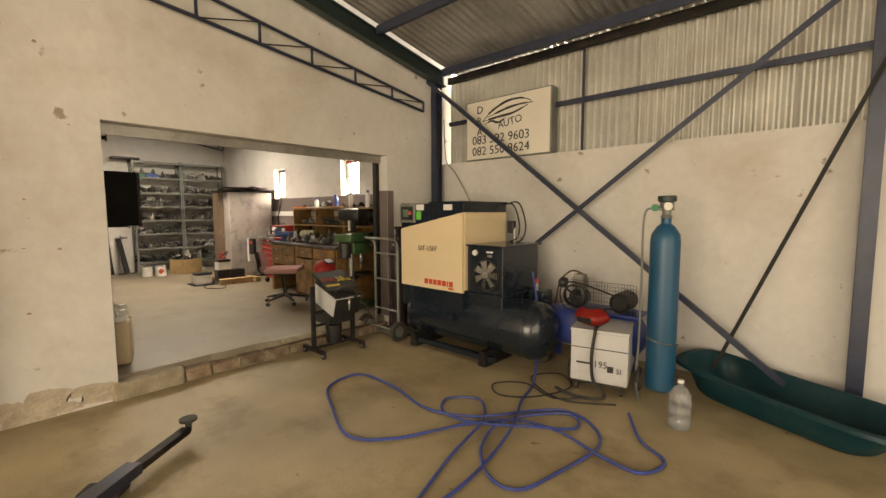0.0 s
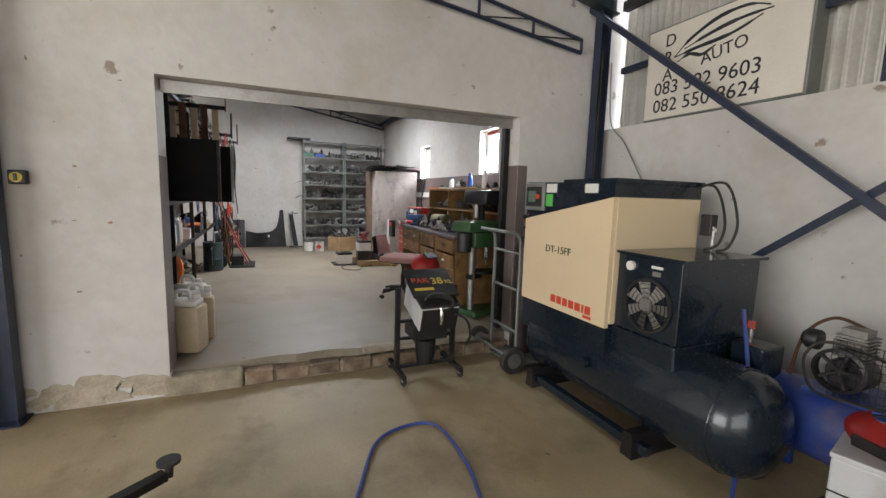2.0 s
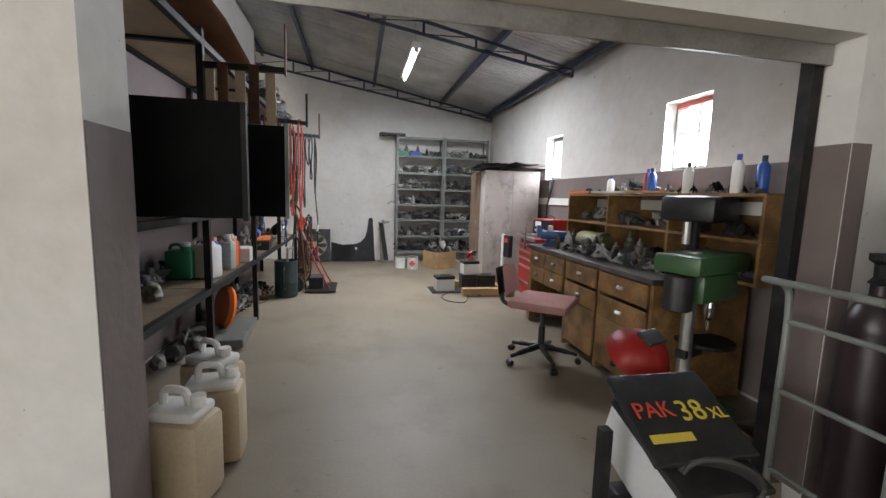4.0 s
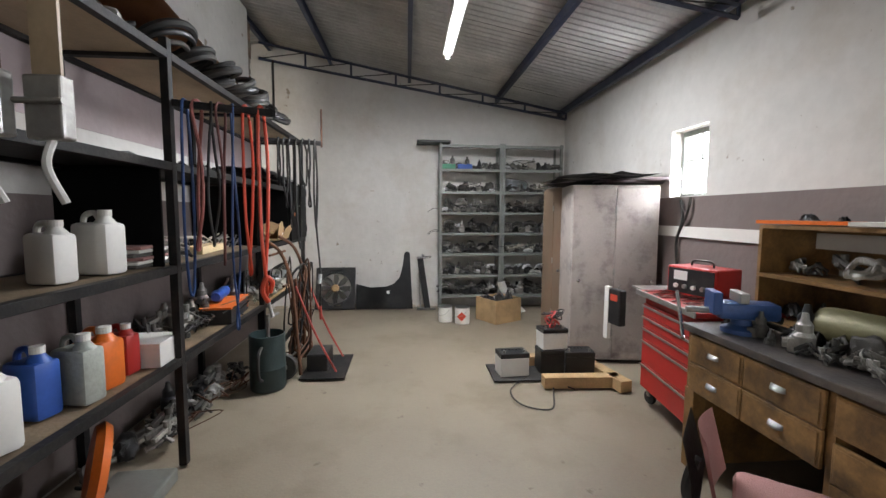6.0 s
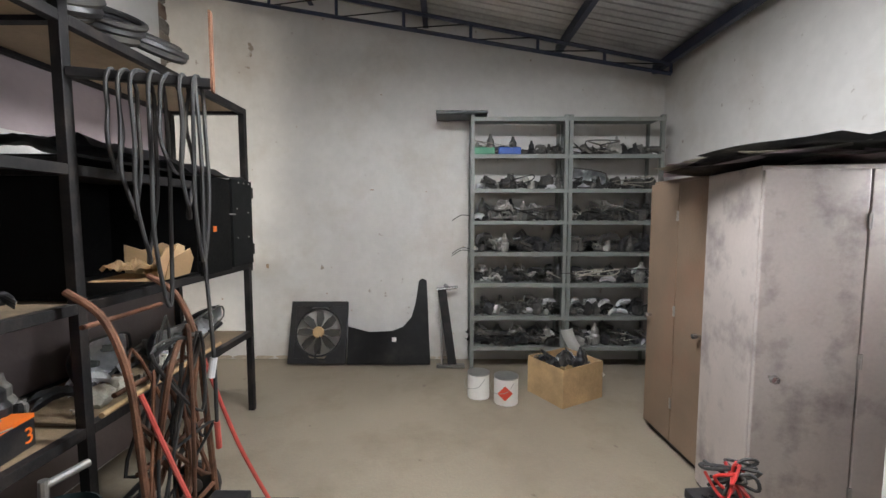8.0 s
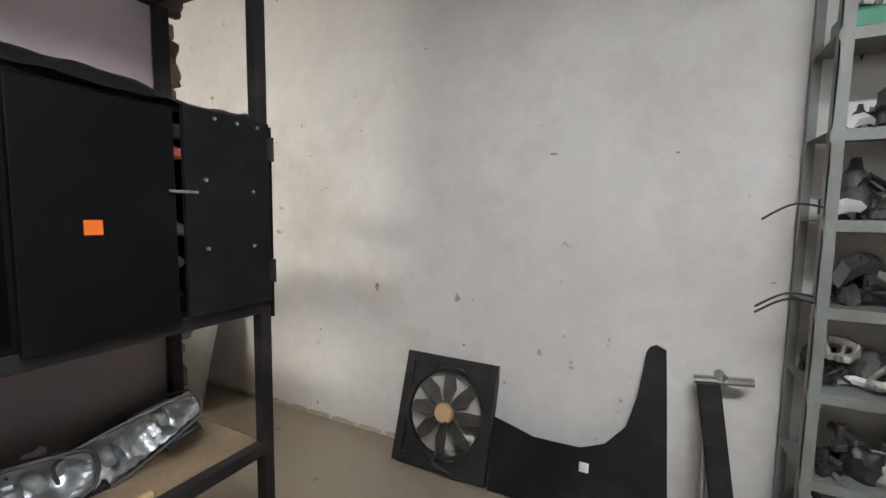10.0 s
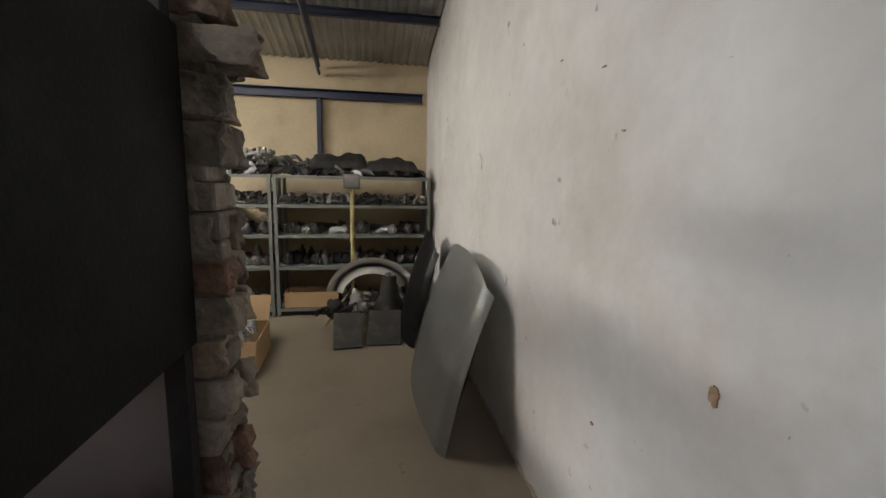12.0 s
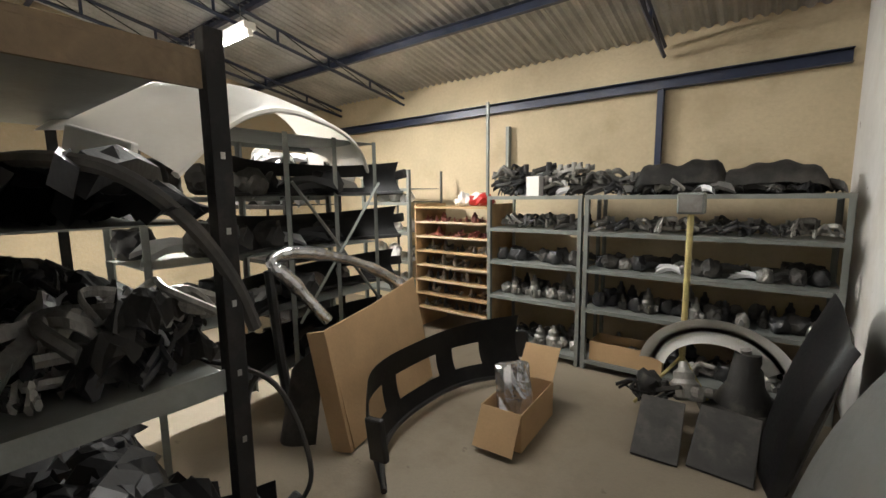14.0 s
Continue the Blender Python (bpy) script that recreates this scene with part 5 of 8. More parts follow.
def headlamp(m, label, s=1.0):
    """A salvaged lamp: dark housing, grey rim and ribbed reflector bowls."""
    th = thing("headlamp", m, label, "headlamp", "headlamps")

    def edge(p, q):
        return Vector((0.19 * p * (1 - 0.05 * q * q), 0.0, 0.105 + 0.088 * q * (1 - 0.28 * p - 0.08 * p * p)))

    ring = [edge(*c) for c in ((-1, -0.5), (-1, 0.5), (-0.9, 0.95), (-0.4, 1), (0.3, 1), (0.9, 0.9), (1, 0.3), (1, -0.4), (0.9, -0.95), (0.2, -1), (-0.5, -1), (-0.9, -0.9))]

    def dish(u, v):
        p, q = 2 * u - 1, 2 * v - 1
        e = edge(p * 0.97, q * 0.97)
        d1 = max(0, 1 - ((p - 0.35) / 0.6) ** 2 - (q / 0.95) ** 2)
        d2 = max(0, 1 - ((p + 0.55) / 0.4) ** 2 - (q / 0.85) ** 2)
        e.y = 0.012 + 0.075 * d1 ** 0.6 + 0.055 * d2 ** 0.6 + 0.0035 * math.sin(34 * p) + 0.002 * math.sin(23 * q)
        return e * s

    part("reflector", grid_surface(dish, 44, 26, 0.003), REFLECTOR, th, "bright ribbed reflector", smooth=True)
    part("rim", tube([r * s for r in ring], 0.0055 * s, 6, 4, closed=True), DUSTY, th, smooth=True)
    part("housing", grid_surface(lambda u, v: (edge(2 * u - 1, 2 * v - 1) * 0.98 + Vector((0, 0.02 + 0.11 * (math.sin(math.pi * u) * math.sin(math.pi * v)) ** 0.5, 0.002))) * s, 16, 12, 0.004), BLACKPL, th, smooth=True)
    for x, z in ((0.1, 0.12), (-0.1, 0.1)):
        part("bulb_cap", lathe([(0.0, -0.03), (0.014, -0.028), (0.018, 0.0), (0.018, 0.04)], 14, pose(x * s * 0.8, 0.03 * s, z * s * 0.95, -90, 0, 0)), GREYSTEEL, th, smooth=True)
    part("bracket", box(-0.19 * s, -0.11 * s, 0.0, 0.05 * s, 0, 0.03 * s, bev=0.006 * s), BLACKPL, th)
    part("bracket", box(0.05 * s, 0.16 * s, -0.01 * s, 0.04 * s, 0, 0.022 * s, bev=0.006 * s), BLACKPL, th)
    return th


def shelf_unit(name, x0, x1, y0, y1, z0, z1, levels, material, label, posts_at=None, along="y", lip=0.035, group="", deck=None, tagname="shelves"):
    """Steel shelving: angle posts and lipped decks. posts_at: places of posts along its length."""
    th = thing(name, pose((x0 + x1) / 2, (y0 + y1) / 2, z0), label, tagname, group)
    cx, cy = (x0 + x1) / 2, (y0 + y1) / 2
    a0, a1 = (y0, y1) if along == "y" else (x0, x1)
    w = 0.035
    for a in posts_at or (a0 + w / 2, a1 - w / 2):
        for b in ((x0, x1) if along == "y" else (y0, y1)):
            inner = 1 if b in (x0, y0) and b == ((x0, x1) if along == "y" else (y0, y1))[0] else -1
            if along == "y":
                bm = box(b - cx, b - cx + inner * 0.004, a - cy - w / 2, a - cy + w / 2, 0, z1 - z0)
                bx(bm, b - cx, b - cx + inner * w, a - cy - w / 2, a - cy - w / 2 + 0.004, 0, z1 - z0)
            else:
                bm = box(a - cx - w / 2, a - cx + w / 2, b - cy, b - cy + inner * 0.004, 0, z1 - z0)
                bx(bm, a - cx - w / 2, a - cx - w / 2 + 0.004, b - cy, b - cy + inner * w, 0, z1 - z0)
            bmesh.ops.recalc_face_normals(bm, faces=bm.faces[:])
            part("post", bm, material, th)
    for z in levels:
        zz = z - z0
        bm = box(x0 - cx + 0.005, x1 - cx - 0.005, y0 - cy + 0.005, y1 - cy - 0.005, zz - 0.004, zz)
        s = part("shelf", bm, deck or material, th)
        if along == "y":
            part("lip", box(x1 - cx - 0.0045, x1 - cx + 0.0005, y0 - cy, y1 - cy, zz - lip, zz + 0.001), material, s)
        else:
            part("lip", box(x0 - cx, x1 - cx, y1 - cy - 0.0045, y1 - cy + 0.0005, zz - lip, zz + 0.001), material, s)
    return th


# ---- workshop: tall grey shelving on the far wall ----
LV = [0.42, 0.7, 1.0, 1.28, 1.56, 1.84, 2.14, 2.46]
shelf_unit("steel_shelving", XF + 0.02, -10.3, 2.0, 3.7, F2, 2.48, LV, GREYSTEEL, "tall grey steel shelving crowded with dusty car parts", (2.02, 2.84, 2.88, 3.68))
for k, z in enumerate(LV[:-1]):
    for j, (a, b) in enumerate(((2.05, 2.83), (2.9, 3.66))):
        fill(XF + 0.0, -10.36, a, b, z, 6, 100 + k + 20 * j, "on the grey steel shelving", smin=0.5, smax=0.85)
        fill(XF + 0.1, -10.26, a, b, z, 7, 150 + k + 20 * j, "on the grey steel shelving", smin=0.4, smax=0.75)
        if k not in (5, 6):
            fill(XF + 0.05, -10.3, a, b, z + 0.07, 4, 190 + k + 20 * j, "on the grey steel shelving", "bracket pipes trim", 0.5, 0.8)
blk = thing("flat_board", pose(-10.42, 1.9, 2.482), "thin black board laid on top of the grey shelving", "board")
part("board", box(-0.14, 0.14, -0.2, 0.25, 0, 0.03, bev=0.004), BLACKPL, blk)
for y, z, mt, nm, lb in ((2.12, 2.14, GREENPL, "plastic_tub", "small green plastic tub on the grey shelving"), (2.35, 2.14, BLUEPL, "plastic_case", "blue plastic case on the grey shelving")):
    t_ = thing(nm, pose(-10.4, y, z), lb, "tub")
    part("tub", box(-0.07, 0.07, -0.1, 0.1, 0.001, 0.07, bev=0.012), mt, t_)
headlamp(pose(-10.36, 3.05, 1.84, 0, 0, 90), "used clear car headlamp on the grey steel shelving", 0.9)

# ---- lockers ----
def locker(name, x, y, w, d, h, rz, mat_, label, doors=2):
    """A sheet steel cupboard whose doors face -y before the turn."""
    th = thing(name, pose(x, y, F2, 0, 0, rz), label, "cupboard", "steel cupboards")
    part("body", box(0, w, 0.021, d, 0.02, h, bev=0.006), mat_, th)
    part("plinth", box(0.01, w - 0.01, 0.03, d - 0.01, 0, 0.0195), BLACKSTEEL, th)
    dw = w / doors
    for k in range(doors):
        dr = part("door", box(k * dw + 0.003, (k + 1) * dw - 0.003, 0.0, 0.02, 0.04, h - 0.02, bev=0.004), mat_, th)
        part("handle", lathe([(0.006, 0), (0.008, 0.02), (0.018, 0.03), (0.015, 0.045), (0, 0.047)], 14, pose(k * dw + (0.06 if k % 2 == 0 else dw - 0.06), -0.0005, h * 0.47, 90, 0, 0)), CHROME, dr, "chrome knob")
        for z in (0.25, h / 2, h - 0.25):
            part("hinge", rods(((k * dw + dw - 0.004 if k % 2 == 0 else k * dw + 0.004, -0.004, z), (k * dw + dw - 0.004 if k % 2 == 0 else k * dw + 0.004, -0.004, z + 0.06)), r=0.005, n=8), GALV, dr)
    return th


locker("steel_cupboard", -8.24, 3.03, 0.75, 0.46, 1.6, 82, BEIGE, "beige two-door steel cupboard, stained and scraped")
locker("steel_cupboard", -9.33, 3.12, 0.62, 0.5, 1.62, 2, BROWNSTEEL, "brown steel cupboard with one reddish door")
pap = thing("paper_pile", pose(-8.5, 3.4, F2 + 1.601, 0, 0, 80), "untidy pile of loose papers and cardboard on top of the cupboards", "papers")
rp = random.Random(5)
for k in range(22):
    w_, d_, bow = rp.uniform(0.16, 0.26), rp.uniform(0.22, 0.36), rp.uniform(-0.012, 0.03)
    s = part("sheet", grid_surface(lambda u, v: Vector((w_ * (2 * u - 1), d_ * (2 * v - 1), bow * (2 * u - 1) ** 2 + 0.01 * math.sin(5 * v + k))), 6, 6, 0.002), (PAPER, DUSTY, PAPER, GREYRAG)[k % 4], pap)
    s.matrix_local = pose(rp.uniform(-0.28, 0.3), rp.uniform(-0.2, 0.3), 0.016 + 0.0035 * k, rp.uniform(-2, 2), rp.uniform(-2, 2), rp.uniform(-30, 30))

# ---- floor things by the far wall ----
def radiator_fan():
    th = thing("radiator_fan", pose(-10.43, 0.57, F2 + 0.012, -18, 0, 90), "black plastic car radiator fan leaning on the far wall", "radiator fan")
    W, H = 0.54, 0.585
    bm = bmesh.new()
    for a in ((-W / 2, W / 2, 0, 0.05), (-W / 2, W / 2, H - 0.05, H)):
        bx(bm, a[0], a[1], -0.025, 0.025, a[2], a[3])
    for x in (-W / 2, W / 2 - 0.05):
        bx(bm, x, x + 0.05, -0.024, 0.024, 0.05, H - 0.05)
    for sx in (-1, 1):
        for z in (0.05, H - 0.05):
            s = 1 if z < 0.3 else -1
            plate([(sx * (W / 2 - 0.05), z), (sx * (W / 2 - 0.2), z), (sx * (W / 2 - 0.05), z + s * 0.17)], 0.02, None, bm)
    fr = part("frame", bm, BLACKPL, th)
    part("shroud", lathe([(0.215, -0.02), (0.232, -0.022), (0.232, 0.022), (0.215, 0.02)], 36, pose(0, 0, H / 2, 90, 0, 0), ring=True), BLACKPL, th, smooth=True)
    part("hub", lathe([(0.05, -0.02), (0.055, 0.02), (0.045, 0.032), (0, 0.035)], 20, pose(0, 0, H / 2, 90, 0, 0)), PINE, th, smooth=True)
    for k in range(8):
        a = 360 * k / 8
        b = part("blade", plate([(0.052, -0.02), (0.13, -0.045), (0.2, -0.03), (0.205, 0.03), (0.12, 0.03), (0.052, 0.018)], 0.005), DUSTY, th)
        b.matrix_local = pose(0, 0, H / 2, 0, a, 0) @ pose(0, 0, 0, 18, 0, 0)
    part("cable", tube([(0.02, -0.03, H / 2 - 0.04), (0.04, -0.06, 0.16), (0.0, -0.07, 0.06), (0.1, -0.06, 0.02)], 0.008), RUBBER, th, smooth=True)


radiator_fan()
fender = thing("car_fender_liner", pose(-10.4, 0.86, F2 + 0.006, -14, 0, 90), "black car undertray panel leaning on the far wall", "car panel")
outline = [(0, 0.02), (0.75, -0.0), (0.78, 0.05), (0.76, 0.4), (0.745, 0.8), (0.7, 0.82), (0.66, 0.8), (0.64, 0.6), (0.6, 0.45), (0.52, 0.36), (0.42, 0.32), (0.2, 0.31), (0.0, 0.36)]
def fender_top(x):
    xs = [0, 0.2, 0.42, 0.52, 0.6, 0.64, 0.665, 0.7, 0.745, 0.76, 0.78]
    zs = [0.36, 0.31, 0.32, 0.36, 0.45, 0.6, 0.8, 0.82, 0.8, 0.4, 0.06]
    return float(np.interp(x, xs, zs))


part("panel", grid_surface(lambda u, v: Vector((0.78 * u, 0.01 * math.sin(9 * u), 0.01 + (fender_top(0.78 * u) - 0.01) * v)), 60, 8, 0.012), BLACKPL, fender, smooth=True)
part("clip_hole", box(0.42, 0.46, -0.0135, -0.0105, 0.22, 0.26), WHITEPL, fender)

strut = thing("jack_stand_frame", pose(-10.38, 1.84, F2, -10, 0, 90), "grey steel jack with a chrome crosshead leaning on the far wall", "jack")
part("beam", box(-0.03, 0.05, -0.03, 0.03, 0, 0.72, bev=0.006, m=pose(0, 0, 0, 0, -8, 0)), BLACKSTEEL, strut)
part("rail", rods(((-0.09, 0, 0.0), (-0.1, 0, 0.7)), r=0.01), GALV, strut)
part("crosshead", rods(((-0.14, 0, 0.72), (0.06, 0, 0.74)), ((-0.06, -0.04, 0.76), (-0.02, 0.04, 0.72)), r=0.018), CHROME, strut)
part("foot", box(-0.14, 0.12, -0.05, 0.05, 0, 0.03, bev=0.004), ALU, strut)


def paint_tin(x, y, z, r, h, mat_, label, tilt=0):
    th = thing("paint_tin", pose(x, y, z, tilt, 0, 30), label, "tin", "tins")
    part("can", lathe([(r, 0), (r, h), (r * 0.96, h + 0.004), (r * 0.96, h - 0.01), (0, h - 0.01)], 22), mat_, th)
    part("rim", lathe([(r * 1.0, h - 0.006), (r * 1.04, h - 0.003), (r * 1.04, h + 0.004), (r * 0.97, h + 0.006)], 22), GALV, th)
    part("wire_handle", tube([(-r, 0, h * 0.85), (-r * 1.1, -r * 0.8, h * 0.6), (0, -r * 1.25, h * 0.45), (r * 1.1, -r * 0.8, h * 0.6), (r, 0, h * 0.85)], 0.002, 5), GALV, th)
    return th


paint_tin(-9.76, 2.04, F2, 0.085, 0.19, WHITEPL, "white tin with a grimy rim in front of the grey shelving")
paint_tin(-9.66, 2.24, F2, 0.09, 0.2, WHITEPL, "white tin with a red diamond warning label")
dia = thing("warning_label", pose(-9.566, 2.22, F2 + 0.1, 45, 0, 0), "small red diamond warning label on a tin", "label")
part("diamond", box(0, 0.002, -0.04, 0.04, -0.04, 0.04), REDINK, dia)


def open_box(name, m, w, d, h, mat_, label, flaps=True):
    th = thing(name, m, label, "box")
    t = 0.006
    part("bottom", box(-w / 2, w / 2, -d / 2, d / 2, 0, t), mat_, th)
    part("side", box(-w / 2, w / 2, -d / 2, -d / 2 + t, t, h), mat_, th)
    part("side", box(-w / 2, w / 2, d / 2 - t, d / 2, t, h), mat_, th)
    part("side", box(-w / 2, -w / 2 + t, -d / 2 + t, d / 2 - t, t, h), mat_, th)
    part("side", box(w / 2 - t, w / 2, -d / 2 + t, d / 2 - t, t, h), mat_, th)
    if flaps:
        for y, a in ((-d / 2, -130), (d / 2, 120)):
            f = part("flap", box(-w / 2 + 0.004, w / 2 - 0.004, 0, 0.004, 0, d * 0.45), mat_, th)
            f.matrix_local = pose(0, y, h + 0.001, a + 90 if a > 0 else a + 170, 0, 0)
    return th


open_box("cardboard_box", pose(-9.8, 2.72, F2, 0, 0, 30), 0.38, 0.42, 0.29, PINE, "low tan wooden box of small parts by the grey shelving", False)
fill(-9.95, -9.65, 2.55, 2.9, F2 + 0.22, 6, 55, "in the tan wooden box", smin=0.7, smax=0.9)
bp = thing("bumper_piece", pose(-10.2, 2.9, F2 + 0.0, 0, 0, 90), "curved white plastic bumper piece leaning on the grey shelving", "car panel")
part("panel", grid_surface(lambda u, v: Vector((-0.12 + 0.3 * u ** 1.5 + 0.1 * v, -0.05 - 0.03 * math.sin(3 * v), 0.42 - 0.42 * u + 0.02 * v)), 14, 5, 0.006), WHITEPL, bp, smooth=True)


# ---- batteries on the floor ----
def battery(x, y, z, rz, mat_, label, s=1.0):
    th = thing("car_battery", pose(x, y, z, 0, 0, rz), label, "car battery", "car batteries")
    part("case", box(-0.12 * s, 0.12 * s, -0.085 * s, 0.085 * s, 0, 0.15 * s, bev=0.006), mat_, th)
    part("lid", box(-0.122 * s, 0.122 * s, -0.087 * s, 0.087 * s, 0.151 * s, 0.19 * s, bev=0.005), BLACKPL, th)
    for x_ in (-0.085, 0.085):
        part("terminal", lathe([(0.011, 0), (0.009, 0.02), (0, 0.02)], 12, pose(x_ * s, -0.05 * s, 0.19 * s)), GALV, th)
    for k in range(6):
        part("vent_plug", lathe([(0.01, 0), (0.01, 0.006), (0, 0.006)], 10, pose((-0.075 + 0.03 * k) * s, 0.03 * s, 0.19 * s)), BLACKPL, th)
    return th


battery(-7.98, 2.44, F2 + 0.012, 95, WHITEPL, "white car battery with a black lid on a stained board")
tray = thing("drip_board", pose(-8.0, 2.42, F2), "thin dark board under the white battery", "board")
part("board", box(-0.2, 0.18, -0.16, 0.3, 0.001, 0.01), RUBBER, tray)
battery(-7.98, 2.78, F2 + 0.03, 90, BLACKPL, "black car battery on the floor boards")
battery(-7.93, 2.98, F2 + 0.03, 85, BLACKPL, "black car battery on the floor boards")
battery(-7.99, 2.78, F2 + 0.225, 95, WHITEPL, "white car battery stacked on a black one", 0.9)
for k, (x, y, rz, L) in enumerate(((-7.7, 2.92, 88, 0.6), (-7.85, 3.16, 10, 0.6), (-8.2, 2.85, 95, 0.6))):
    b = thing("timber_block", pose(x, y, F2, 0, 0, rz), "rough sawn pine block on the floor round the batteries", "timber", "timber blocks")
    part("block", box(-L / 2, L / 2, -0.05, 0.05, 0.001, 0.09, bev=0.005), PINE, b)
leads = thing("jumper_leads", pose(-8, 2.8, F2 + 0.4), "red and black jumper leads in a heap on the battery", "cable")
for k in range(4):
    rr = random.Random(30 + k)
    part("lead", tube([(rr.uniform(-0.06, 0.08), rr.uniform(-0.08, 0.08), rr.uniform(0.01, 0.13)) for _ in range(8)], 0.006, 6, 6), RED if k % 2 else RUBBER, leads, smooth=True)
cab = thing("floor_cable", pose(-7.7, 2.45, F2), "thin brown cable curled on the floor beside the batteries", "cable")
part("cable", tube([(-0.2, 0.1, 0.012), (0.05, -0.1, 0.008), (0.3, -0.08, 0.008), (0.38, 0.1, 0.008), (0.15, 0.2, 0.008), (-0.05, 0.28, 0.01), (0.1, 0.38, 0.02)], 0.006), RUBBER, cab, smooth=True)


# ---- red tool chest ----
def tool_chest():
    th = thing("tool_chest", pose(-7.42, 3.23, F2, 0, 0, -6), "red steel roller tool chest with closed drawers and tools on top", "tool chest")
    W, D, H = 0.68, 0.45, 0.78
    part("case", box(0, W, 0.02, D, 0.12, H, bev=0.006), RED, th)
    for k, (a, b) in enumerate(((0.13, 0.3), (0.305, 0.47), (0.475, 0.56), (0.565, 0.64), (0.645, 0.72))):
        d_ = part("drawer", box(0.02, W - 0.02, -0.002, 0.0195, a, b, bev=0.004), RED, th)
        part("handle", box(0.02, W - 0.02, -0.014, -0.0025, b - 0.022, b - 0.008, bev=0.002), GALV, d_, "bare metal drawer handle")
    part("tray_top", box(-0.02, W + 0.02, -0.03, D + 0.02, H + 0.001, H + 0.03, bev=0.004), RED, th)
    part("edge_trim", box(-0.02, W + 0.02, -0.045, -0.0305, H + 0.0, H + 0.035, bev=0.003), GALV, th)
    part("side_shelf", box(-0.3, -0.021, 0.05, 0.4, H + 0.0, H + 0.012), GALV, th)
    part("side_panel", box(-0.03, -0.001, 0.04, 0.42, 0.2, H - 0.01), WHITEPL, th)
    for x, y in ((0.05, 0.06), (W - 0.05, 0.06), (0.05, D - 0.05), (W - 0.05, D - 0.05)):
        c_ = part("caster", lathe([(0, -0.014), (0.045, -0.014), (0.05, 0), (0.045, 0.014), (0, 0.014)], 18, pose(x, y, 0.051, 90, 0, 15)), RUBBER, th, smooth=True)
        part("bracket", box(x - 0.02, x + 0.02, y - 0.02, y + 0.02, 0.06, 0.1195), GALV, c_)
    ch = thing("battery_charger", pose(-7.2, 3.5, F2 + H + 0.031, 0, 0, 15), "red battery charger with a black dial face on the tool chest", "battery charger")
    part("case", box(-0.18, 0.18, -0.1, 0.12, 0, 0.19, bev=0.01), RED, ch)
    part("face_panel", box(-0.165, 0.165, -0.106, -0.1005, 0.015, 0.175), BLACKPL, ch)
    part("handle", tube([(-0.08, 0, 0.19), (-0.06, 0, 0.225), (0.06, 0, 0.225), (0.08, 0, 0.19)], 0.007), BLACKPL, ch)
    for k in range(4):
        part("knob", lathe([(0.016, 0), (0.014, 0.014), (0, 0.014)], 12, pose(-0.1 + 0.065 * k, -0.1065, 0.06, 90, 0, 0)), (WHITEPL, GALV)[k % 2], ch)
    part("gauge", box(-0.12, -0.02, -0.109, -0.1065, 0.1, 0.16), WHITEPL, ch)
    rr = random.Random(71)
    for k in range(9):
        t_ = thing("hand_tool", pose(-7.35 + 0.062 * k, 3.3 + rr.uniform(0, 0.05), F2 + H + 0.032, 0, 0, rr.uniform(60, 120)), "chrome spanner lying on the tool chest", "spanner", "spanners")
        part("spanner", plate([(-0.1, -0.006), (0.08, -0.006), (0.1, -0.016), (0.12, -0.004), (0.1, 0.0), (0.12, 0.004), (0.1, 0.016), (0.08, 0.006), (-0.1, 0.006), (-0.115, 0.014), (-0.13, 0.0), (-0.115, -0.014)], 0.007, pose(0, 0, 0.004, 90, 0, 0)), CHROME, t_)
    dl = thing("digital_tester", pose(-7.72, 3.2, F2 + 0.5, 0, 0, 10), "black and white hanging battery tester with a red display", "tester")
    part("case", box(-0.07, 0.07, -0.03, 0.03, -0.02, 0.26, bev=0.01), BLACKPL, dl)
    part("display", box(-0.04, 0.04, -0.034, -0.031, 0.17, 0.22), REDINK, dl)
    part("white_frame", box(-0.12, -0.0705, -0.03, 0.0, -0.15, 0.27), WHITEPL, dl)
    part("hanger", rods(((0, 0, 0.26), (0.0, 0.02, 0.29)), r=0.006), GALV, dl)


tool_chest()


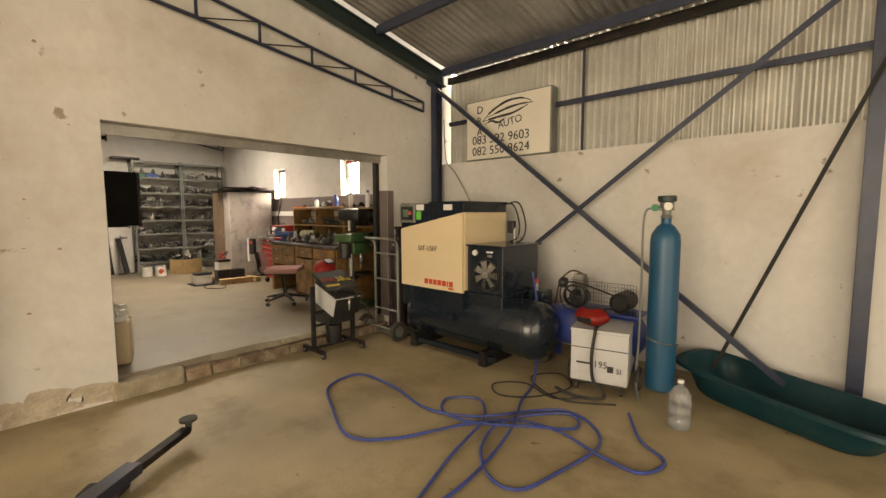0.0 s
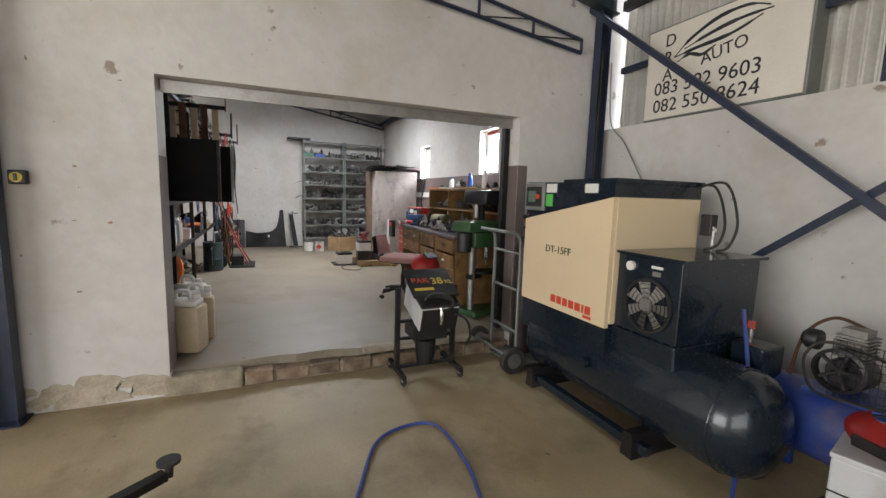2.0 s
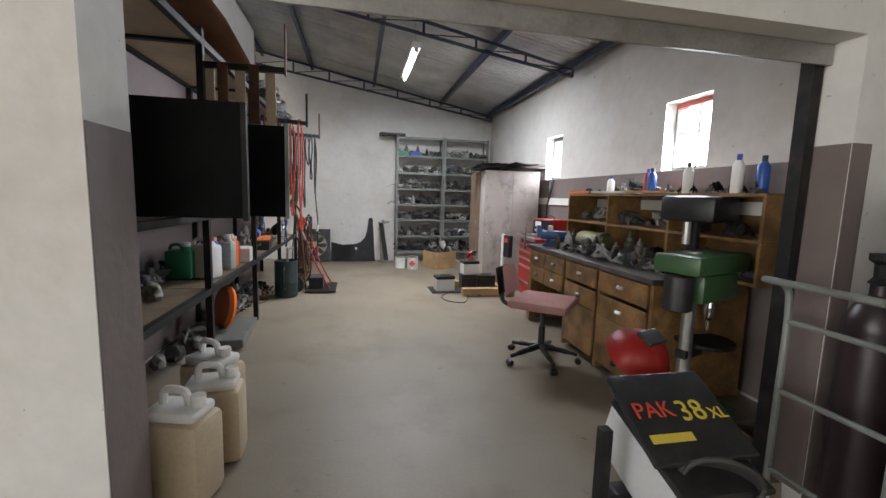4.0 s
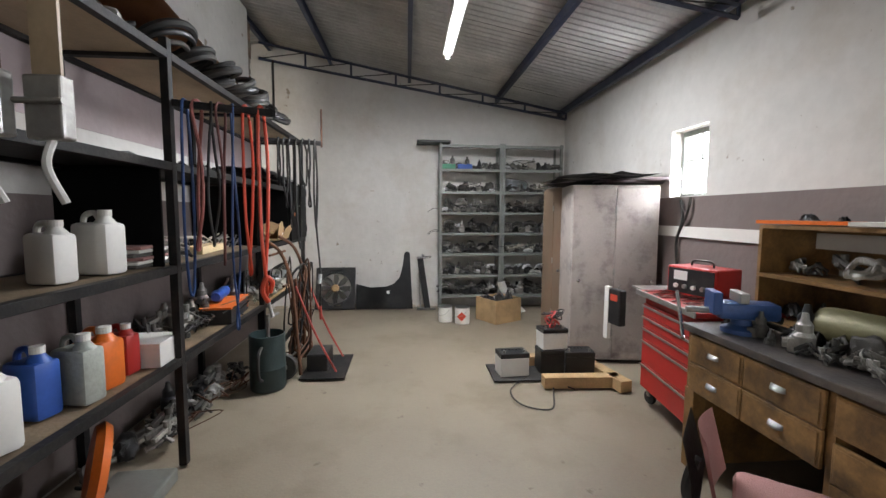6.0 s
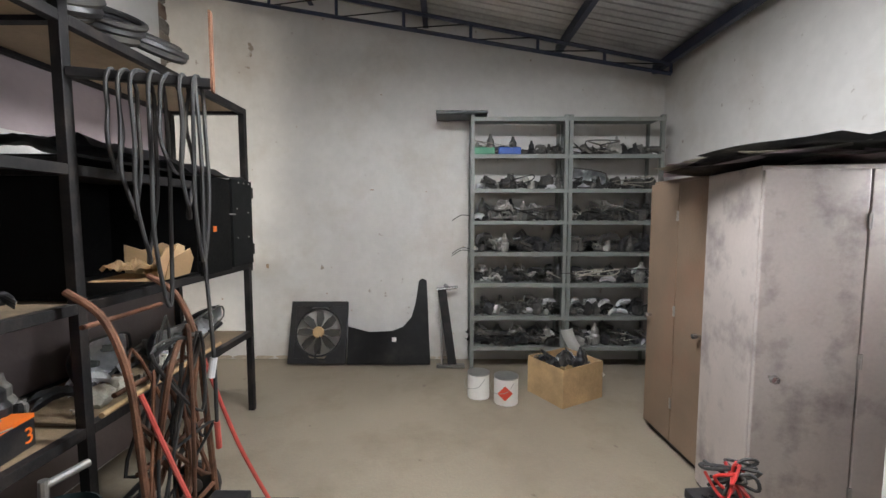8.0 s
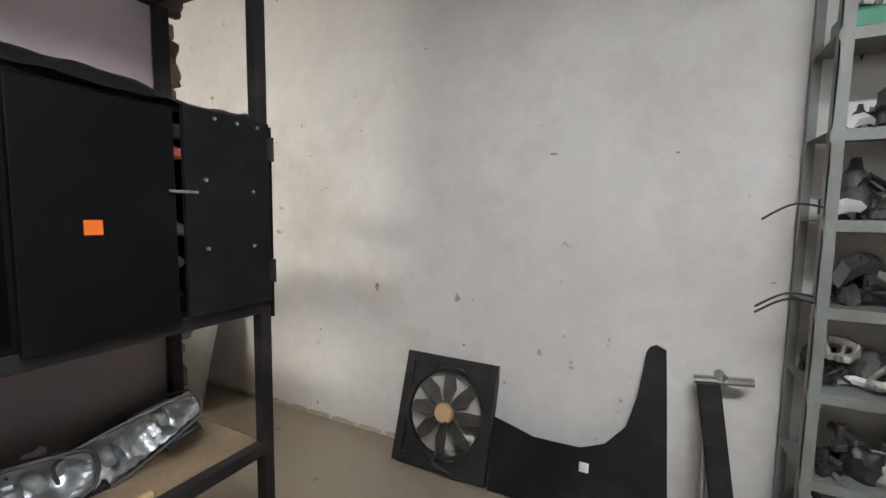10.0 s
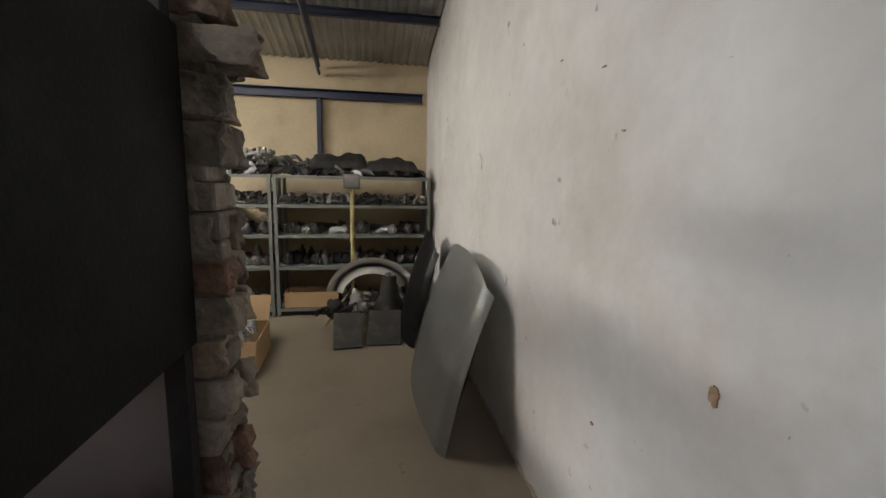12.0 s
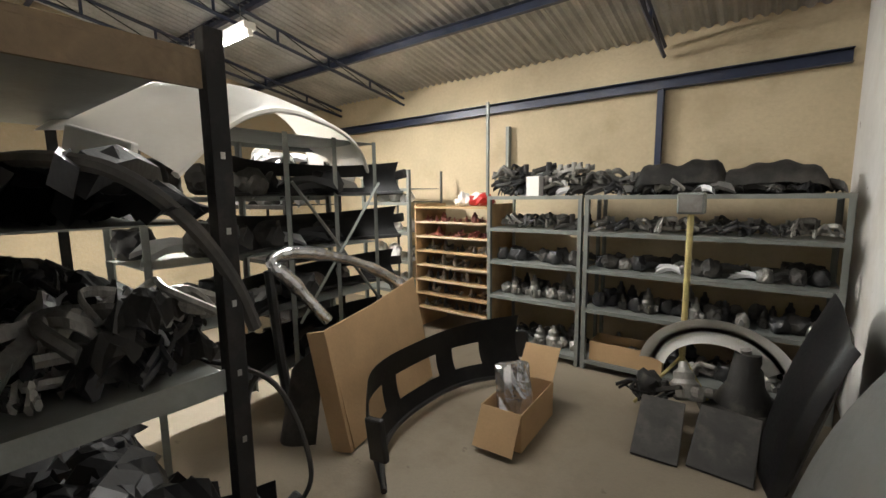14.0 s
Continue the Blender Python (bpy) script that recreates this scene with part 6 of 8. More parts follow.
# ---- workbench: a wide wooden desk ----
def desk():
    th = thing("workbench", pose(-6.68, 3.06, F2), "wide old wooden workbench with drawers and a greasy top", "workbench")
    L, D, H = 1.84, 0.7, 0.77
    part("top", box(-0.03, L + 0.02, -0.03, D, H - 0.035, H, bev=0.004), GREASY, th)
    part("side_left", box(0.0, 0.03, 0.0, D - 0.02, 0, H - 0.036), WOOD, th)
    part("side_right", box(L - 0.03, L, 0.0, D - 0.02, 0, H - 0.036), WOOD, th)
    part("divider", box(1.25, 1.28, 0.0, D - 0.02, 0, H - 0.036), WOOD, th)
    part("divider", box(0.75, 0.78, 0.0, D - 0.02, 0, H - 0.036), WOOD, th)
    part("back", box(0.031, L - 0.031, D - 0.04, D - 0.021, 0.05, H - 0.036), WOOD, th)
    part("leg", box(0.0, 0.07, -0.01, 0.06, 0, H - 0.34, bev=0.003), WOOD, th)
    def drawer(x0, x1, z0, z1):
        d_ = part("drawer", box(x0, x1, -0.018, 0.0 - 0.001, z0, z1, bev=0.004), WOOD, th)
        part("panel_edge", box(x0 + 0.012, x1 - 0.012, -0.022, -0.0185, z0 + 0.012, z1 - 0.012, bev=0.002), WOOD, d_)
        part("cup_handle", grid_surface(lambda u, v: Vector(((x0 + x1) / 2 + 0.035 * math.cos(math.pi * u), -0.023 - 0.02 * math.sin(math.pi * v / 2) * math.sin(math.pi * u), (z0 + z1) / 2 + 0.015 - 0.022 * v)), 10, 5, 0.002), GALV, d_, "dull metal cup handle")
    for a, b in ((0.035, 0.38), (0.385, 0.745)):
        drawer(a, b, H - 0.19, H - 0.045)
        drawer(a, b, H - 0.34, H - 0.195)
    for z in (H - 0.19, H - 0.36):
        drawer(0.785, 1.245, z, z + 0.145)
        drawer(1.285, L - 0.035, z, z + 0.145)
    part("cupboard_door", box(1.285, L - 0.035, -0.018, -0.001, 0.06, H - 0.365, bev=0.004), WOOD, th)
    part("cupboard_door", box(0.785, 1.245, -0.018, -0.001, 0.06, H - 0.365, bev=0.004), WOOD, th)
    hu = thing("pigeonhole_shelf", pose(-6.75, 3.48, F2 + 0.77), "open wooden pigeonhole shelf unit on the workbench, full of small parts", "shelf unit")
    W = 2.18
    for z in (0, 0.24, 0.5):
        part("board", box(0, W, 0, 0.33, z + 0.001, z + 0.02), WOOD, hu)
    for x in (0, 0.7, 1.45, W - 0.02):
        part("upright", box(x, x + 0.02, 0.0, 0.33, 0.0205, 0.24), WOOD, hu)
        part("upright", box(x, x + 0.02, 0.0, 0.33, 0.2605, 0.5), WOOD, hu)
    part("back_board", box(0, W, 0.331, 0.336, 0, 0.52), WOOD, hu)


desk()
TOPZ = F2 + 0.771
fill(-6.6, -4.95, 3.1, 3.45, TOPZ, 20, 201, "on the greasy workbench", "pipes bracket housing flats lump", 0.5, 0.85)
fill(-6.6, -4.95, 3.05, 3.35, TOPZ, 14, 202, "on the greasy workbench", "pipes bracket housing", 0.35, 0.6)
fill(-6.7, -4.65, 3.5, 3.75, TOPZ + 0.02, 12, 203, "in the pigeonhole shelf", "housing bracket flats", 0.5, 0.75)
fill(-6.7, -4.65, 3.5, 3.75, TOPZ + 0.261, 12, 204, "in the pigeonhole shelf", "housing bracket flats pipes", 0.5, 0.8)
fill(-6.7, -4.65, 3.5, 3.75, TOPZ + 0.521, 8, 205, "on top of the pigeonhole shelf", "flats bracket", 0.5, 0.8)
vice = thing("bench_vice", pose(-6.5, 3.2, TOPZ, 0, 0, -20), "blue cast iron bench vice with a long steel bar", "vice")
part("base", lathe([(0.09, 0), (0.09, 0.02), (0.05, 0.04), (0.05, 0.07)], 20), DIRTYBLUE, vice, smooth=True)
part("body", box(-0.06, 0.06, -0.12, 0.14, 0.07, 0.15, bev=0.015), DIRTYBLUE, vice, smooth=True)
part("jaw", box(-0.07, 0.07, -0.04, 0.0, 0.15, 0.2, bev=0.006), GALV, vice)
part("jaw", box(-0.07, 0.07, -0.15, -0.11, 0.09, 0.2, bev=0.006), DIRTYBLUE, vice)
part("screw", rods(((0, -0.25, 0.1), (0, 0.1, 0.1)), r=0.016), GALV, vice)
part("bar", rods(((-0.17, -0.25, 0.16), (0.02, -0.26, -0.05)), r=0.009), CHROME, vice)
roll = thing("pressure_vessel", pose(-6.1, 3.42, TOPZ + 0.09, 0, 90, 10), "dusty olive metal canister lying on the workbench", "canister")
part("shell", lathe([(0.03, -0.2), (0.08, -0.18), (0.088, -0.15), (0.088, 0.12), (0.06, 0.15), (0.0, 0.15)], 22), mat("olive_metal", (0.12, 0.11, 0.05), 0.5, 0.3, stain=(0.2, 0.17, 0.1), stain_amt=0.5), roll, smooth=True)
for k, (x, h, mt, lb) in enumerate(((-6.2, 0.16, WHITEPL, "white spray bottle on the pigeonhole shelf"), (-5.3, 0.22, WHITEPL, "white plastic bottle with a blue cap"), (-5.75, 0.2, REDPALE, "red spray can on the pigeonhole shelf"), (-5.65, 0.2, BLUEPL, "blue and white spray can"), (-4.9, 0.24, WHITEPL, "white squeeze bottle with a blue cap"), (-4.75, 0.22, BLUEPL, "blue grease bottle"))):
    b_ = thing("bottle", pose(x, 3.6 + 0.02 * (k % 3), TOPZ + 0.521), lb + " on the shelf", "bottle", "bottles")
    part("body", lathe([(0.03, 0), (0.034, 0.01), (0.034, h * 0.7), (0.02, h * 0.82), (0.014, h * 0.85)], 16), mt, b_, smooth=True)
    part("cap", lathe([(0.015, h * 0.85), (0.015, h), (0, h)], 12), (BLUEPL, BLACKPL)[k % 2], b_)
for k in range(3):
    s_ = thing("paper_stack", pose(-6.6 + 0.5 * k, 3.6, TOPZ + 0.525, 0, 0, 20 * k), "orange and white papers on the pigeonhole shelf", "papers", "paper stacks")
    part("paper_wad", box(-0.2, 0.2, -0.1, 0.1, 0, 0.018), (ORANGE, WHITEPL, CARD)[k], s_)


# ---- drill press ----
def drill_press():
    th = thing("drill_press", pose(-4.72, 3.28, 0.178, 0, 0, 200), "green bench drill press with a steel column and dark belt housing", "drill press")
    part("base", box(-0.16, 0.16, -0.22, 0.22, 0, 0.05, bev=0.012), GREEN, th)
    part("column", rods(((0, 0.12, 0.05), (0, 0.12, 0.98)), r=0.036, n=20), GALV, th)
    part("table", lathe([(0.15, 0.42), (0.16, 0.425), (0.16, 0.445), (0, 0.445)], 24, pose(0, -0.08, 0)), BLACKSTEEL, th)
    part("table_arm", box(-0.03, 0.03, -0.02, 0.17, 0.37, 0.42, bev=0.006), BLACKSTEEL, th)
    part("head", box(-0.1, 0.1, -0.2, 0.18, 0.7, 0.86, bev=0.02), GREEN, th, smooth=True)
    part("belt_cover", box(-0.13, 0.13, -0.26, 0.3, 0.865, 0.97, bev=0.02), GREEN, th, "green belt cover", smooth=True)
    part("spindle", lathe([(0.012, 0.5), (0.012, 0.56), (0.028, 0.58), (0.03, 0.64), (0.02, 0.7)], 16, pose(0, -0.1, 0)), CHROME, th)
    part("motor", lathe([(0.06, -0.1), (0.075, -0.09), (0.075, 0.09), (0.06, 0.1)], 18, pose(0, 0.25, 0.76, 0, 0, 0)), BLACKPL, th, smooth=True)
    for k in range(3):
        a = radians(120 * k + 20)
        part("feed_handle", rods(((0.1, -0.1, 0.77), (0.13, -0.1 + 0.14 * math.cos(a), 0.77 + 0.14 * math.sin(a))), r=0.007), CHROME, th)


drill_press()
grinder = thing("bench_grinder", pose(-4.98, 3.42, TOPZ, 0, 0, 20), "dark machine head with a round motor standing on the workbench", "machine")
part("stem", rods(((0, 0, 0), (0, 0, 0.34)), r=0.035, n=16), BLACKSTEEL, grinder)
part("head", box(-0.17, 0.17, -0.12, 0.2, 0.34, 0.5, bev=0.03), BLACKPL, grinder, smooth=True)
part("spindle", rods(((0, -0.08, 0.2), (0, -0.08, 0.34)), r=0.025), GALV, grinder)


# ---- office chair ----
def office_chair():
    th = thing("office_chair", pose(-5.6, 2.72, 0.18, 0, 0, 50), "worn pink upholstered swivel chair on five casters", "chair")
    part("seat", box(-0.22, 0.22, -0.22, 0.22, 0.43, 0.5, bev=0.03), PINK, th, "pink fabric seat", smooth=True)
    part("backrest", grid_surface(lambda u, v: Vector((-0.24 - 0.05 * v + 0.03 * math.cos(math.pi * (u - 0.5)) * -1, (u - 0.5) * (0.36 - 0.08 * v), 0.5 + 0.22 * v)), 10, 10, 0.045), PINK, th, "pink fabric backrest", smooth=True)
    part("back_shell", grid_surface(lambda u, v: Vector((-0.3 - 0.05 * v, (u - 0.5) * (0.34 - 0.08 * v), 0.51 + 0.2 * v)), 8, 8, 0.01), BLACKPL, th, smooth=True)
    part("back_bar", tube([(-0.05, 0, 0.42), (-0.28, 0, 0.41), (-0.34, 0, 0.48), (-0.32, 0, 0.6)], 0.018), BLACKPL, th, smooth=True)
    part("gas_lift", lathe([(0.025, 0.1), (0.025, 0.28), (0.017, 0.281), (0.017, 0.42), (0.06, 0.425)], 16), BLACKPL, th)
    part("seat_plate", box(-0.12, 0.12, -0.1, 0.1, 0.405, 0.4295), BLACKPL, th)
    for k in range(5):
        a = 2 * math.pi * k / 5 + 0.3
        c_, s_ = math.cos(a), math.sin(a)
        lg = part("leg", tube([(0.02 * c_, 0.02 * s_, 0.12), (0.14 * c_, 0.14 * s_, 0.1), (0.27 * c_, 0.27 * s_, 0.075)], [0.024, 0.02, 0.014]), BLACKPL, th, smooth=True)
        part("caster", lathe([(0, -0.022), (0.022, -0.022), (0.026, 0), (0.022, 0.022), (0, 0.022)], 14, pose(0.28 * c_, 0.28 * s_, 0.027, 90, 0, math.degrees(a))), BLACKPL, lg, smooth=True)


office_chair()

# ---- conduit along the north wall ----
wr = thing("wall_cable", pose(-7.9, 3.8, 1.2), "two dark cables hanging under the window", "cable")
part("cable", tube([(0.0, 0, 0.46), (0.05, -0.01, 0.3), (-0.03, 0, 0.1), (0.02, 0, -0.2)], 0.012), RUBBER, wr, smooth=True)
part("cable", tube([(0.12, 0, 0.48), (0.1, -0.01, 0.35), (-0.03, 0, 0.15)], 0.01), RUBBER, wr, smooth=True)

# ---- tube lights ----
for (x, y, z), lx, gm, lb in ((TUBE2, 1, TUBEGLOW, "lit fluorescent tube lamp hanging under the workshop roof"), (TUBE3, 1, TUBEGLOW3, "lit lamp hanging under the store roof")):
    tl = thing("tube_lamp", pose(x, y, z), lb, "lamp", "tube lamps")
    part("housing", box(-0.62, 0.62, -0.05, 0.05, 0.0, 0.06, bev=0.006), WHITEPL, tl)
    part("tube", rods(((-0.58, 0, -0.025), (0.58, 0, -0.025)), r=0.015, n=12), gm, tl)
    for s in (-0.6, 0.6):
        part("end_cap", box(s - 0.015, s + 0.015, -0.02, 0.02, -0.045, 0.0), WHITEPL, tl)
        part("hanger", rods(((s * 0.8, 0, 0.06), (s * 0.8, 0, roof2_z(y) + 0.04 - z)), r=0.003, n=6), GALV, tl)


# ---- black rack along the partition ----
RX = [-9.52, -8.14, -6.87, -5.62, -4.5]
RL = [0.785, 1.27, 1.79, 2.335]
RY0, RY1 = -0.12, 0.38


def rack():
    for i, (a, b) in enumerate(zip(RX, RX[1:])):
        th = thing("storage_rack", pose(a, RY0, F2), "black welded steel rack bay loaded with tools and parts", "rack", "rack bays")
        L, D = b - a, RY1 - RY0
        for x in ((0, L) if i == 3 else (0,)):
            for y in (0, D):
                if i == 3 and x == L and y == D:
                    continue
                part("post", box(x - 0.02, x + 0.02, y - 0.02, y + 0.02, 0, RL[-1] - F2 + (0.06 if i else 0.0), bev=0.002), BLACKSTEEL, th)
        for k, z in enumerate(RL):
            zz = z - F2
            if i == 0 and k == 3:
                zz = z - F2
            part("rail", box(0.02, L - 0.02, D - 0.02, D + 0.02, zz - 0.04, zz, bev=0.002), BLACKSTEEL, th)
            part("rail", box(0.02, L - 0.02, -0.02, 0.02, zz - 0.04, zz, bev=0.002), BLACKSTEEL, th)
            part("shelf_board", box(0.005, L - 0.005, 0.021, D - 0.021, zz - 0.02, zz - 0.003), (BOARD, BOARD, BLACKSTEEL, PLY)[k], th)
            part("cross_rail", box(-0.02, 0.02, 0.02, D - 0.02, zz - 0.04, zz - 0.0205), BLACKSTEEL, th)


rack()
R = "on the black steel rack"
fill(RX[0] + 0.1, RX[3], -0.1, 0.34, RL[3], 16, 301, R, "pipes pipes trim lump", 0.9, 1.3)
fill(RX[1] + 0.05, RX[2] - 0.05, -0.1, 0.34, RL[1], 10, 302, R, "pipes bracket flats trim", 0.5, 0.9)
fill(RX[1] + 0.05, RX[2] - 0.05, -0.1, 0.34, RL[0], 13, 303, R, "bracket housing flats pipes", 0.5, 0.9, layers=2)
fill(RX[1] + 0.05, RX[2] - 0.05, -0.1, 0.34, F2, 11, 304, "on the floor under the black rack", "pipes bracket housing lump", 0.7, 1.1, layers=2)
fill(RX[2] + 0.05, RX[3] - 0.05, -0.1, 0.1, RL[0], 6, 305, R, "bracket housing flats", 0.7, 1.0)
fill(RX[2] + 0.05, RX[3] - 0.05, -0.1, 0.3, F2, 5, 306, "on the floor under the black rack", "pipes housing lump", 0.9, 1.2)
fill(RX[1] + 0.1, RX[2] - 0.05, -0.1, 0.34, RL[2], 3, 307, R, "trim flats", 0.8, 1.0)
fill(RX[3] + 0.1, RX[4] - 0.05, -0.1, 0.3, RL[0], 5, 308, R, "housing lump bracket", 0.8, 1.1)

# black steel cupboard in the last bay
def rack_cupboard():
    th = thing("black_cabinet", pose(-9.5, -0.1, 1.272), "black steel cabinet, half open, with riveted doors on the rack", "cabinet")
    L, D, H = 1.34, 0.49, 0.56
    part("bottom", box(0, L, 0, D, 0.001, 0.012), BLACKPANEL, th)
    part("top", box(-0.005, L, 0, D + 0.01, H - 0.012, H), BLACKPANEL, th)
    part("back", box(0, L, 0, 0.01, 0.0125, H - 0.0125), BLACKPANEL, th)
    part("end_panel", box(-0.05, -0.044, -0.04, D + 0.015, -0.06, H), RIVETED, th, "dusty black end panel")
    part("end_flange", box(-0.0435, -0.0055, D + 0.0, D + 0.01, -0.0, H), BLACKPANEL, th)
    part("divider", box(0.575, 0.59, 0.011, D, 0.0125, H - 0.0125), BLACKPANEL, th)
    part("end_panel", box(L - 0.012, L, 0.011, D, 0.0125, H - 0.0125), BLACKPANEL, th)
    d1 = part("door", box(0.27, 0.585, D + 0.012, D + 0.03, -0.01, H - 0.01, bev=0.002), BLACKPANEL, th, "black sheet steel door with an orange sticker")
    part("orange_sticker", box(0.436, 0.472, D + 0.0305, D + 0.032, 0.235, 0.268), ORANGE, d1)
    d2 = part("door", box(-0.025, 0.246, D + 0.016, D + 0.034, 0.0, H + 0.005, bev=0.002), RIVETED, th, "black riveted sheet steel door")
    for x, z in ((0.19, 0.185), (0.19, 0.375), (0.04, 0.185), (0.04, 0.35), (0.16, 0.545), (0.09, 0.545), (0.02, 0.545)):
        part("rivet", lathe([(0.007, 0), (0.005, 0.004), (0, 0.005)], 8, pose(x, D + 0.0345, z, -90, 0, 0)), CHROME, d2)
    for z in (0.06, 0.45):
        hg = part("hinge", rods(((-0.035, D + 0.03, z), (-0.035, D + 0.03, z + 0.075)), r=0.009), BLACKSTEEL, d2)
        part("leaf", box(-0.03, -0.014, D + 0.0345, D + 0.037, z + 0.004, z + 0.07), BLACKSTEEL, hg)
    part("latch", box(0.215, 0.29, D + 0.0345, D + 0.039, 0.337, 0.344), GALV, d1)
    for k, (z, w) in enumerate(((0.04, 0.05), (0.13, 0.035), (0.22, 0.045), (0.42, 0.04))):
        part("stored_fitting", lathe([(0.0, -w), (0.014, -w), (0.02, 0), (0.012, w), (0, w)], 10, pose(0.258, D - 0.03, z + 0.03, 20 * k, 60, 30)), (CHROME, GALV, GALV, REDPALE)[k], th)
    dr = thing("black_plastic_sheet", pose(-9.5, -0.1, 1.272 + 0.562), "crumpled black plastic sheet spread over the black cabinet", "plastic sheet")
    part("sheet", grid_surface(lambda u, v: Vector((0.02 + 1.28 * u, 0.02 + 0.5 * v, 0.012 + 0.045 * u + 0.03 * noise.noise(Vector((u * 7, v * 4, 2))) + 0.015 * noise.noise(Vector((u * 17, v * 13, 5))) + 0.015 - 0.05 * max(0, v - 0.93) * 10)), 50, 22, 0.004), BLACKPL, dr, smooth=True)


rack_cupboard()
cbx = thing("torn_carton", pose(-8.66, 0.22, 1.286, 0, 0, 8), "torn brown carton with a white label in the black cabinet", "box")
part("base", box(-0.17, 0.12, -0.14, 0.16, 0, 0.006), CARD, cbx)
part("side", plate([(-0.17, 0), (0.12, 0), (0.1, 0.09), (0.03, 0.15), (-0.03, 0.11), (-0.1, 0.17), (-0.17, 0.15)], 0.005, pose(0, 0.16, 0)), CARD, cbx)
part("side", plate([(-0.14, 0), (0.16, 0), (0.17, 0.12), (0.05, 0.17), (-0.05, 0.13), (-0.14, 0.16)], 0.005, pose(-0.17, 0, 0, 0, 0, 90)), CARD, cbx)
part("torn_flap", plate([(-0.1, 0), (0.08, 0.01), (0.1, 0.13), (-0.02, 0.17), (-0.08, 0.1)], 0.004, pose(0.0, 0.19, 0.0, -28, 6, -14)), CARD, cbx)
part("crumpled_paper", grid_surface(lambda u, v: Vector((-0.14 + 0.24 * u, -0.1 + 0.22 * v, 0.06 + 0.06 * noise.noise(Vector((u * 4, v * 4, 1))) + 0.03 * noise.noise(Vector((u * 11, v * 9, 3))))), 16, 14, 0.003), CARD, cbx)
part("white_label", box(-0.155, -0.1, 0.1635, 0.165, 0.03, 0.06), WHITEPL, cbx)
headlamp(pose(-8.9, 0.27, RL[0], 0, 0, 183), "clear ribbed car headlamp on the bottom shelf of the rack", 1.02)
headlamp(pose(-9.24, 0.23, RL[0] + 0.03, 14, -22, 165), "clear car headlamp tipped on its back on the rack", 0.92)
headlamp(pose(-8.62, 0.1, RL[0], 0, 0, 195), "dusty clear car headlamp on the bottom shelf of the rack", 1.15)
stk = thing("pale_rod", pose(-8.95, 0.385, RL[0] + 0.012), "long pale wooden rod lying along the front edge of the shelf", "rod")
part("rod", rods(((-0.22, -0.03, 0), (0.75, 0.01, 0)), r=0.012), PINE, stk)
fill(RX[0] + 0.08, RX[1] - 0.1, 0.0, 0.2, RL[0], 5, 311, R, "trim bracket", 0.6, 0.9)
fill(RX[0] + 0.55, RX[1] - 0.05, 0.2, 0.38, RL[0], 6, 312, R, "lump flats bracket", 0.4, 0.6, material=GREYRAG)

# side screens of black sheet that stand out from the rack
scr = thing("black_screen_panel", pose(-4.5, 0.2, 1.31), "large matt black steel panel hung out from the rack", "panel")
part("sheet", box(-0.012, 0.012, 0, 0.68, 0, 0.45, bev=0.003), BLACKPANEL, scr)
part("frame_edge", box(-0.014, 0.014, 0.6805, 0.7, -0.01, 0.45), BLACKSTEEL, scr)
scr3 = thing("black_screen_panel", pose(-5.2, 0.3, 1.28), "second matt black steel panel hung out from the rack", "panel")
part("sheet", box(-0.01, 0.01, 0, 0.63, 0, 0.5, bev=0.003), BLACKPANEL, scr3)
part("frame_edge", box(-0.012, 0.012, 0.6305, 0.65, -0.01, 0.51), GREYSTEEL, scr3)
scr2 = thing("black_screen_panel", pose(-6.83, -0.15, 1.26), "matt black steel panel that closes the side of a rack bay", "panel")
part("sheet", box(-0.008, 0.008, 0, 0.5, 0, 0.5, bev=0.002), BLACKPANEL, scr2)


def container(name, m, w, d, h, mat_, label, cap=WHITEPL, handle=True):
    th = thing(name, m, label, "container", "fluid containers")
    part("body", box(-w / 2, w / 2, -d / 2, d / 2, 0, h * 0.8, bev=min(w, d) * 0.18), mat_, th, smooth=True)
    part("neck", lathe([(min(w, d) * 0.42, h * 0.78), (min(w, d) * 0.22, h * 0.88), (min(w, d) * 0.2, h * 0.9)], 16, pose(w * 0.2, 0, 0)), mat_, th, smooth=True)
    part("cap", lathe([(min(w, d) * 0.23, h * 0.9), (min(w, d) * 0.23, h), (0, h)], 16, pose(w * 0.2, 0, 0)), cap, th)
    if handle:
        part("handle", tube([(w * 0.05, 0, h * 0.84), (-w * 0.1, 0, h * 0.95), (-w * 0.36, 0, h * 0.9), (-w * 0.42, 0, h * 0.72)], 0.012, 8), mat_, th, smooth=True)
    return th


container("oil_container", pose(-6.55, 0.24, RL[1], 0, 0, 80), 0.17, 0.11, 0.28, WHITEPL, "white plastic oil container with a handle on the rack")
container("oil_container", pose(-6.3, 0.24, RL[1], 0, 0, 80), 0.13, 0.1, 0.24, WHITEPL, "ribbed white plastic bottle on the rack")
for k in range(6):
    q = thing("folded_cloth", pose(-6.85 + 0.015 * (k % 2), 0.15, RL[1] + 0.001 + 0.018 * k, 0, 0, 4 * (k % 3)), "flat folded pad of cloth and plastic on the rack", "cloth", "folded pads")
    part("pad", box(-0.13, 0.16, -0.15, 0.15, 0, 0.016, bev=0.005), (DUSTY, WHITEPL, PINK)[k % 3], q)
container("fluid_container", pose(-5.99, 0.24, RL[0], 0, 0, 70), 0.2, 0.13, 0.3, WHITEPL, "white fluid container with a red cap on the bottom shelf", RED)
container("fluid_container", pose(-6.23, 0.2, RL[0], 0, 0, 80), 0.14, 0.1, 0.27, BLUEPL, "blue oil bottle on the bottom shelf")
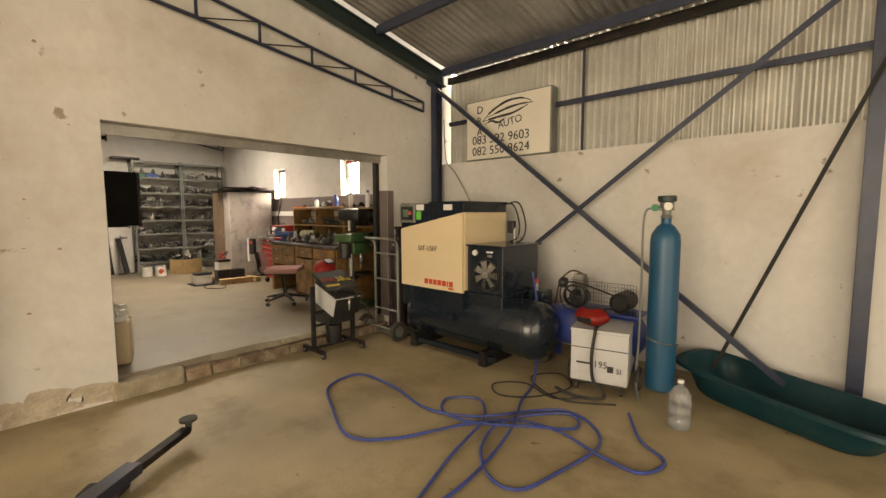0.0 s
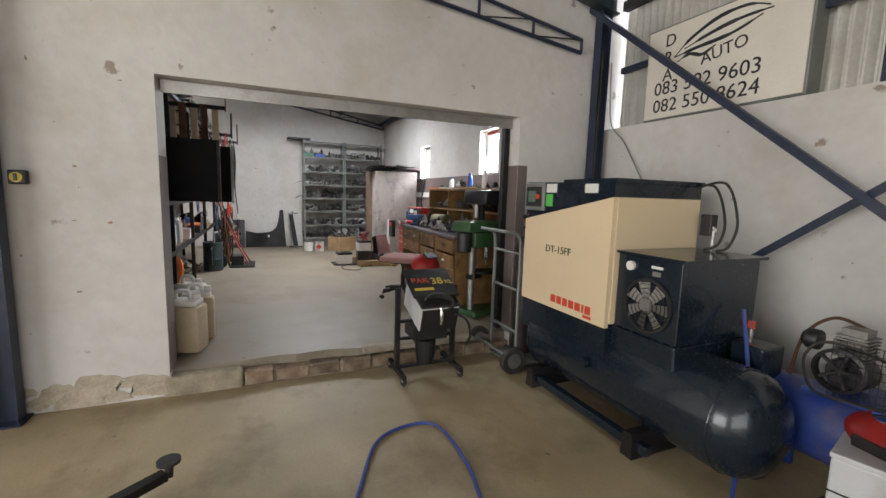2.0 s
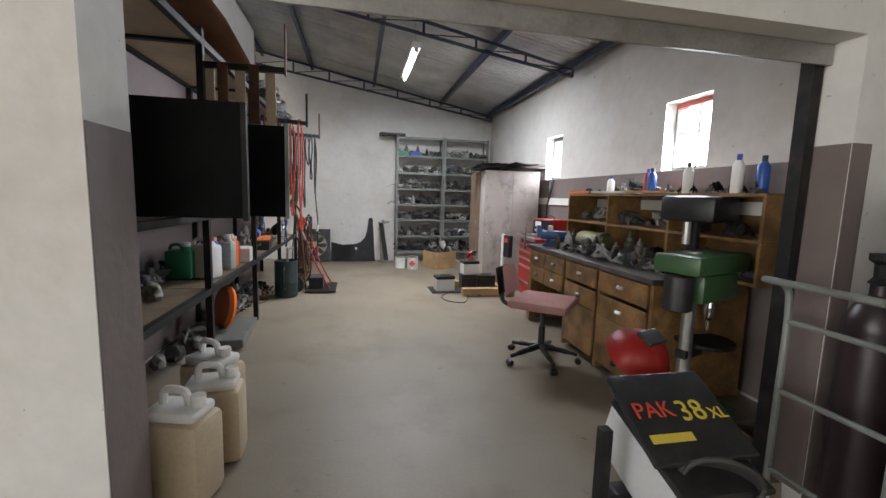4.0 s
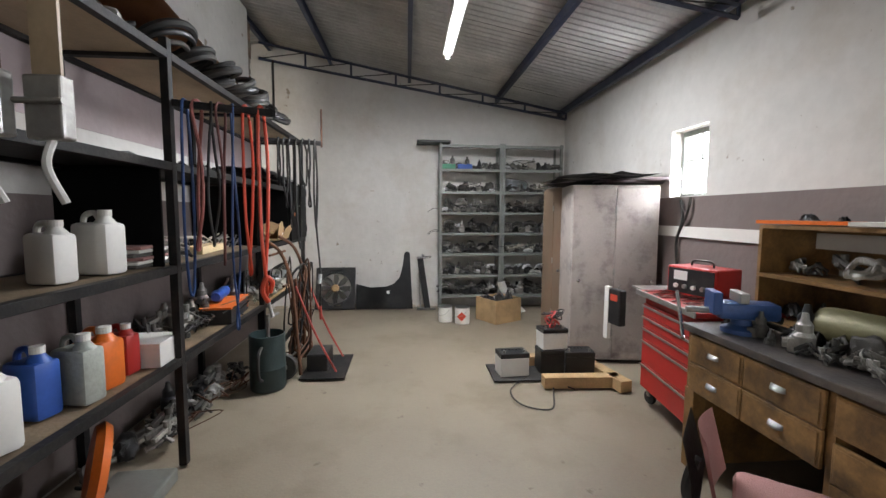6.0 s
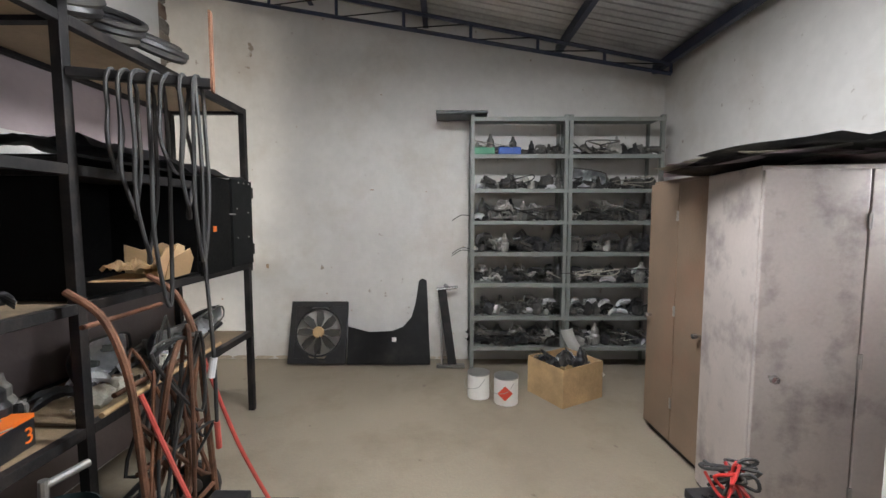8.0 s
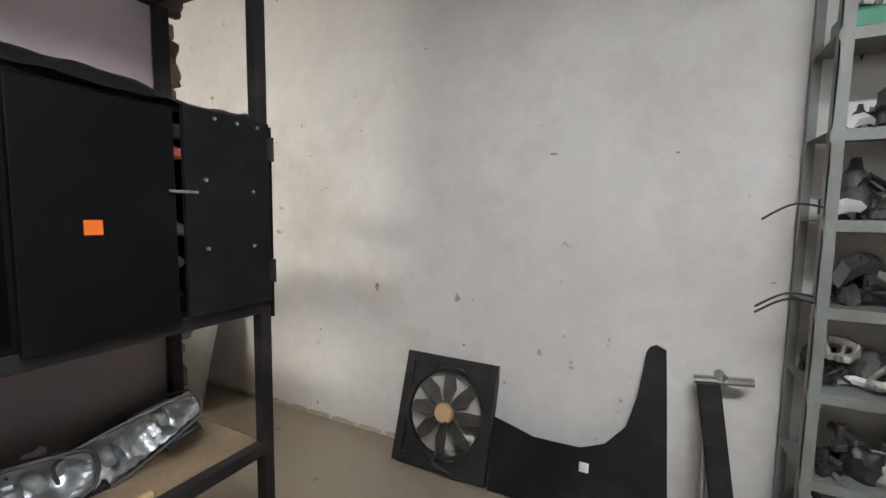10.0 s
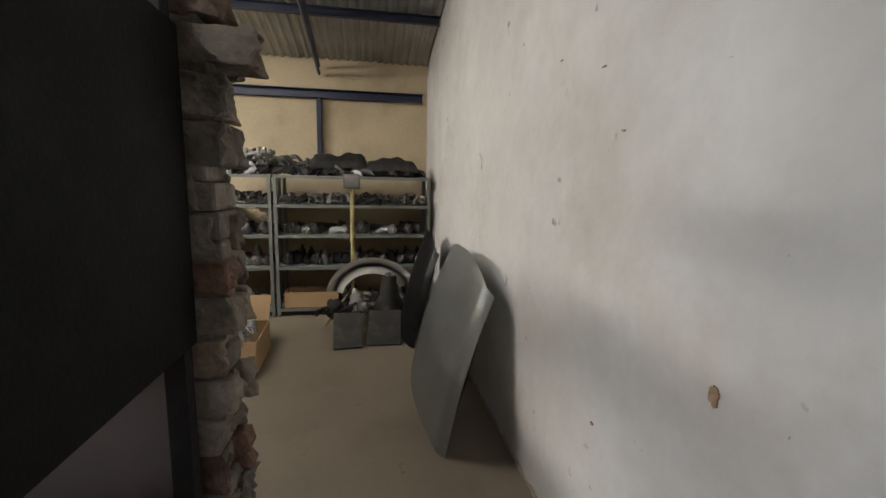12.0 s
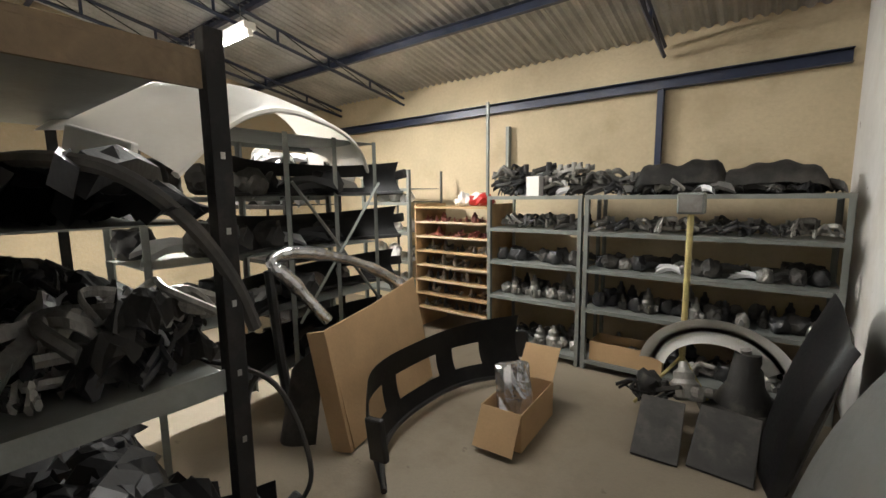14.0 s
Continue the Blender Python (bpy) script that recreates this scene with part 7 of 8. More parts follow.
container("fluid_container", pose(-6.35, 0.27, RL[0], 0, 0, 80), 0.15, 0.1, 0.28, mat("clear_grey_plastic", (0.35, 0.37, 0.33), 0.35), "greenish clear plastic bottle on the bottom shelf")
container("fluid_container", pose(-6.49, 0.25, RL[0], 0, 0, 80), 0.15, 0.12, 0.27, ORANGE, "orange plastic fluid container on the bottom shelf")
container("fluid_container", pose(-6.65, 0.24, RL[0], 0, 0, 85), 0.12, 0.09, 0.24, RED, "red fluid can on the bottom shelf")
container("fluid_container", pose(-5.95, 0.1, RL[0], 0, 0, 85), 0.18, 0.12, 0.26, GREENPL, "dark green oil container on the bottom shelf")
wb = thing("white_carton", pose(-6.80, 0.2, RL[0] + 0.001, 0, 0, 3), "white carton crammed with small metal parts on the rack", "box")
part("carton", box(-0.12, 0.1, -0.13, 0.17, 0, 0.12, bev=0.003), WHITEPL, wb)
disc = thing("orange_drum", pose(-6.48, 0.22, F2 + 0.23, 78, 0, 35), "round orange plastic cover standing under the rack", "cover")
part("disc", lathe([(0.0, -0.04), (0.17, -0.03), (0.19, 0.0), (0.17, 0.03), (0.0, 0.04)], 26), ORANGE, disc, smooth=True)
tr = thing("grey_tray", pose(-6.4, 0.3, F2, 0, 0, 3), "grey metal tray on the floor under the rack", "tray")
part("tray", box(-0.32, 0.32, -0.14, 0.14, 0.001, 0.07, bev=0.01), GREYSTEEL, tr)
tan = thing("paper_box", pose(-7.6, 0.15, RL[1] + 0.001, 0, 0, 5), "flat cream carton on the rack", "box")
part("carton", box(-0.2, 0.2, -0.1, 0.1, 0, 0.05, bev=0.003), mat("cream_card", (0.6, 0.47, 0.27), 0.7), tan)
og = thing("orange_case", pose(-7.75, 0.25, RL[0] + 0.001, 0, 0, 8), "orange and black tool carton marked with a 3", "box")
part("case", box(-0.25, 0.25, -0.1, 0.1, 0, 0.1, bev=0.003), BLACKPL, og)
part("orange_top", box(-0.25, 0.25, -0.1, 0.1, 0.1005, 0.115), ORANGE, og)
writing("numeral", "3", 0.08, pose(-0.2, 0.1015, 0.02, 0, 0, 180), ORANGE, og)
bl = thing("blue_grinder", pose(-7.8, 0.2, RL[0] + 0.12, 0, 90, 10), "blue angle grinder body lying on the orange carton", "power tool")
part("body", lathe([(0.03, -0.16), (0.04, -0.1), (0.035, 0.05), (0.045, 0.1), (0.03, 0.15)], 16, pose(-0.04, 0, 0)), BLUEPL, bl, smooth=True)


# ---- hanging straps and hoses on the rack ----
def strap(x, y, z, drop, mat_, label, w=0.0, seed=0, r=0.014, loops=1):
    rr = random.Random(seed)
    th = thing("hanging_strap", pose(x, y, z), label, "strap", "hanging straps")
    for k in range(loops):
        o = 0.03 * k
        e, g = rr.uniform(-0.02, 0.02), rr.uniform(-0.015, 0.015)
        part("loop", tube([(-0.024 - w - o, g, -0.03), (0, 0, 0.012 + r), (0.024 + w + o, -g, -0.03), (0.022 + w + o, e, -drop * 0.35), (0.03 + w + g, e + g, -drop * 0.7), (0.012 + o, rr.uniform(-0.02, 0.02), -drop), (-0.012 - o, rr.uniform(-0.02, 0.02), -drop * 0.99), (-0.03 - w + g, -e, -drop * 0.65), (-0.024 - w - o, g - e, -drop * 0.3)], r, 7, 6, closed=True), mat_, th, smooth=True)
    return th


for k, (x, top) in enumerate(((-6.87, 2.1), (-8.14, 2.14), (-5.62, 2.2))):
    arm_ = thing("hook_bracket", pose(x, 0.4, top, 0, 0, (21.5, 18, 0)[k]), "black steel arm that sticks out from the rack post", "rack arm", "rack arms")
    part("arm", box(-0.018, 0.018, 0.001, 0.47, -0.035, 0.0, bev=0.002), BLACKSTEEL, arm_)
    part("end_bar", box(-0.02, 0.02, 0.4705, 0.48, -0.05, 0.26), RUST if k else BLACKSTEEL, arm_)
def on_arm(x, y):
    """The place along the slanting arm of the rack post at x."""
    return x - (y - 0.4) * (0.394 if x > -7 else 0.325)


A1, A2 = -6.87, -8.14
strap(on_arm(A1, 0.78), 0.78, 2.088, 0.98, REDHOSE, "bright orange-red rubber hose hung in a long loop", -0.008, 1, 0.0095)
strap(on_arm(A1, 0.71), 0.71, 2.088, 0.86, REDHOSE, "orange-red rubber hose hung in a long loop", -0.01, 1, 0.008)
strap(on_arm(A1, 0.5), 0.5, 2.088, 0.72, DULLRED, "faded red strap hanging from the rack arm", 0.0, 2, 0.009)
strap(on_arm(A1, 0.45), 0.45, 2.088, 0.95, DIRTYBLUE, "dark blue strap hanging from the rack arm", 0.0, 3, 0.007, 1)
strap(on_arm(A1, 0.6), 0.6, 2.088, 0.8, DULLRED, "faded red cable hanging from the rack arm", 0.01, 6, 0.007)
strap(on_arm(A1, 0.65), 0.65, 2.088, 1.15, DIRTYBLUE, "dark blue cable hanging low from the rack arm", -0.012, 7, 0.006)
strap(on_arm(A1, 0.56), 0.56, 2.088, 0.7, RUBBER, "black cable hanging from the rack arm", 0.0, 4, 0.007)
clip = thing("cable_clamp", pose(on_arm(A1, 0.79), 0.79, 1.09), "orange-red plastic clamp at the foot of the hanging hoses", "clamp")
part("grip", tube([(-0.03, 0, 0.0), (-0.01, 0.02, 0.06), (0.02, 0.0, 0.09), (0.03, -0.02, 0.02), (0.0, 0, -0.05)], 0.014, 7), REDHOSE, clip, smooth=True)
part("jaw", rods(((0.0, 0, -0.05), (0.03, 0.03, -0.13)), r=0.01), GALV, clip)
for k in range(7):
    strap(on_arm(A2, 0.53 + 0.045 * k), 0.53 + 0.045 * k, 2.128, 0.35 + 0.17 * (k % 4), RUBBER, "black rubber cable hung in a loop on the rack arm", 0.01 + 0.01 * (k % 3), 10 + k, 0.008)
lng = thing("hanging_cable", pose(on_arm(A2, 0.8), 0.8, 2.14), "long dark cable with pale connectors hanging from the rack arm", "cable")
part("cable", tube([(0.02, 0.0, 0.0), (0.03, 0.02, -0.3), (0.0, 0.0, -0.7), (0.02, 0.03, -1.1), (0.0, 0.02, -1.4)], 0.008), RUBBER, lng, smooth=True)
part("connector", rods(((0.02, 0.03, -1.12), (0.03, 0.02, -1.2)), r=0.015), GREYBOX, lng)
part("red_end", rods(((0.0, 0.02, -1.4), (-0.01, 0.02, -1.52)), r=0.012), REDPALE, lng)
for k in range(5):
    wst = thing("ratchet_strap", pose(-5.62 - 0.022 + 0.044 * (k % 2), 0.42 + 0.09 * k, 2.2), "dirty beige ratchet strap with a steel buckle", "ratchet strap", "ratchet straps")
    part("webbing", box(-0.004, 0.004, -0.03, 0.03, -0.36, 0.0), (JERRY, RUST)[k % 2], wst)
    part("buckle", box(-0.02, 0.02, -0.04, 0.04, -0.5, -0.3605, bev=0.006), GALV, wst)
    part("buckle_bar", rods(((0.03, -0.05, -0.42), (0.03, 0.05, -0.42)), r=0.007), GALV, wst)
    part("tail", tube([(0.0, 0.0, -0.5), (0.02, 0.0, -0.56), (0.0, 0.02, -0.64)], 0.009), WHITEPL, wst)
rolls = thing("rolled_matting", pose(-7.1, 0.1, 2.42), "roll of brown sheet material lying across the top of the rack", "roll")
part("sheet_roll", grid_surface(lambda u, v: Vector((-0.9 + 1.7 * u, 0.25 - 0.65 * v, 0.03 + 0.28 * math.sin(math.pi * v) * (0.7 + 0.3 * u) + 0.25 * u)), 12, 14, 0.008), mat("brown_sheet", (0.3, 0.17, 0.1), 0.7, stain=(0.2, 0.11, 0.06), stain_amt=0.4), rolls, smooth=True)

# coils of hose and ducting along the top of the rack
for k in range(9):
    rk = random.Random(60 + k)
    co = thing("hose_coil", pose(-7.15 - 0.19 * k, 0.24 + 0.05 * (k % 3), RL[3] + 0.003, 0, 0, 20 * k), "coil of dusty black hose lying on top of the rack", "hose", "hose coils")
    for j in range(3):
        r_ = rk.uniform(0.1, 0.17)
        a_ = rk.uniform(35, 78)
        part("turn", tube([(r_ * math.cos(t_), r_ * math.sin(t_) * 0.8, 0.02 + 0.025 * j + (0.5 + 0.5 * math.sin(t_)) * r_ * math.sin(radians(a_))) for t_ in (2 * math.pi * q / 9 for q in range(9))], rk.uniform(0.013, 0.024), 7, 5, closed=True), (RUBBER, BLACKPL)[j % 2], co, smooth=True)

rl = random.Random(88)
for k in range(26):
    x0 = rl.uniform(RX[1] + 0.1, RX[2] - 0.1)
    z0 = (RL[0], RL[0], RL[1], F2)[k % 4]
    ld = thing("loose_lead", pose(x0, rl.uniform(0.1, 0.3), z0 + 0.02), "thin dusty cable tangled among parts on the black steel rack", "cable", "loose leads")
    part("cable", tube([(rl.uniform(-0.18, 0.18), rl.uniform(-0.12, 0.12), rl.uniform(-0.012, 0.11)) for _ in range(6)], rl.uniform(0.003, 0.006), 5, 5), (RUBBER, GALV, GREYRAG, RUST)[k % 4], ld, smooth=True)
for k in range(22):
    lv = rl.choice(LV[:-1])
    ld = thing("loose_lead", pose(-10.34, rl.uniform(2.15, 3.5), lv + 0.03), "thin dusty cable tangled among parts on the grey shelving", "cable", "loose leads")
    part("cable", tube([(rl.uniform(-0.05, 0.07), rl.uniform(-0.2, 0.2), rl.uniform(-0.022, 0.1)) for _ in range(6)], rl.uniform(0.003, 0.006), 5, 5), (RUBBER, BLACKPL, GREYRAG)[k % 3], ld, smooth=True)
rope = thing("cable_ends", pose(-10.32, 1.96, 1.3), "thin black cable ends sticking out of the grey shelving", "cable")
for z in (-0.02, 0.29, 0.0):
    part("end", tube([(0, 0.08, z), (0.03, -0.03, z + 0.02), (0.05, -0.12, z - 0.03)], 0.004, 5, 5), RUBBER, rope, smooth=True)

# ---- green drum and sack barrow ----
drum = thing("waste_drum", pose(-7.86, 0.5, F2), "dark green steel drum used as a waste bin", "drum")
part("shell", lathe([(0.125, 0), (0.13, 0.01), (0.13, 0.16), (0.134, 0.17), (0.13, 0.18), (0.13, 0.42), (0.122, 0.425), (0.118, 0.3), (0.115, 0.05), (0, 0.05)], 28), DGREEN, drum, smooth=True)
part("rubbish", lathe([(0.0, 0.3), (0.06, 0.31), (0.11, 0.28)], 14), DUSTY, drum)
part("pump", rods(((0.05, 0.02, 0.3), (0.05, 0.03, 0.58)), ((0.05, 0.03, 0.56), (-0.08, 0.06, 0.56)), r=0.014), GALV, drum)
part("handle", tube([(0.13, 0.0, 0.35), (0.2, 0.0, 0.3), (0.2, 0.0, 0.15), (0.13, 0.0, 0.1)], 0.012), RUBBER, drum, smooth=True)


def barrow():
    th = thing("sack_barrow", pose(-8.25, 0.7, F2, 0, 0, -90), "rusty sack barrow with a wide toe plate, hung with hoses", "sack barrow")
    for s in (-0.21, 0.21):
        part("side_tube", tube([(0.0, s, 0.02), (0.03, s, 0.45), (0.06, s, 0.8), (0.14, s, 1.03), (0.27, s, 1.13)], 0.014, 8), RUST, th, smooth=True)
        part("stay", tube([(0.03, s * 0.95, 0.75), (-0.12, s * 0.9, 0.35), (-0.28, s * 0.9, 0.03)], 0.009, 7), REDPALE, th, smooth=True)
        w = part("wheel", lathe([(0.02, -0.02), (0.1, -0.022), (0.11, -0.01), (0.11, 0.01), (0.1, 0.022), (0.02, 0.02)], 22, pose(0.12, s * 1.25, 0.11, 90, 0, 0)), RUBBER, th, smooth=True)
        part("hub", lathe([(0, -0.025), (0.035, -0.025), (0.035, 0.025), (0, 0.025)], 14, pose(0.12, s * 1.25, 0.11, 90, 0, 0)), GALV, w)
    for z, x in ((0.15, 0.01), (0.45, 0.05), (0.75, 0.12), (1.0, 0.22)):
        part("crossbar", rods(((x, -0.21, z), (x, 0.21, z)), r=0.01), RUST, th)
    part("axle", rods(((0.12, -0.24, 0.11), (0.12, 0.24, 0.11)), r=0.01), GALV, th)
    part("toe_plate", box(-0.36, 0.0, -0.29, 0.29, 0.004, 0.014), BLACKSTEEL, th)
    part("load_box", box(-0.2, -0.03, -0.14, 0.14, 0.015, 0.16, bev=0.01), BLACKPL, th)
    rr = random.Random(9)
    for k in range(7):
        part("hung_hose", tube([(0.05 + rr.uniform(-0.1, 0.12), rr.uniform(-0.24, 0.24), rr.uniform(0.15, 1.0)) for _ in range(7)], rr.uniform(0.006, 0.011), 6, 6, closed=True), (RUST, RUBBER)[k % 2], th, smooth=True)


barrow()

# ---- store: shelving on the south wall ----
SL = [0.28, 0.72, 1.05, 1.36, 1.655]
W3 = "on the grey store shelving"
for a, b in ((-8.94, -8.04), (-10.55, -8.96)):
    shelf_unit("store_shelving", a, b, -4.2, -3.69, F2, 1.66, SL, GREYSTEEL, "grey steel store shelving loaded with salvaged car parts", along="x", group="store shelving", lip=0.03)
tall = thing("shelf_post", pose(-8.04, -3.7, 1.66), "thin grey steel post that rises above the store shelving", "post")
part("post", box(-0.012, 0.012, -0.012, 0.012, 0, 0.85), GREYSTEEL, tall)
kinds3 = ("pipes lump housing", "lump housing", "lump trim", "pipes bracket", "pipes trim flats")
for k, z in enumerate(SL):
    for j, (a, b) in enumerate(((-8.9, -8.1), (-10.5, -9.0))):
        n = 6 if j == 0 else 11
        fill(a, b, -4.0, -3.72, z, n, 400 + k * 7 + j, W3, kinds3[k], 0.65, 1.05)
        fill(a, b, -4.2, -3.95, z, n - 1, 440 + k * 7 + j, W3, kinds3[k], 0.65, 1.05)
fill(-8.9, -8.1, -4.1, -3.75, SL[4] + 0.07, 9, 480, W3, "pipes trim bracket", 0.9, 1.3)
fill(-8.9, -8.1, -4.1, -3.75, SL[4] + 0.14, 7, 482, W3, "pipes trim bracket", 0.9, 1.3)
fill(-9.4, -8.95, -4.1, -3.75, SL[4] + 0.07, 5, 481, W3, "pipes trim bracket", 0.9, 1.3)


def dashboard(x, y, z, w, h, label, seed):
    th = thing("dashboard", pose(x, y, z, 0, 0, 180), label, "car dashboard", "dashboards")
    rr = random.Random(seed)
    part("shell", grid_surface(lambda u, v: Vector(((u - 0.5) * w, 0.22 * math.cos(math.pi * v) * -0.6, 0.01 + h * math.sin(math.pi * (0.1 + 0.8 * v)) * (0.9 + 0.07 * math.sin(9 * u + seed) + 0.05 * math.sin(23 * u)) * (1 - (2 * u - 1) ** 8))), 20, 8, 0.01), DUSTY, th, smooth=True)
    part("vent_panel", box(-0.1, 0.12, 0.08, 0.14, 0.02, h * 0.6, bev=0.01), BLACKPL, th)
    part("ledge", box(-w * 0.46, w * 0.46, 0.02, 0.14, 0.0, 0.04, bev=0.01), DUSTY, th)


dashboard(-9.6, -3.95, SL[4], 0.65, 0.26, "dusty dark car dashboard shell on top of the store shelving", 1)
dashboard(-10.15, -3.95, SL[4], 0.62, 0.22, "grey dusty car dashboard shell on top of the store shelving", 3)
whb = thing("white_carton", pose(-8.48, -3.78, SL[4] + 0.001), "small white carton standing among dusty parts", "box")
part("carton", box(-0.06, 0.06, -0.05, 0.05, 0, 0.17, bev=0.003), WHITEPL, whb)
ob = open_box("cardboard_box", pose(-9.3, -3.85, SL[0] - 0.05 + 0.052), 0.55, 0.26, 0.16, CARD, "long open cardboard box on the shelf", False)

# narrow orange-lipped shelves
cu = thing("sorting_shelves", pose(-7.55, -4.3, F2), "narrow unit of closely spaced shelves with pale and reddish edges", "shelves")
for k in range(8):
    z = 0.25 + 0.157 * k
    s = part("shelf", box(-0.45, 0.45, 0, 0.55, z - 0.012, z), PINE, cu)
    part("edge", box(-0.45, 0.45, 0.5505, 0.556, z - 0.014, z + 0.006), (JERRY, PINE, JERRY)[k % 3], s)
for x in (-0.47, 0.452):
    part("side", box(x, x + 0.018, 0, 0.55, 0, 1.38), PINE, cu)
for k in range(7):
    fill(-7.98, -7.12, -4.0, -3.74, F2 + 0.25 + 0.157 * k, 8, 500 + k, "on the narrow sorting shelves", "housing bracket", 0.3, 0.5, material=(DULLRED if k in (5, 6) else None))
fill(-7.98, -7.5, -4.1, -3.8, F2 + 1.36, 5, 520, "on top of the sorting shelves", "housing lump", 0.4, 0.7, material=WHITEPL)
redlump = clutter("lump", 1, pose(-7.85, -3.9, F2 + 1.362), "in red plastic on the sorting shelves", RED)

shelf_unit("store_shelving", -7.05, -6.3, -4.3, -3.7, F2, 1.95, [0.6, 0.95, 1.27, 1.6, 1.75], GREYSTEEL, "grey steel shelving holding wrapped white parcels", along="x", group="store shelving")
for k, z in enumerate((0.6, 0.95, 1.27, 1.6)):
    fill(-7.0, -6.35, -4.2, -3.75, z, 4, 540 + k, "wrapped in white plastic on the grey shelving", "lump", 0.9, 1.2, material=WHITEPL)

# beam on the south wall
bw = thing("wall_beam", pose(-7.4, YS + 0.06, 2.56), "dark blue steel channel beam fixed along the ochre wall", "beam")
part("web", box(-3.15, 3.05, -0.055, -0.05, 0, 0.1), NAVY, bw)
part("flange", box(-3.15, 3.05, -0.0495, 0.02, 0.095, 0.1), NAVY, bw)
part("flange", box(-3.15, 3.05, -0.0495, 0.02, 0, 0.005), NAVY, bw)
ps = thing("wall_post", pose(-9.34, YS + 0.05, 1.9), "short dark blue steel post under the wall beam", "post")
part("post", box(-0.025, 0.025, -0.03, 0.03, 0, 0.655), NAVY, ps)
ps2 = thing("wall_post", pose(-7.85, YS + 0.05, 1.7), "thin grey steel post against the ochre wall", "post")
part("post", box(-0.018, 0.018, -0.03, 0.03, 0, 0.7), GREYSTEEL, ps2)

# ---- work lamp stand ----
stand = thing("tripod_work_lamp", pose(-9.74, -3.45, F2), "yellow tripod work lamp with a grey switched-off head", "lamp")
part("mast", rods(((0, 0, 0.2), (0, 0, 1.33)), r=0.02, n=10), FADEDYELLOW, stand)
for k in range(3):
    a = radians(120 * k + 30)
    part("leg", rods(((0, 0, 0.36), (0.3 * math.cos(a), 0.3 * math.sin(a), 0.012)), r=0.012, n=8), FADEDYELLOW, stand)
    part("strut", rods(((0, 0, 0.16), (0.18 * math.cos(a), 0.18 * math.sin(a), 0.16)), r=0.007, n=6), FADEDYELLOW, stand)
hd = part("lamp_head", box(-0.08, 0.08, -0.05, 0.05, 1.33, 1.47, bev=0.012), GREYSTEEL, stand, "grey rectangular lamp head")
part("glass", box(-0.065, 0.065, 0.0505, 0.054, 1.345, 1.455), GALV, hd)

# ---- open carton with foil ----
ob1 = open_box("cardboard_box", pose(-8.96, -2.56, F2, 0, 0, 3), 0.26, 0.52, 0.23, CARD, "open cardboard box with a foil parcel inside")
foil = thing("foil_parcel", pose(-8.98, -2.5, F2 + 0.02, 14, 8, 20), "crumpled silver foil parcel standing in the cardboard box", "parcel")
fb = box(-0.1, 0.1, -0.06, 0.06, 0.0, 0.4, bev=0.02)
bmesh.ops.subdivide_edges(fb, edges=fb.edges[:], cuts=3, use_grid_fill=True)
for v in fb.verts:
    v.co += Vector([noise.noise(v.co * 17 + Vector((k * 5, 0, 0))) * 0.03 for k in range(3)])
part("foil", fb, FOIL, foil)


# ---- car bonnet leaning on the far wall ----
def bonnet(m, mat_, label, W=1.2, H=1.08):
    th = thing("car_bonnet", m, label, "car bonnet")
    def f(u, v):
        s = (u - 0.5) * 2
        w = W / 2 * (1 - 0.09 * v ** 3)
        corner = 1 - 0.16 * abs(s) ** 2.6 * v ** 2
        return Vector((s * w, -0.07 * (1 - s * s) - 0.03 * math.sin(math.pi * v) - (0.0 if abs(s) < 0.93 else -0.03), v * H * corner))
    part("skin", grid_surface(f, 26, 22, 0.012), mat_, th, smooth=True)
    part("inner_frame", tube([(-W * 0.44, 0.02, 0.06), (-W * 0.4, 0.0, H * 0.8), (0, -0.06, H * 0.9), (W * 0.4, 0.0, H * 0.8), (W * 0.44, 0.02, 0.06)], 0.02, 6), DUSTY, th, smooth=True)
    return th


bonnet(pose(-10.24, -1.76, F2 + 0.005, 0, 0, 90) @ pose(0, 0, 0, -17, 0, 0), SILVER, "silver car bonnet standing on edge against the white wall", 1.25, 1.01)
bonnet(pose(-10.24, -3.0, F2 + 0.005, 0, 0, 90) @ pose(0, 0, 0, -15, 0, 0), BLACKPL, "black car door panel leaning behind the silver bonnet", 0.75, 0.98)
for k, (x, y, rz) in enumerate(((-9.72, -2.68, 3), (-10.02, -2.72, -4))):
    t_ = thing("floor_trim", pose(x, y, F2 + 0.004, 62, 0, rz), "dark plastic car trim tray lying on the store floor", "car part", "floor trims")
    part("tray", box(-0.12 - 0.03 * k, 0.12 + 0.03 * k, -0.01, 0.01, 0, 0.42, bev=0.006), DUSTY, t_)
    for j in range(4):
        part("slot_rib", box(-0.1, 0.1, -0.025, -0.0105, 0.04 + 0.1 * j, 0.08 + 0.1 * j, bev=0.004), (DUSTY, BLACKPL)[k], t_)
eng = thing("gearbox", pose(-10.1, -3.42, F2, 0, 0, 20), "greasy dark gearbox and engine parts in a heap", "gearbox")
part("bell_housing", lathe([(0.18, 0), (0.17, 0.12), (0.1, 0.25), (0.07, 0.45)], 20, pose(0, 0, 0.02)), DUSTY, eng, smooth=True)
part("pan", box(-0.22, 0.22, -0.18, 0.18, 0.0, 0.14, bev=0.03), DUSTY, eng, smooth=True)
part("shaft", rods(((0, 0, 0.4), (0.02, 0.02, 0.5)), r=0.03), ALU, eng)
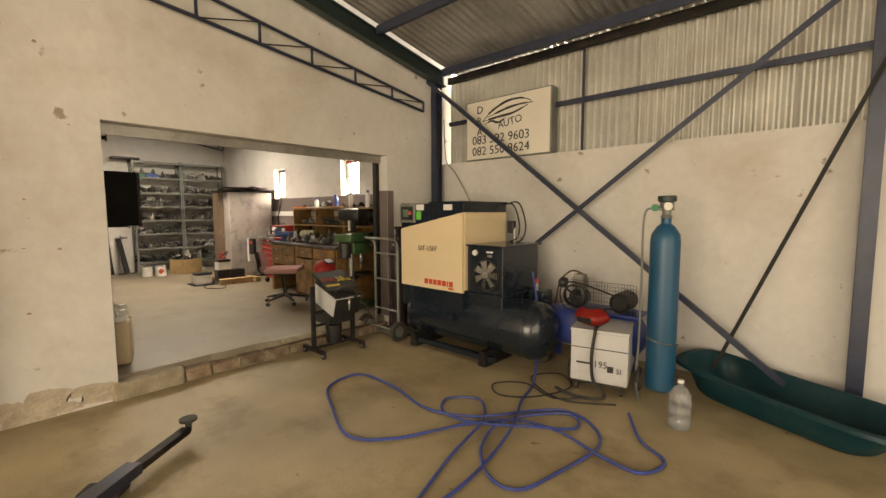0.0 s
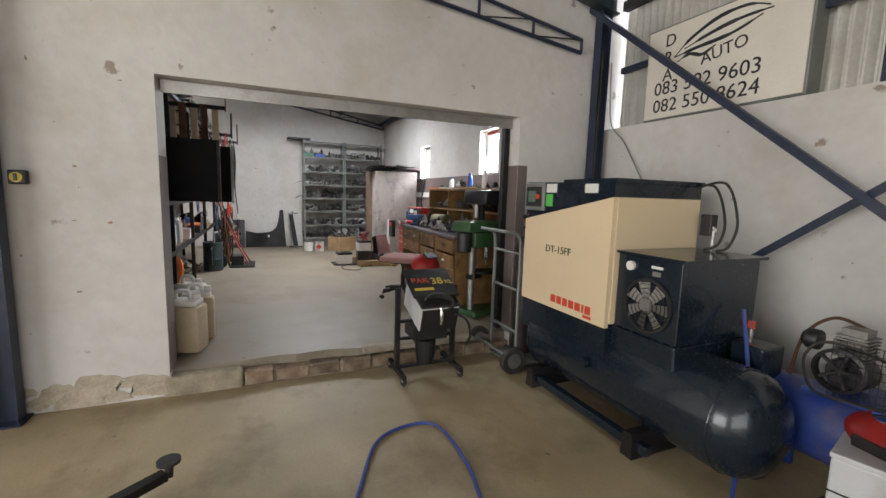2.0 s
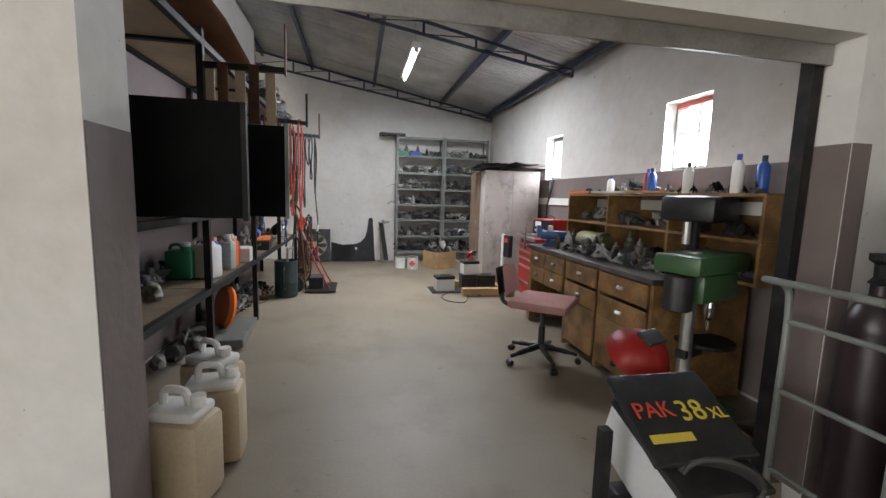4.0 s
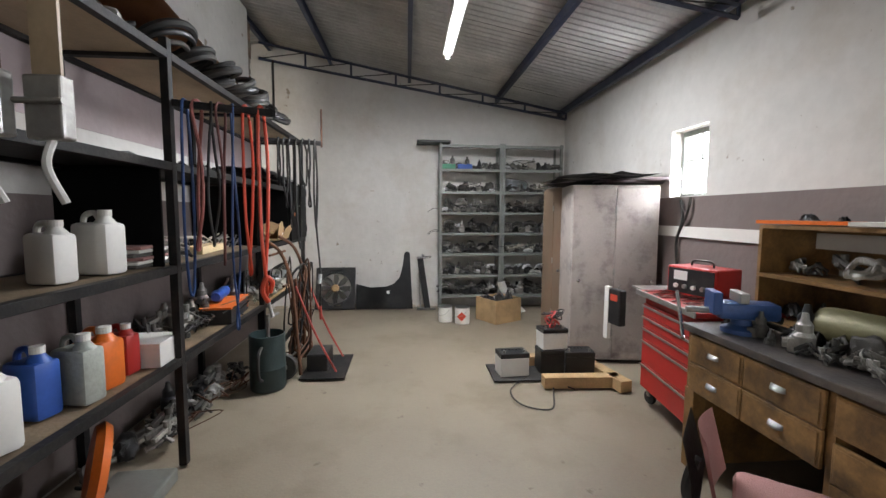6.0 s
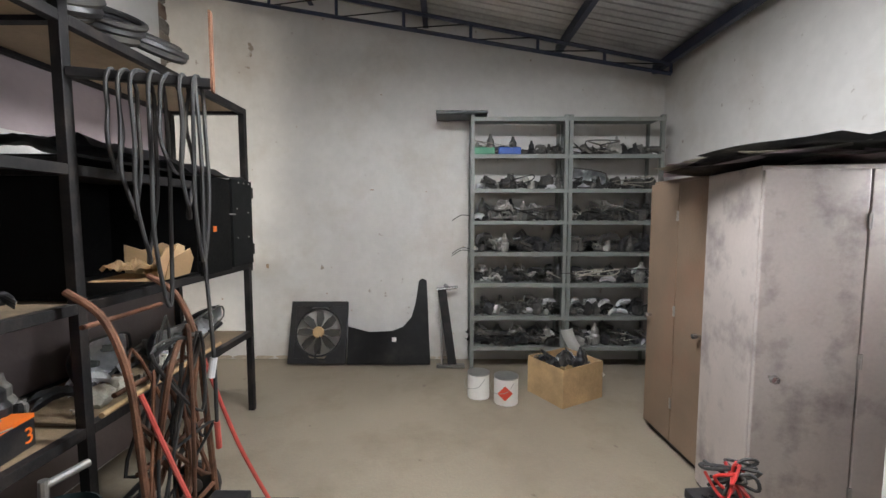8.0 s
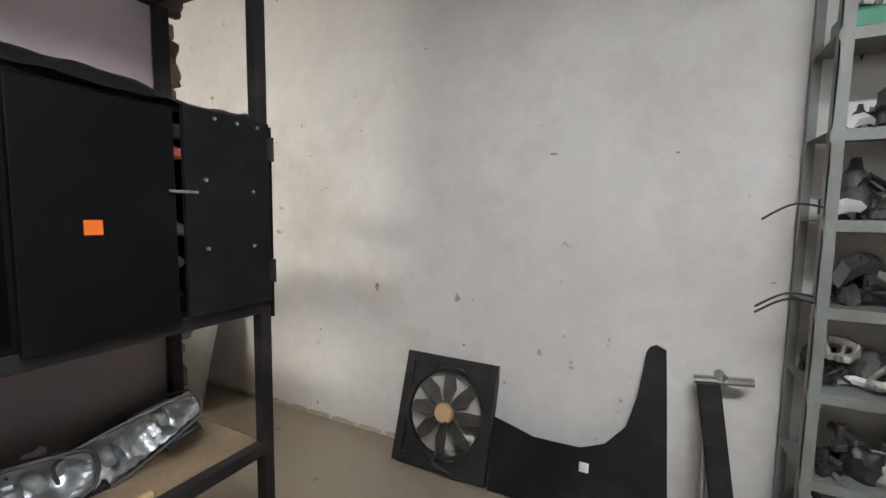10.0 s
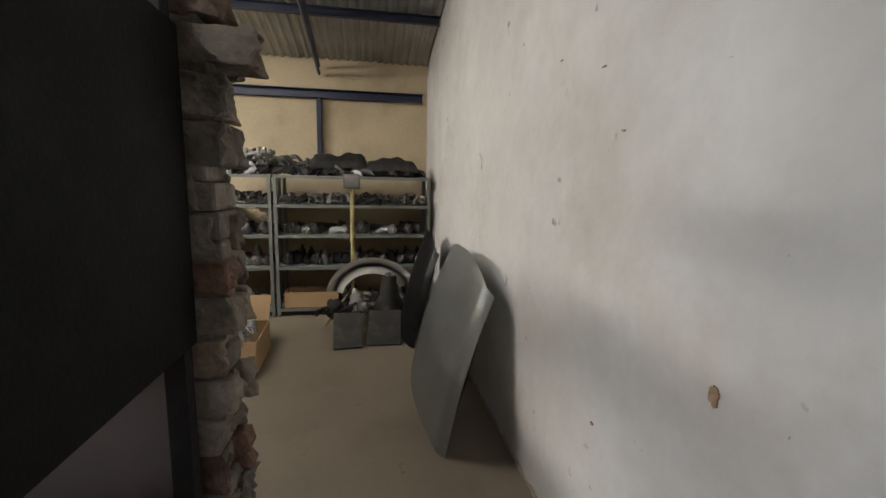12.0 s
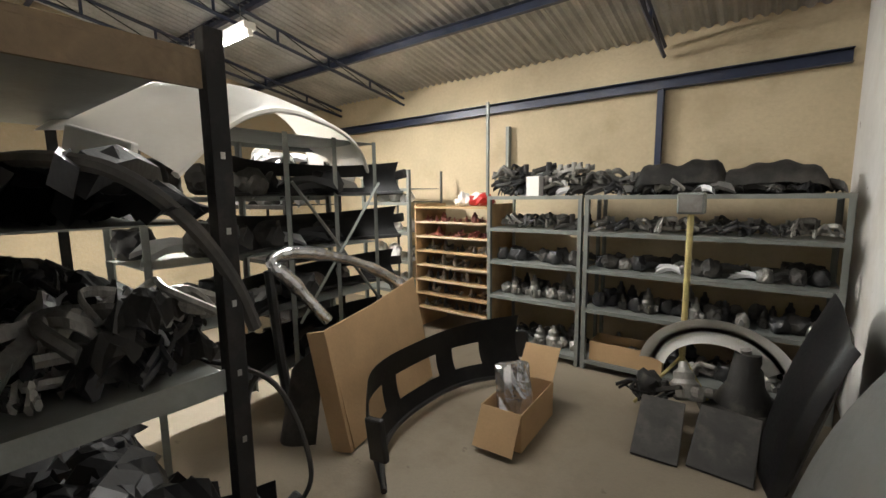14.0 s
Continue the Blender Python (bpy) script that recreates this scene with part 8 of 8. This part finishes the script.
for k in range(4):
    clutter(("housing", "bracket", "lump", "pipes")[k], k % 3, pose(-9.8 + 0.1 * k, -3.25 + 0.1 * (k % 2), F2 + 0.14, 20, 10, 50 * k) @ Matrix.Diagonal((1.4, 1.4, 1.4, 1)), "in the heap by the gearbox")


def arch(m, mat_, label, R=0.34, w=0.09, a0=15, a1=165, name="wheel_arch", thick=0.02):
    th = thing(name, m, label, "car panel")
    part("arch", grid_surface(lambda u, v: Vector(((R + w * v) * math.cos(radians(a0 + (a1 - a0) * u)), 0.05 * math.sin(math.pi * v), (R * 0.8 + w * v) * math.sin(radians(a0 + (a1 - a0) * u)))), 22, 5, thick), mat_, th, smooth=True)
    return th


arch(pose(-9.93, -3.38, F2 + 0.27, 0, 0, 180), WHITEPL, "white curved wheel arch panel resting over engine parts", 0.29, 0.16, 20, 172)

# ---- big bumpers and boards in the middle of the store ----
board = thing("cardboard_sheet", pose(-8.2, -2.26, F2 + 0.004, 0, 0, -79) @ pose(0, 0, 0, -13, 0, 0), "large tan cardboard sheet wrapped round a leaning car part", "cardboard")
part("sheet", plate([(-0.5, 0.0), (0.5, 0.04), (0.54, 0.84), (-0.02, 0.76), (-0.52, 0.72)], 0.02), CARD, board)
part("side_fold", box(-0.545, -0.521, -0.02, 0.12, 0.0, 0.72, bev=0.003), CARD, board)
wrap = thing("wrapped_frame", pose(-7.85, -1.9, F2), "bent car frame wrapped in bubble plastic above the cardboard", "car part")
part("wrapped_bar", tube([(-0.14, 0.04, 0.7), (-0.05, 0.2, 0.95), (0, 0.31, 1.1), (0.02, 0.12, 1.13), (0, -0.28, 1.03), (-0.02, -0.62, 0.86), (-0.05, -0.78, 0.72)], [0.035, 0.045, 0.035, 0.045, 0.035, 0.045, 0.06], 12, 9), FOIL, wrap, smooth=True)
part("leg", tube([(0.0, 0.33, 1.05), (-0.02, 0.3, 0.5), (-0.1, 0.28, 0.02)], 0.03, 8), BLACKPL, wrap, smooth=True)
part("wing", grid_surface(lambda u, v: Vector((-0.25 + 0.3 * v, 0.25 + 0.12 * math.sin(3 * v) - 0.1 * u, 0.02 + 0.6 * u * (1 - 0.5 * v))), 12, 10, 0.01), DUSTY, wrap, smooth=True)


def bumper(m, mat_, label, L=1.5, H=0.32, depth=0.3, seed=0, openings=True):
    """A car bumper cover: a bowed shell with air openings and a thick rim."""
    th = thing("car_bumper", m, label, "car bumper", "bumpers")
    def f(u, v):
        s = (u - 0.5) * 2
        return Vector((s * L / 2, depth * (abs(s) ** 3) - 0.05 * math.sin(math.pi * v), H * (v - 0.15 * (s * s) * (1 - v))))
    bm = bmesh.new()
    nu, nv = 30, 8
    vs = [[bm.verts.new(f(i / nu, j / nv)) for j in range(nv + 1)] for i in range(nu + 1)]
    for i in range(nu):
        for j in range(nv):
            if openings and 2 <= j <= 4 and (4 <= i <= 7 or 11 <= i <= 18 or 22 <= i <= 25):
                continue
            bm.faces.new((vs[i][j], vs[i + 1][j], vs[i + 1][j + 1], vs[i][j + 1]))
    bmesh.ops.solidify(bm, geom=bm.faces[:], thickness=0.008)
    bmesh.ops.recalc_face_normals(bm, faces=bm.faces[:])
    part("cover", bm, mat_, th, smooth=True)
    part("lower_lip", tube([f(u / 8, 0) + Vector((0, 0.01, -0.0)) for u in range(9)], 0.016, 6), mat_, th, smooth=True)
    for s in (-1, 1):
        part("end_bracket", box(s * L / 2 - 0.03, s * L / 2 + 0.005, depth - 0.06, depth + 0.05, 0.08, H * 0.7, bev=0.01), mat_, th)
    return th


bumper(pose(-8.36, -2.36, F2 + 0.07, 8, 0, 91), BLACKPL, "black car bumper cover with air openings", 1.6, 0.42, 0.36)

shelf_unit("grey_frame_rack", -7.7, -7.1, -2.6, -1.0, F2, 2.08, [0.55, 0.95, 1.32, 1.68, 2.07], GREYSTEEL, "grey slotted steel rack loaded with black bumpers and trims", (-2.58, -2.2, -1.82, -1.02), along="y")
ebr = thing("rack_brace", pose(-7.72, -2.2, F2), "crossed pale steel braces on the end of the grey rack", "brace")
part("brace", rods(((-0.01, -0.37, 0.65), (-0.01, 0.37, 1.57)), r=0.012, n=4), GREYSTEEL, ebr)
part("brace", rods(((-0.03, 0.37, 0.65), (-0.03, -0.37, 1.57)), r=0.012, n=4), GREYSTEEL, ebr)
bumper(pose(-7.98, -1.86, 2.13, 0, 0, -61) @ pose(0, 0, 0, -74, 0, 0), WHITEPL, "white car bumper cover laid across the grey rack", 2.2, 0.5, 0.36, openings=False)
for k, (z, y) in enumerate(((1.69, -2.1), (1.33, -2.1), (0.96, -2.1), (0.56, -2.0))):
    bumper(pose(-7.45, y, z, 8, 0, 92 + 4 * k), BLACKPL, "black car bumper cover stored on the grey rack", 1.5, 0.22, 0.3, openings=k % 2 == 0)
for k, z in enumerate((0.56, 0.96, 1.33, 1.69)):
    fill(-7.7, -7.1, -2.55, -1.05, z, 8, 600 + k, "on the grey slotted rack", "trim lump", 1.3, 1.8)

# black rack on the back of the partition
shelf_unit("black_store_rack", -9.11, -7.8, -0.71, -0.32, F2, 2.0, [0.7, 1.265, 1.62, 1.97], BLACKSTEEL, "black steel store rack behind the brick partition, packed with trims", posts_at=(-7.83,), along="x", lip=0.045, deck=GREYSTEEL)
mp = thing("rack_post", pose(-9.115, -0.735, F2), "square black steel post with punched holes at the rack corner", "post")
part("post", box(-0.022, 0.022, -0.022, 0.022, 0, 1.84, bev=0.003), BLACKSTEEL, mp)
for k in range(9):
    part("hole", box(-0.0245, -0.0222, -0.005, 0.005, 0.2 + 0.17 * k, 0.215 + 0.17 * k), GALV, mp)
B3 = "on the black store rack"
fill(-9.08, -8.9, -0.7, -0.34, 1.266, 4, 710, B3, "trim pipes flats", 0.6, 0.8, layers=2)
fill(-9.08, -8.85, -0.7, -0.34, 1.36, 4, 711, B3, "pipes trim", 0.6, 0.8, material=ALU)
fill(-9.05, -7.9, -0.7, -0.34, 1.266, 12, 701, B3, "pipes trim flats", 0.8, 1.1, layers=3)
fill(-9.05, -7.9, -0.7, -0.34, 1.621, 10, 702, B3, "trim flats", 0.8, 1.1, layers=2, material=BLACKPL)
flt = thing("air_filter", pose(-8.75, -0.42, 1.69), "round brown pleated air filter on the store rack", "filter")
part("pleats", lathe([(0.07, 0), (0.11, 0), (0.11, 0.07), (0.07, 0.07)], 40, ring=True), BOARD, flt)
for k in range(36):
    a = 2 * math.pi * k / 36
    part("fold", box(-0.004, 0.004, -0.004, 0.004, 0.004, 0.066, m=pose(0.113 * math.cos(a), 0.113 * math.sin(a), 0, 0, 0, 10 * k)), CARD, flt)
fill(-9.05, -7.9, -0.7, -0.34, 0.701, 10, 703, B3, "trim flats", 1.2, 1.6, layers=3, material=BLACKPL)
fill(-9.0, -7.9, -0.8, -0.4, F2, 9, 705, "on the floor under the black store rack", "trim flats", 1.3, 1.8, material=BLACKPL, layers=3)
bumper(pose(-8.3, -0.72, 0.36, 20, 0, 186), BLACKPL, "black car bumper cover lying under the store rack", 1.4, 0.4, 0.25)
rail = thing("shelf_edge", pose(-9.112, -0.52, 1.265), "thick grey steel end rail of the store rack shelf", "shelf rail", "rack shelf rails")
part("rail", box(-0.008, -0.001, -0.19, 0.19, -0.05, 0.004), GREYSTEEL, rail)
rail2 = thing("shelf_edge", pose(-9.112, -0.52, 1.97), "thick brown board edge of the store rack top", "shelf rail", "rack shelf rails")
part("rail", box(-0.012, -0.001, -0.19, 0.19, -0.06, 0.004), BOARD, rail2)
part("top_board", box(-0.01, 1.3, -0.19, 0.19, 0.005, 0.02), BOARD, rail2)
gp = thing("rubber_seal", pose(-9.1, -0.6, 1.622), "long grey door seal hanging from the store rack", "door seal")
part("seal", tube([(0.3, 0.2, 0.13), (0.1, 0.14, 0.13), (-0.03, 0.06, 0.1), (-0.04, -0.05, 0.0), (-0.03, -0.14, -0.14), (-0.02, -0.19, -0.27)], 0.017, 8), DUSTY, gp, smooth=True)
lc = thing("loose_cable", pose(-9.06, -0.76, 1.26), "thin black cable drooping from the store rack", "cable")
part("cable", tube([(0.1, 0.05, 0.0), (-0.05, -0.08, -0.08), (-0.1, -0.14, -0.35), (0.0, -0.1, -0.5), (0.08, -0.05, -0.42)], 0.007), RUBBER, lc, smooth=True)

back_rack = shelf_unit("black_store_rack", -6.9, -5.6, -2.9, -2.3, F2, 2.0, [0.6, 1.1, 1.6, 1.95], BLACKSTEEL, "black steel store rack packed with dark trims", along="x")
for k, z in enumerate((0.6, 1.1, 1.6, 1.95)):
    fill(-6.85, -5.65, -2.85, -2.35, z, 6, 800 + k, "on the black store rack", "trim lump", 1.3, 1.9)
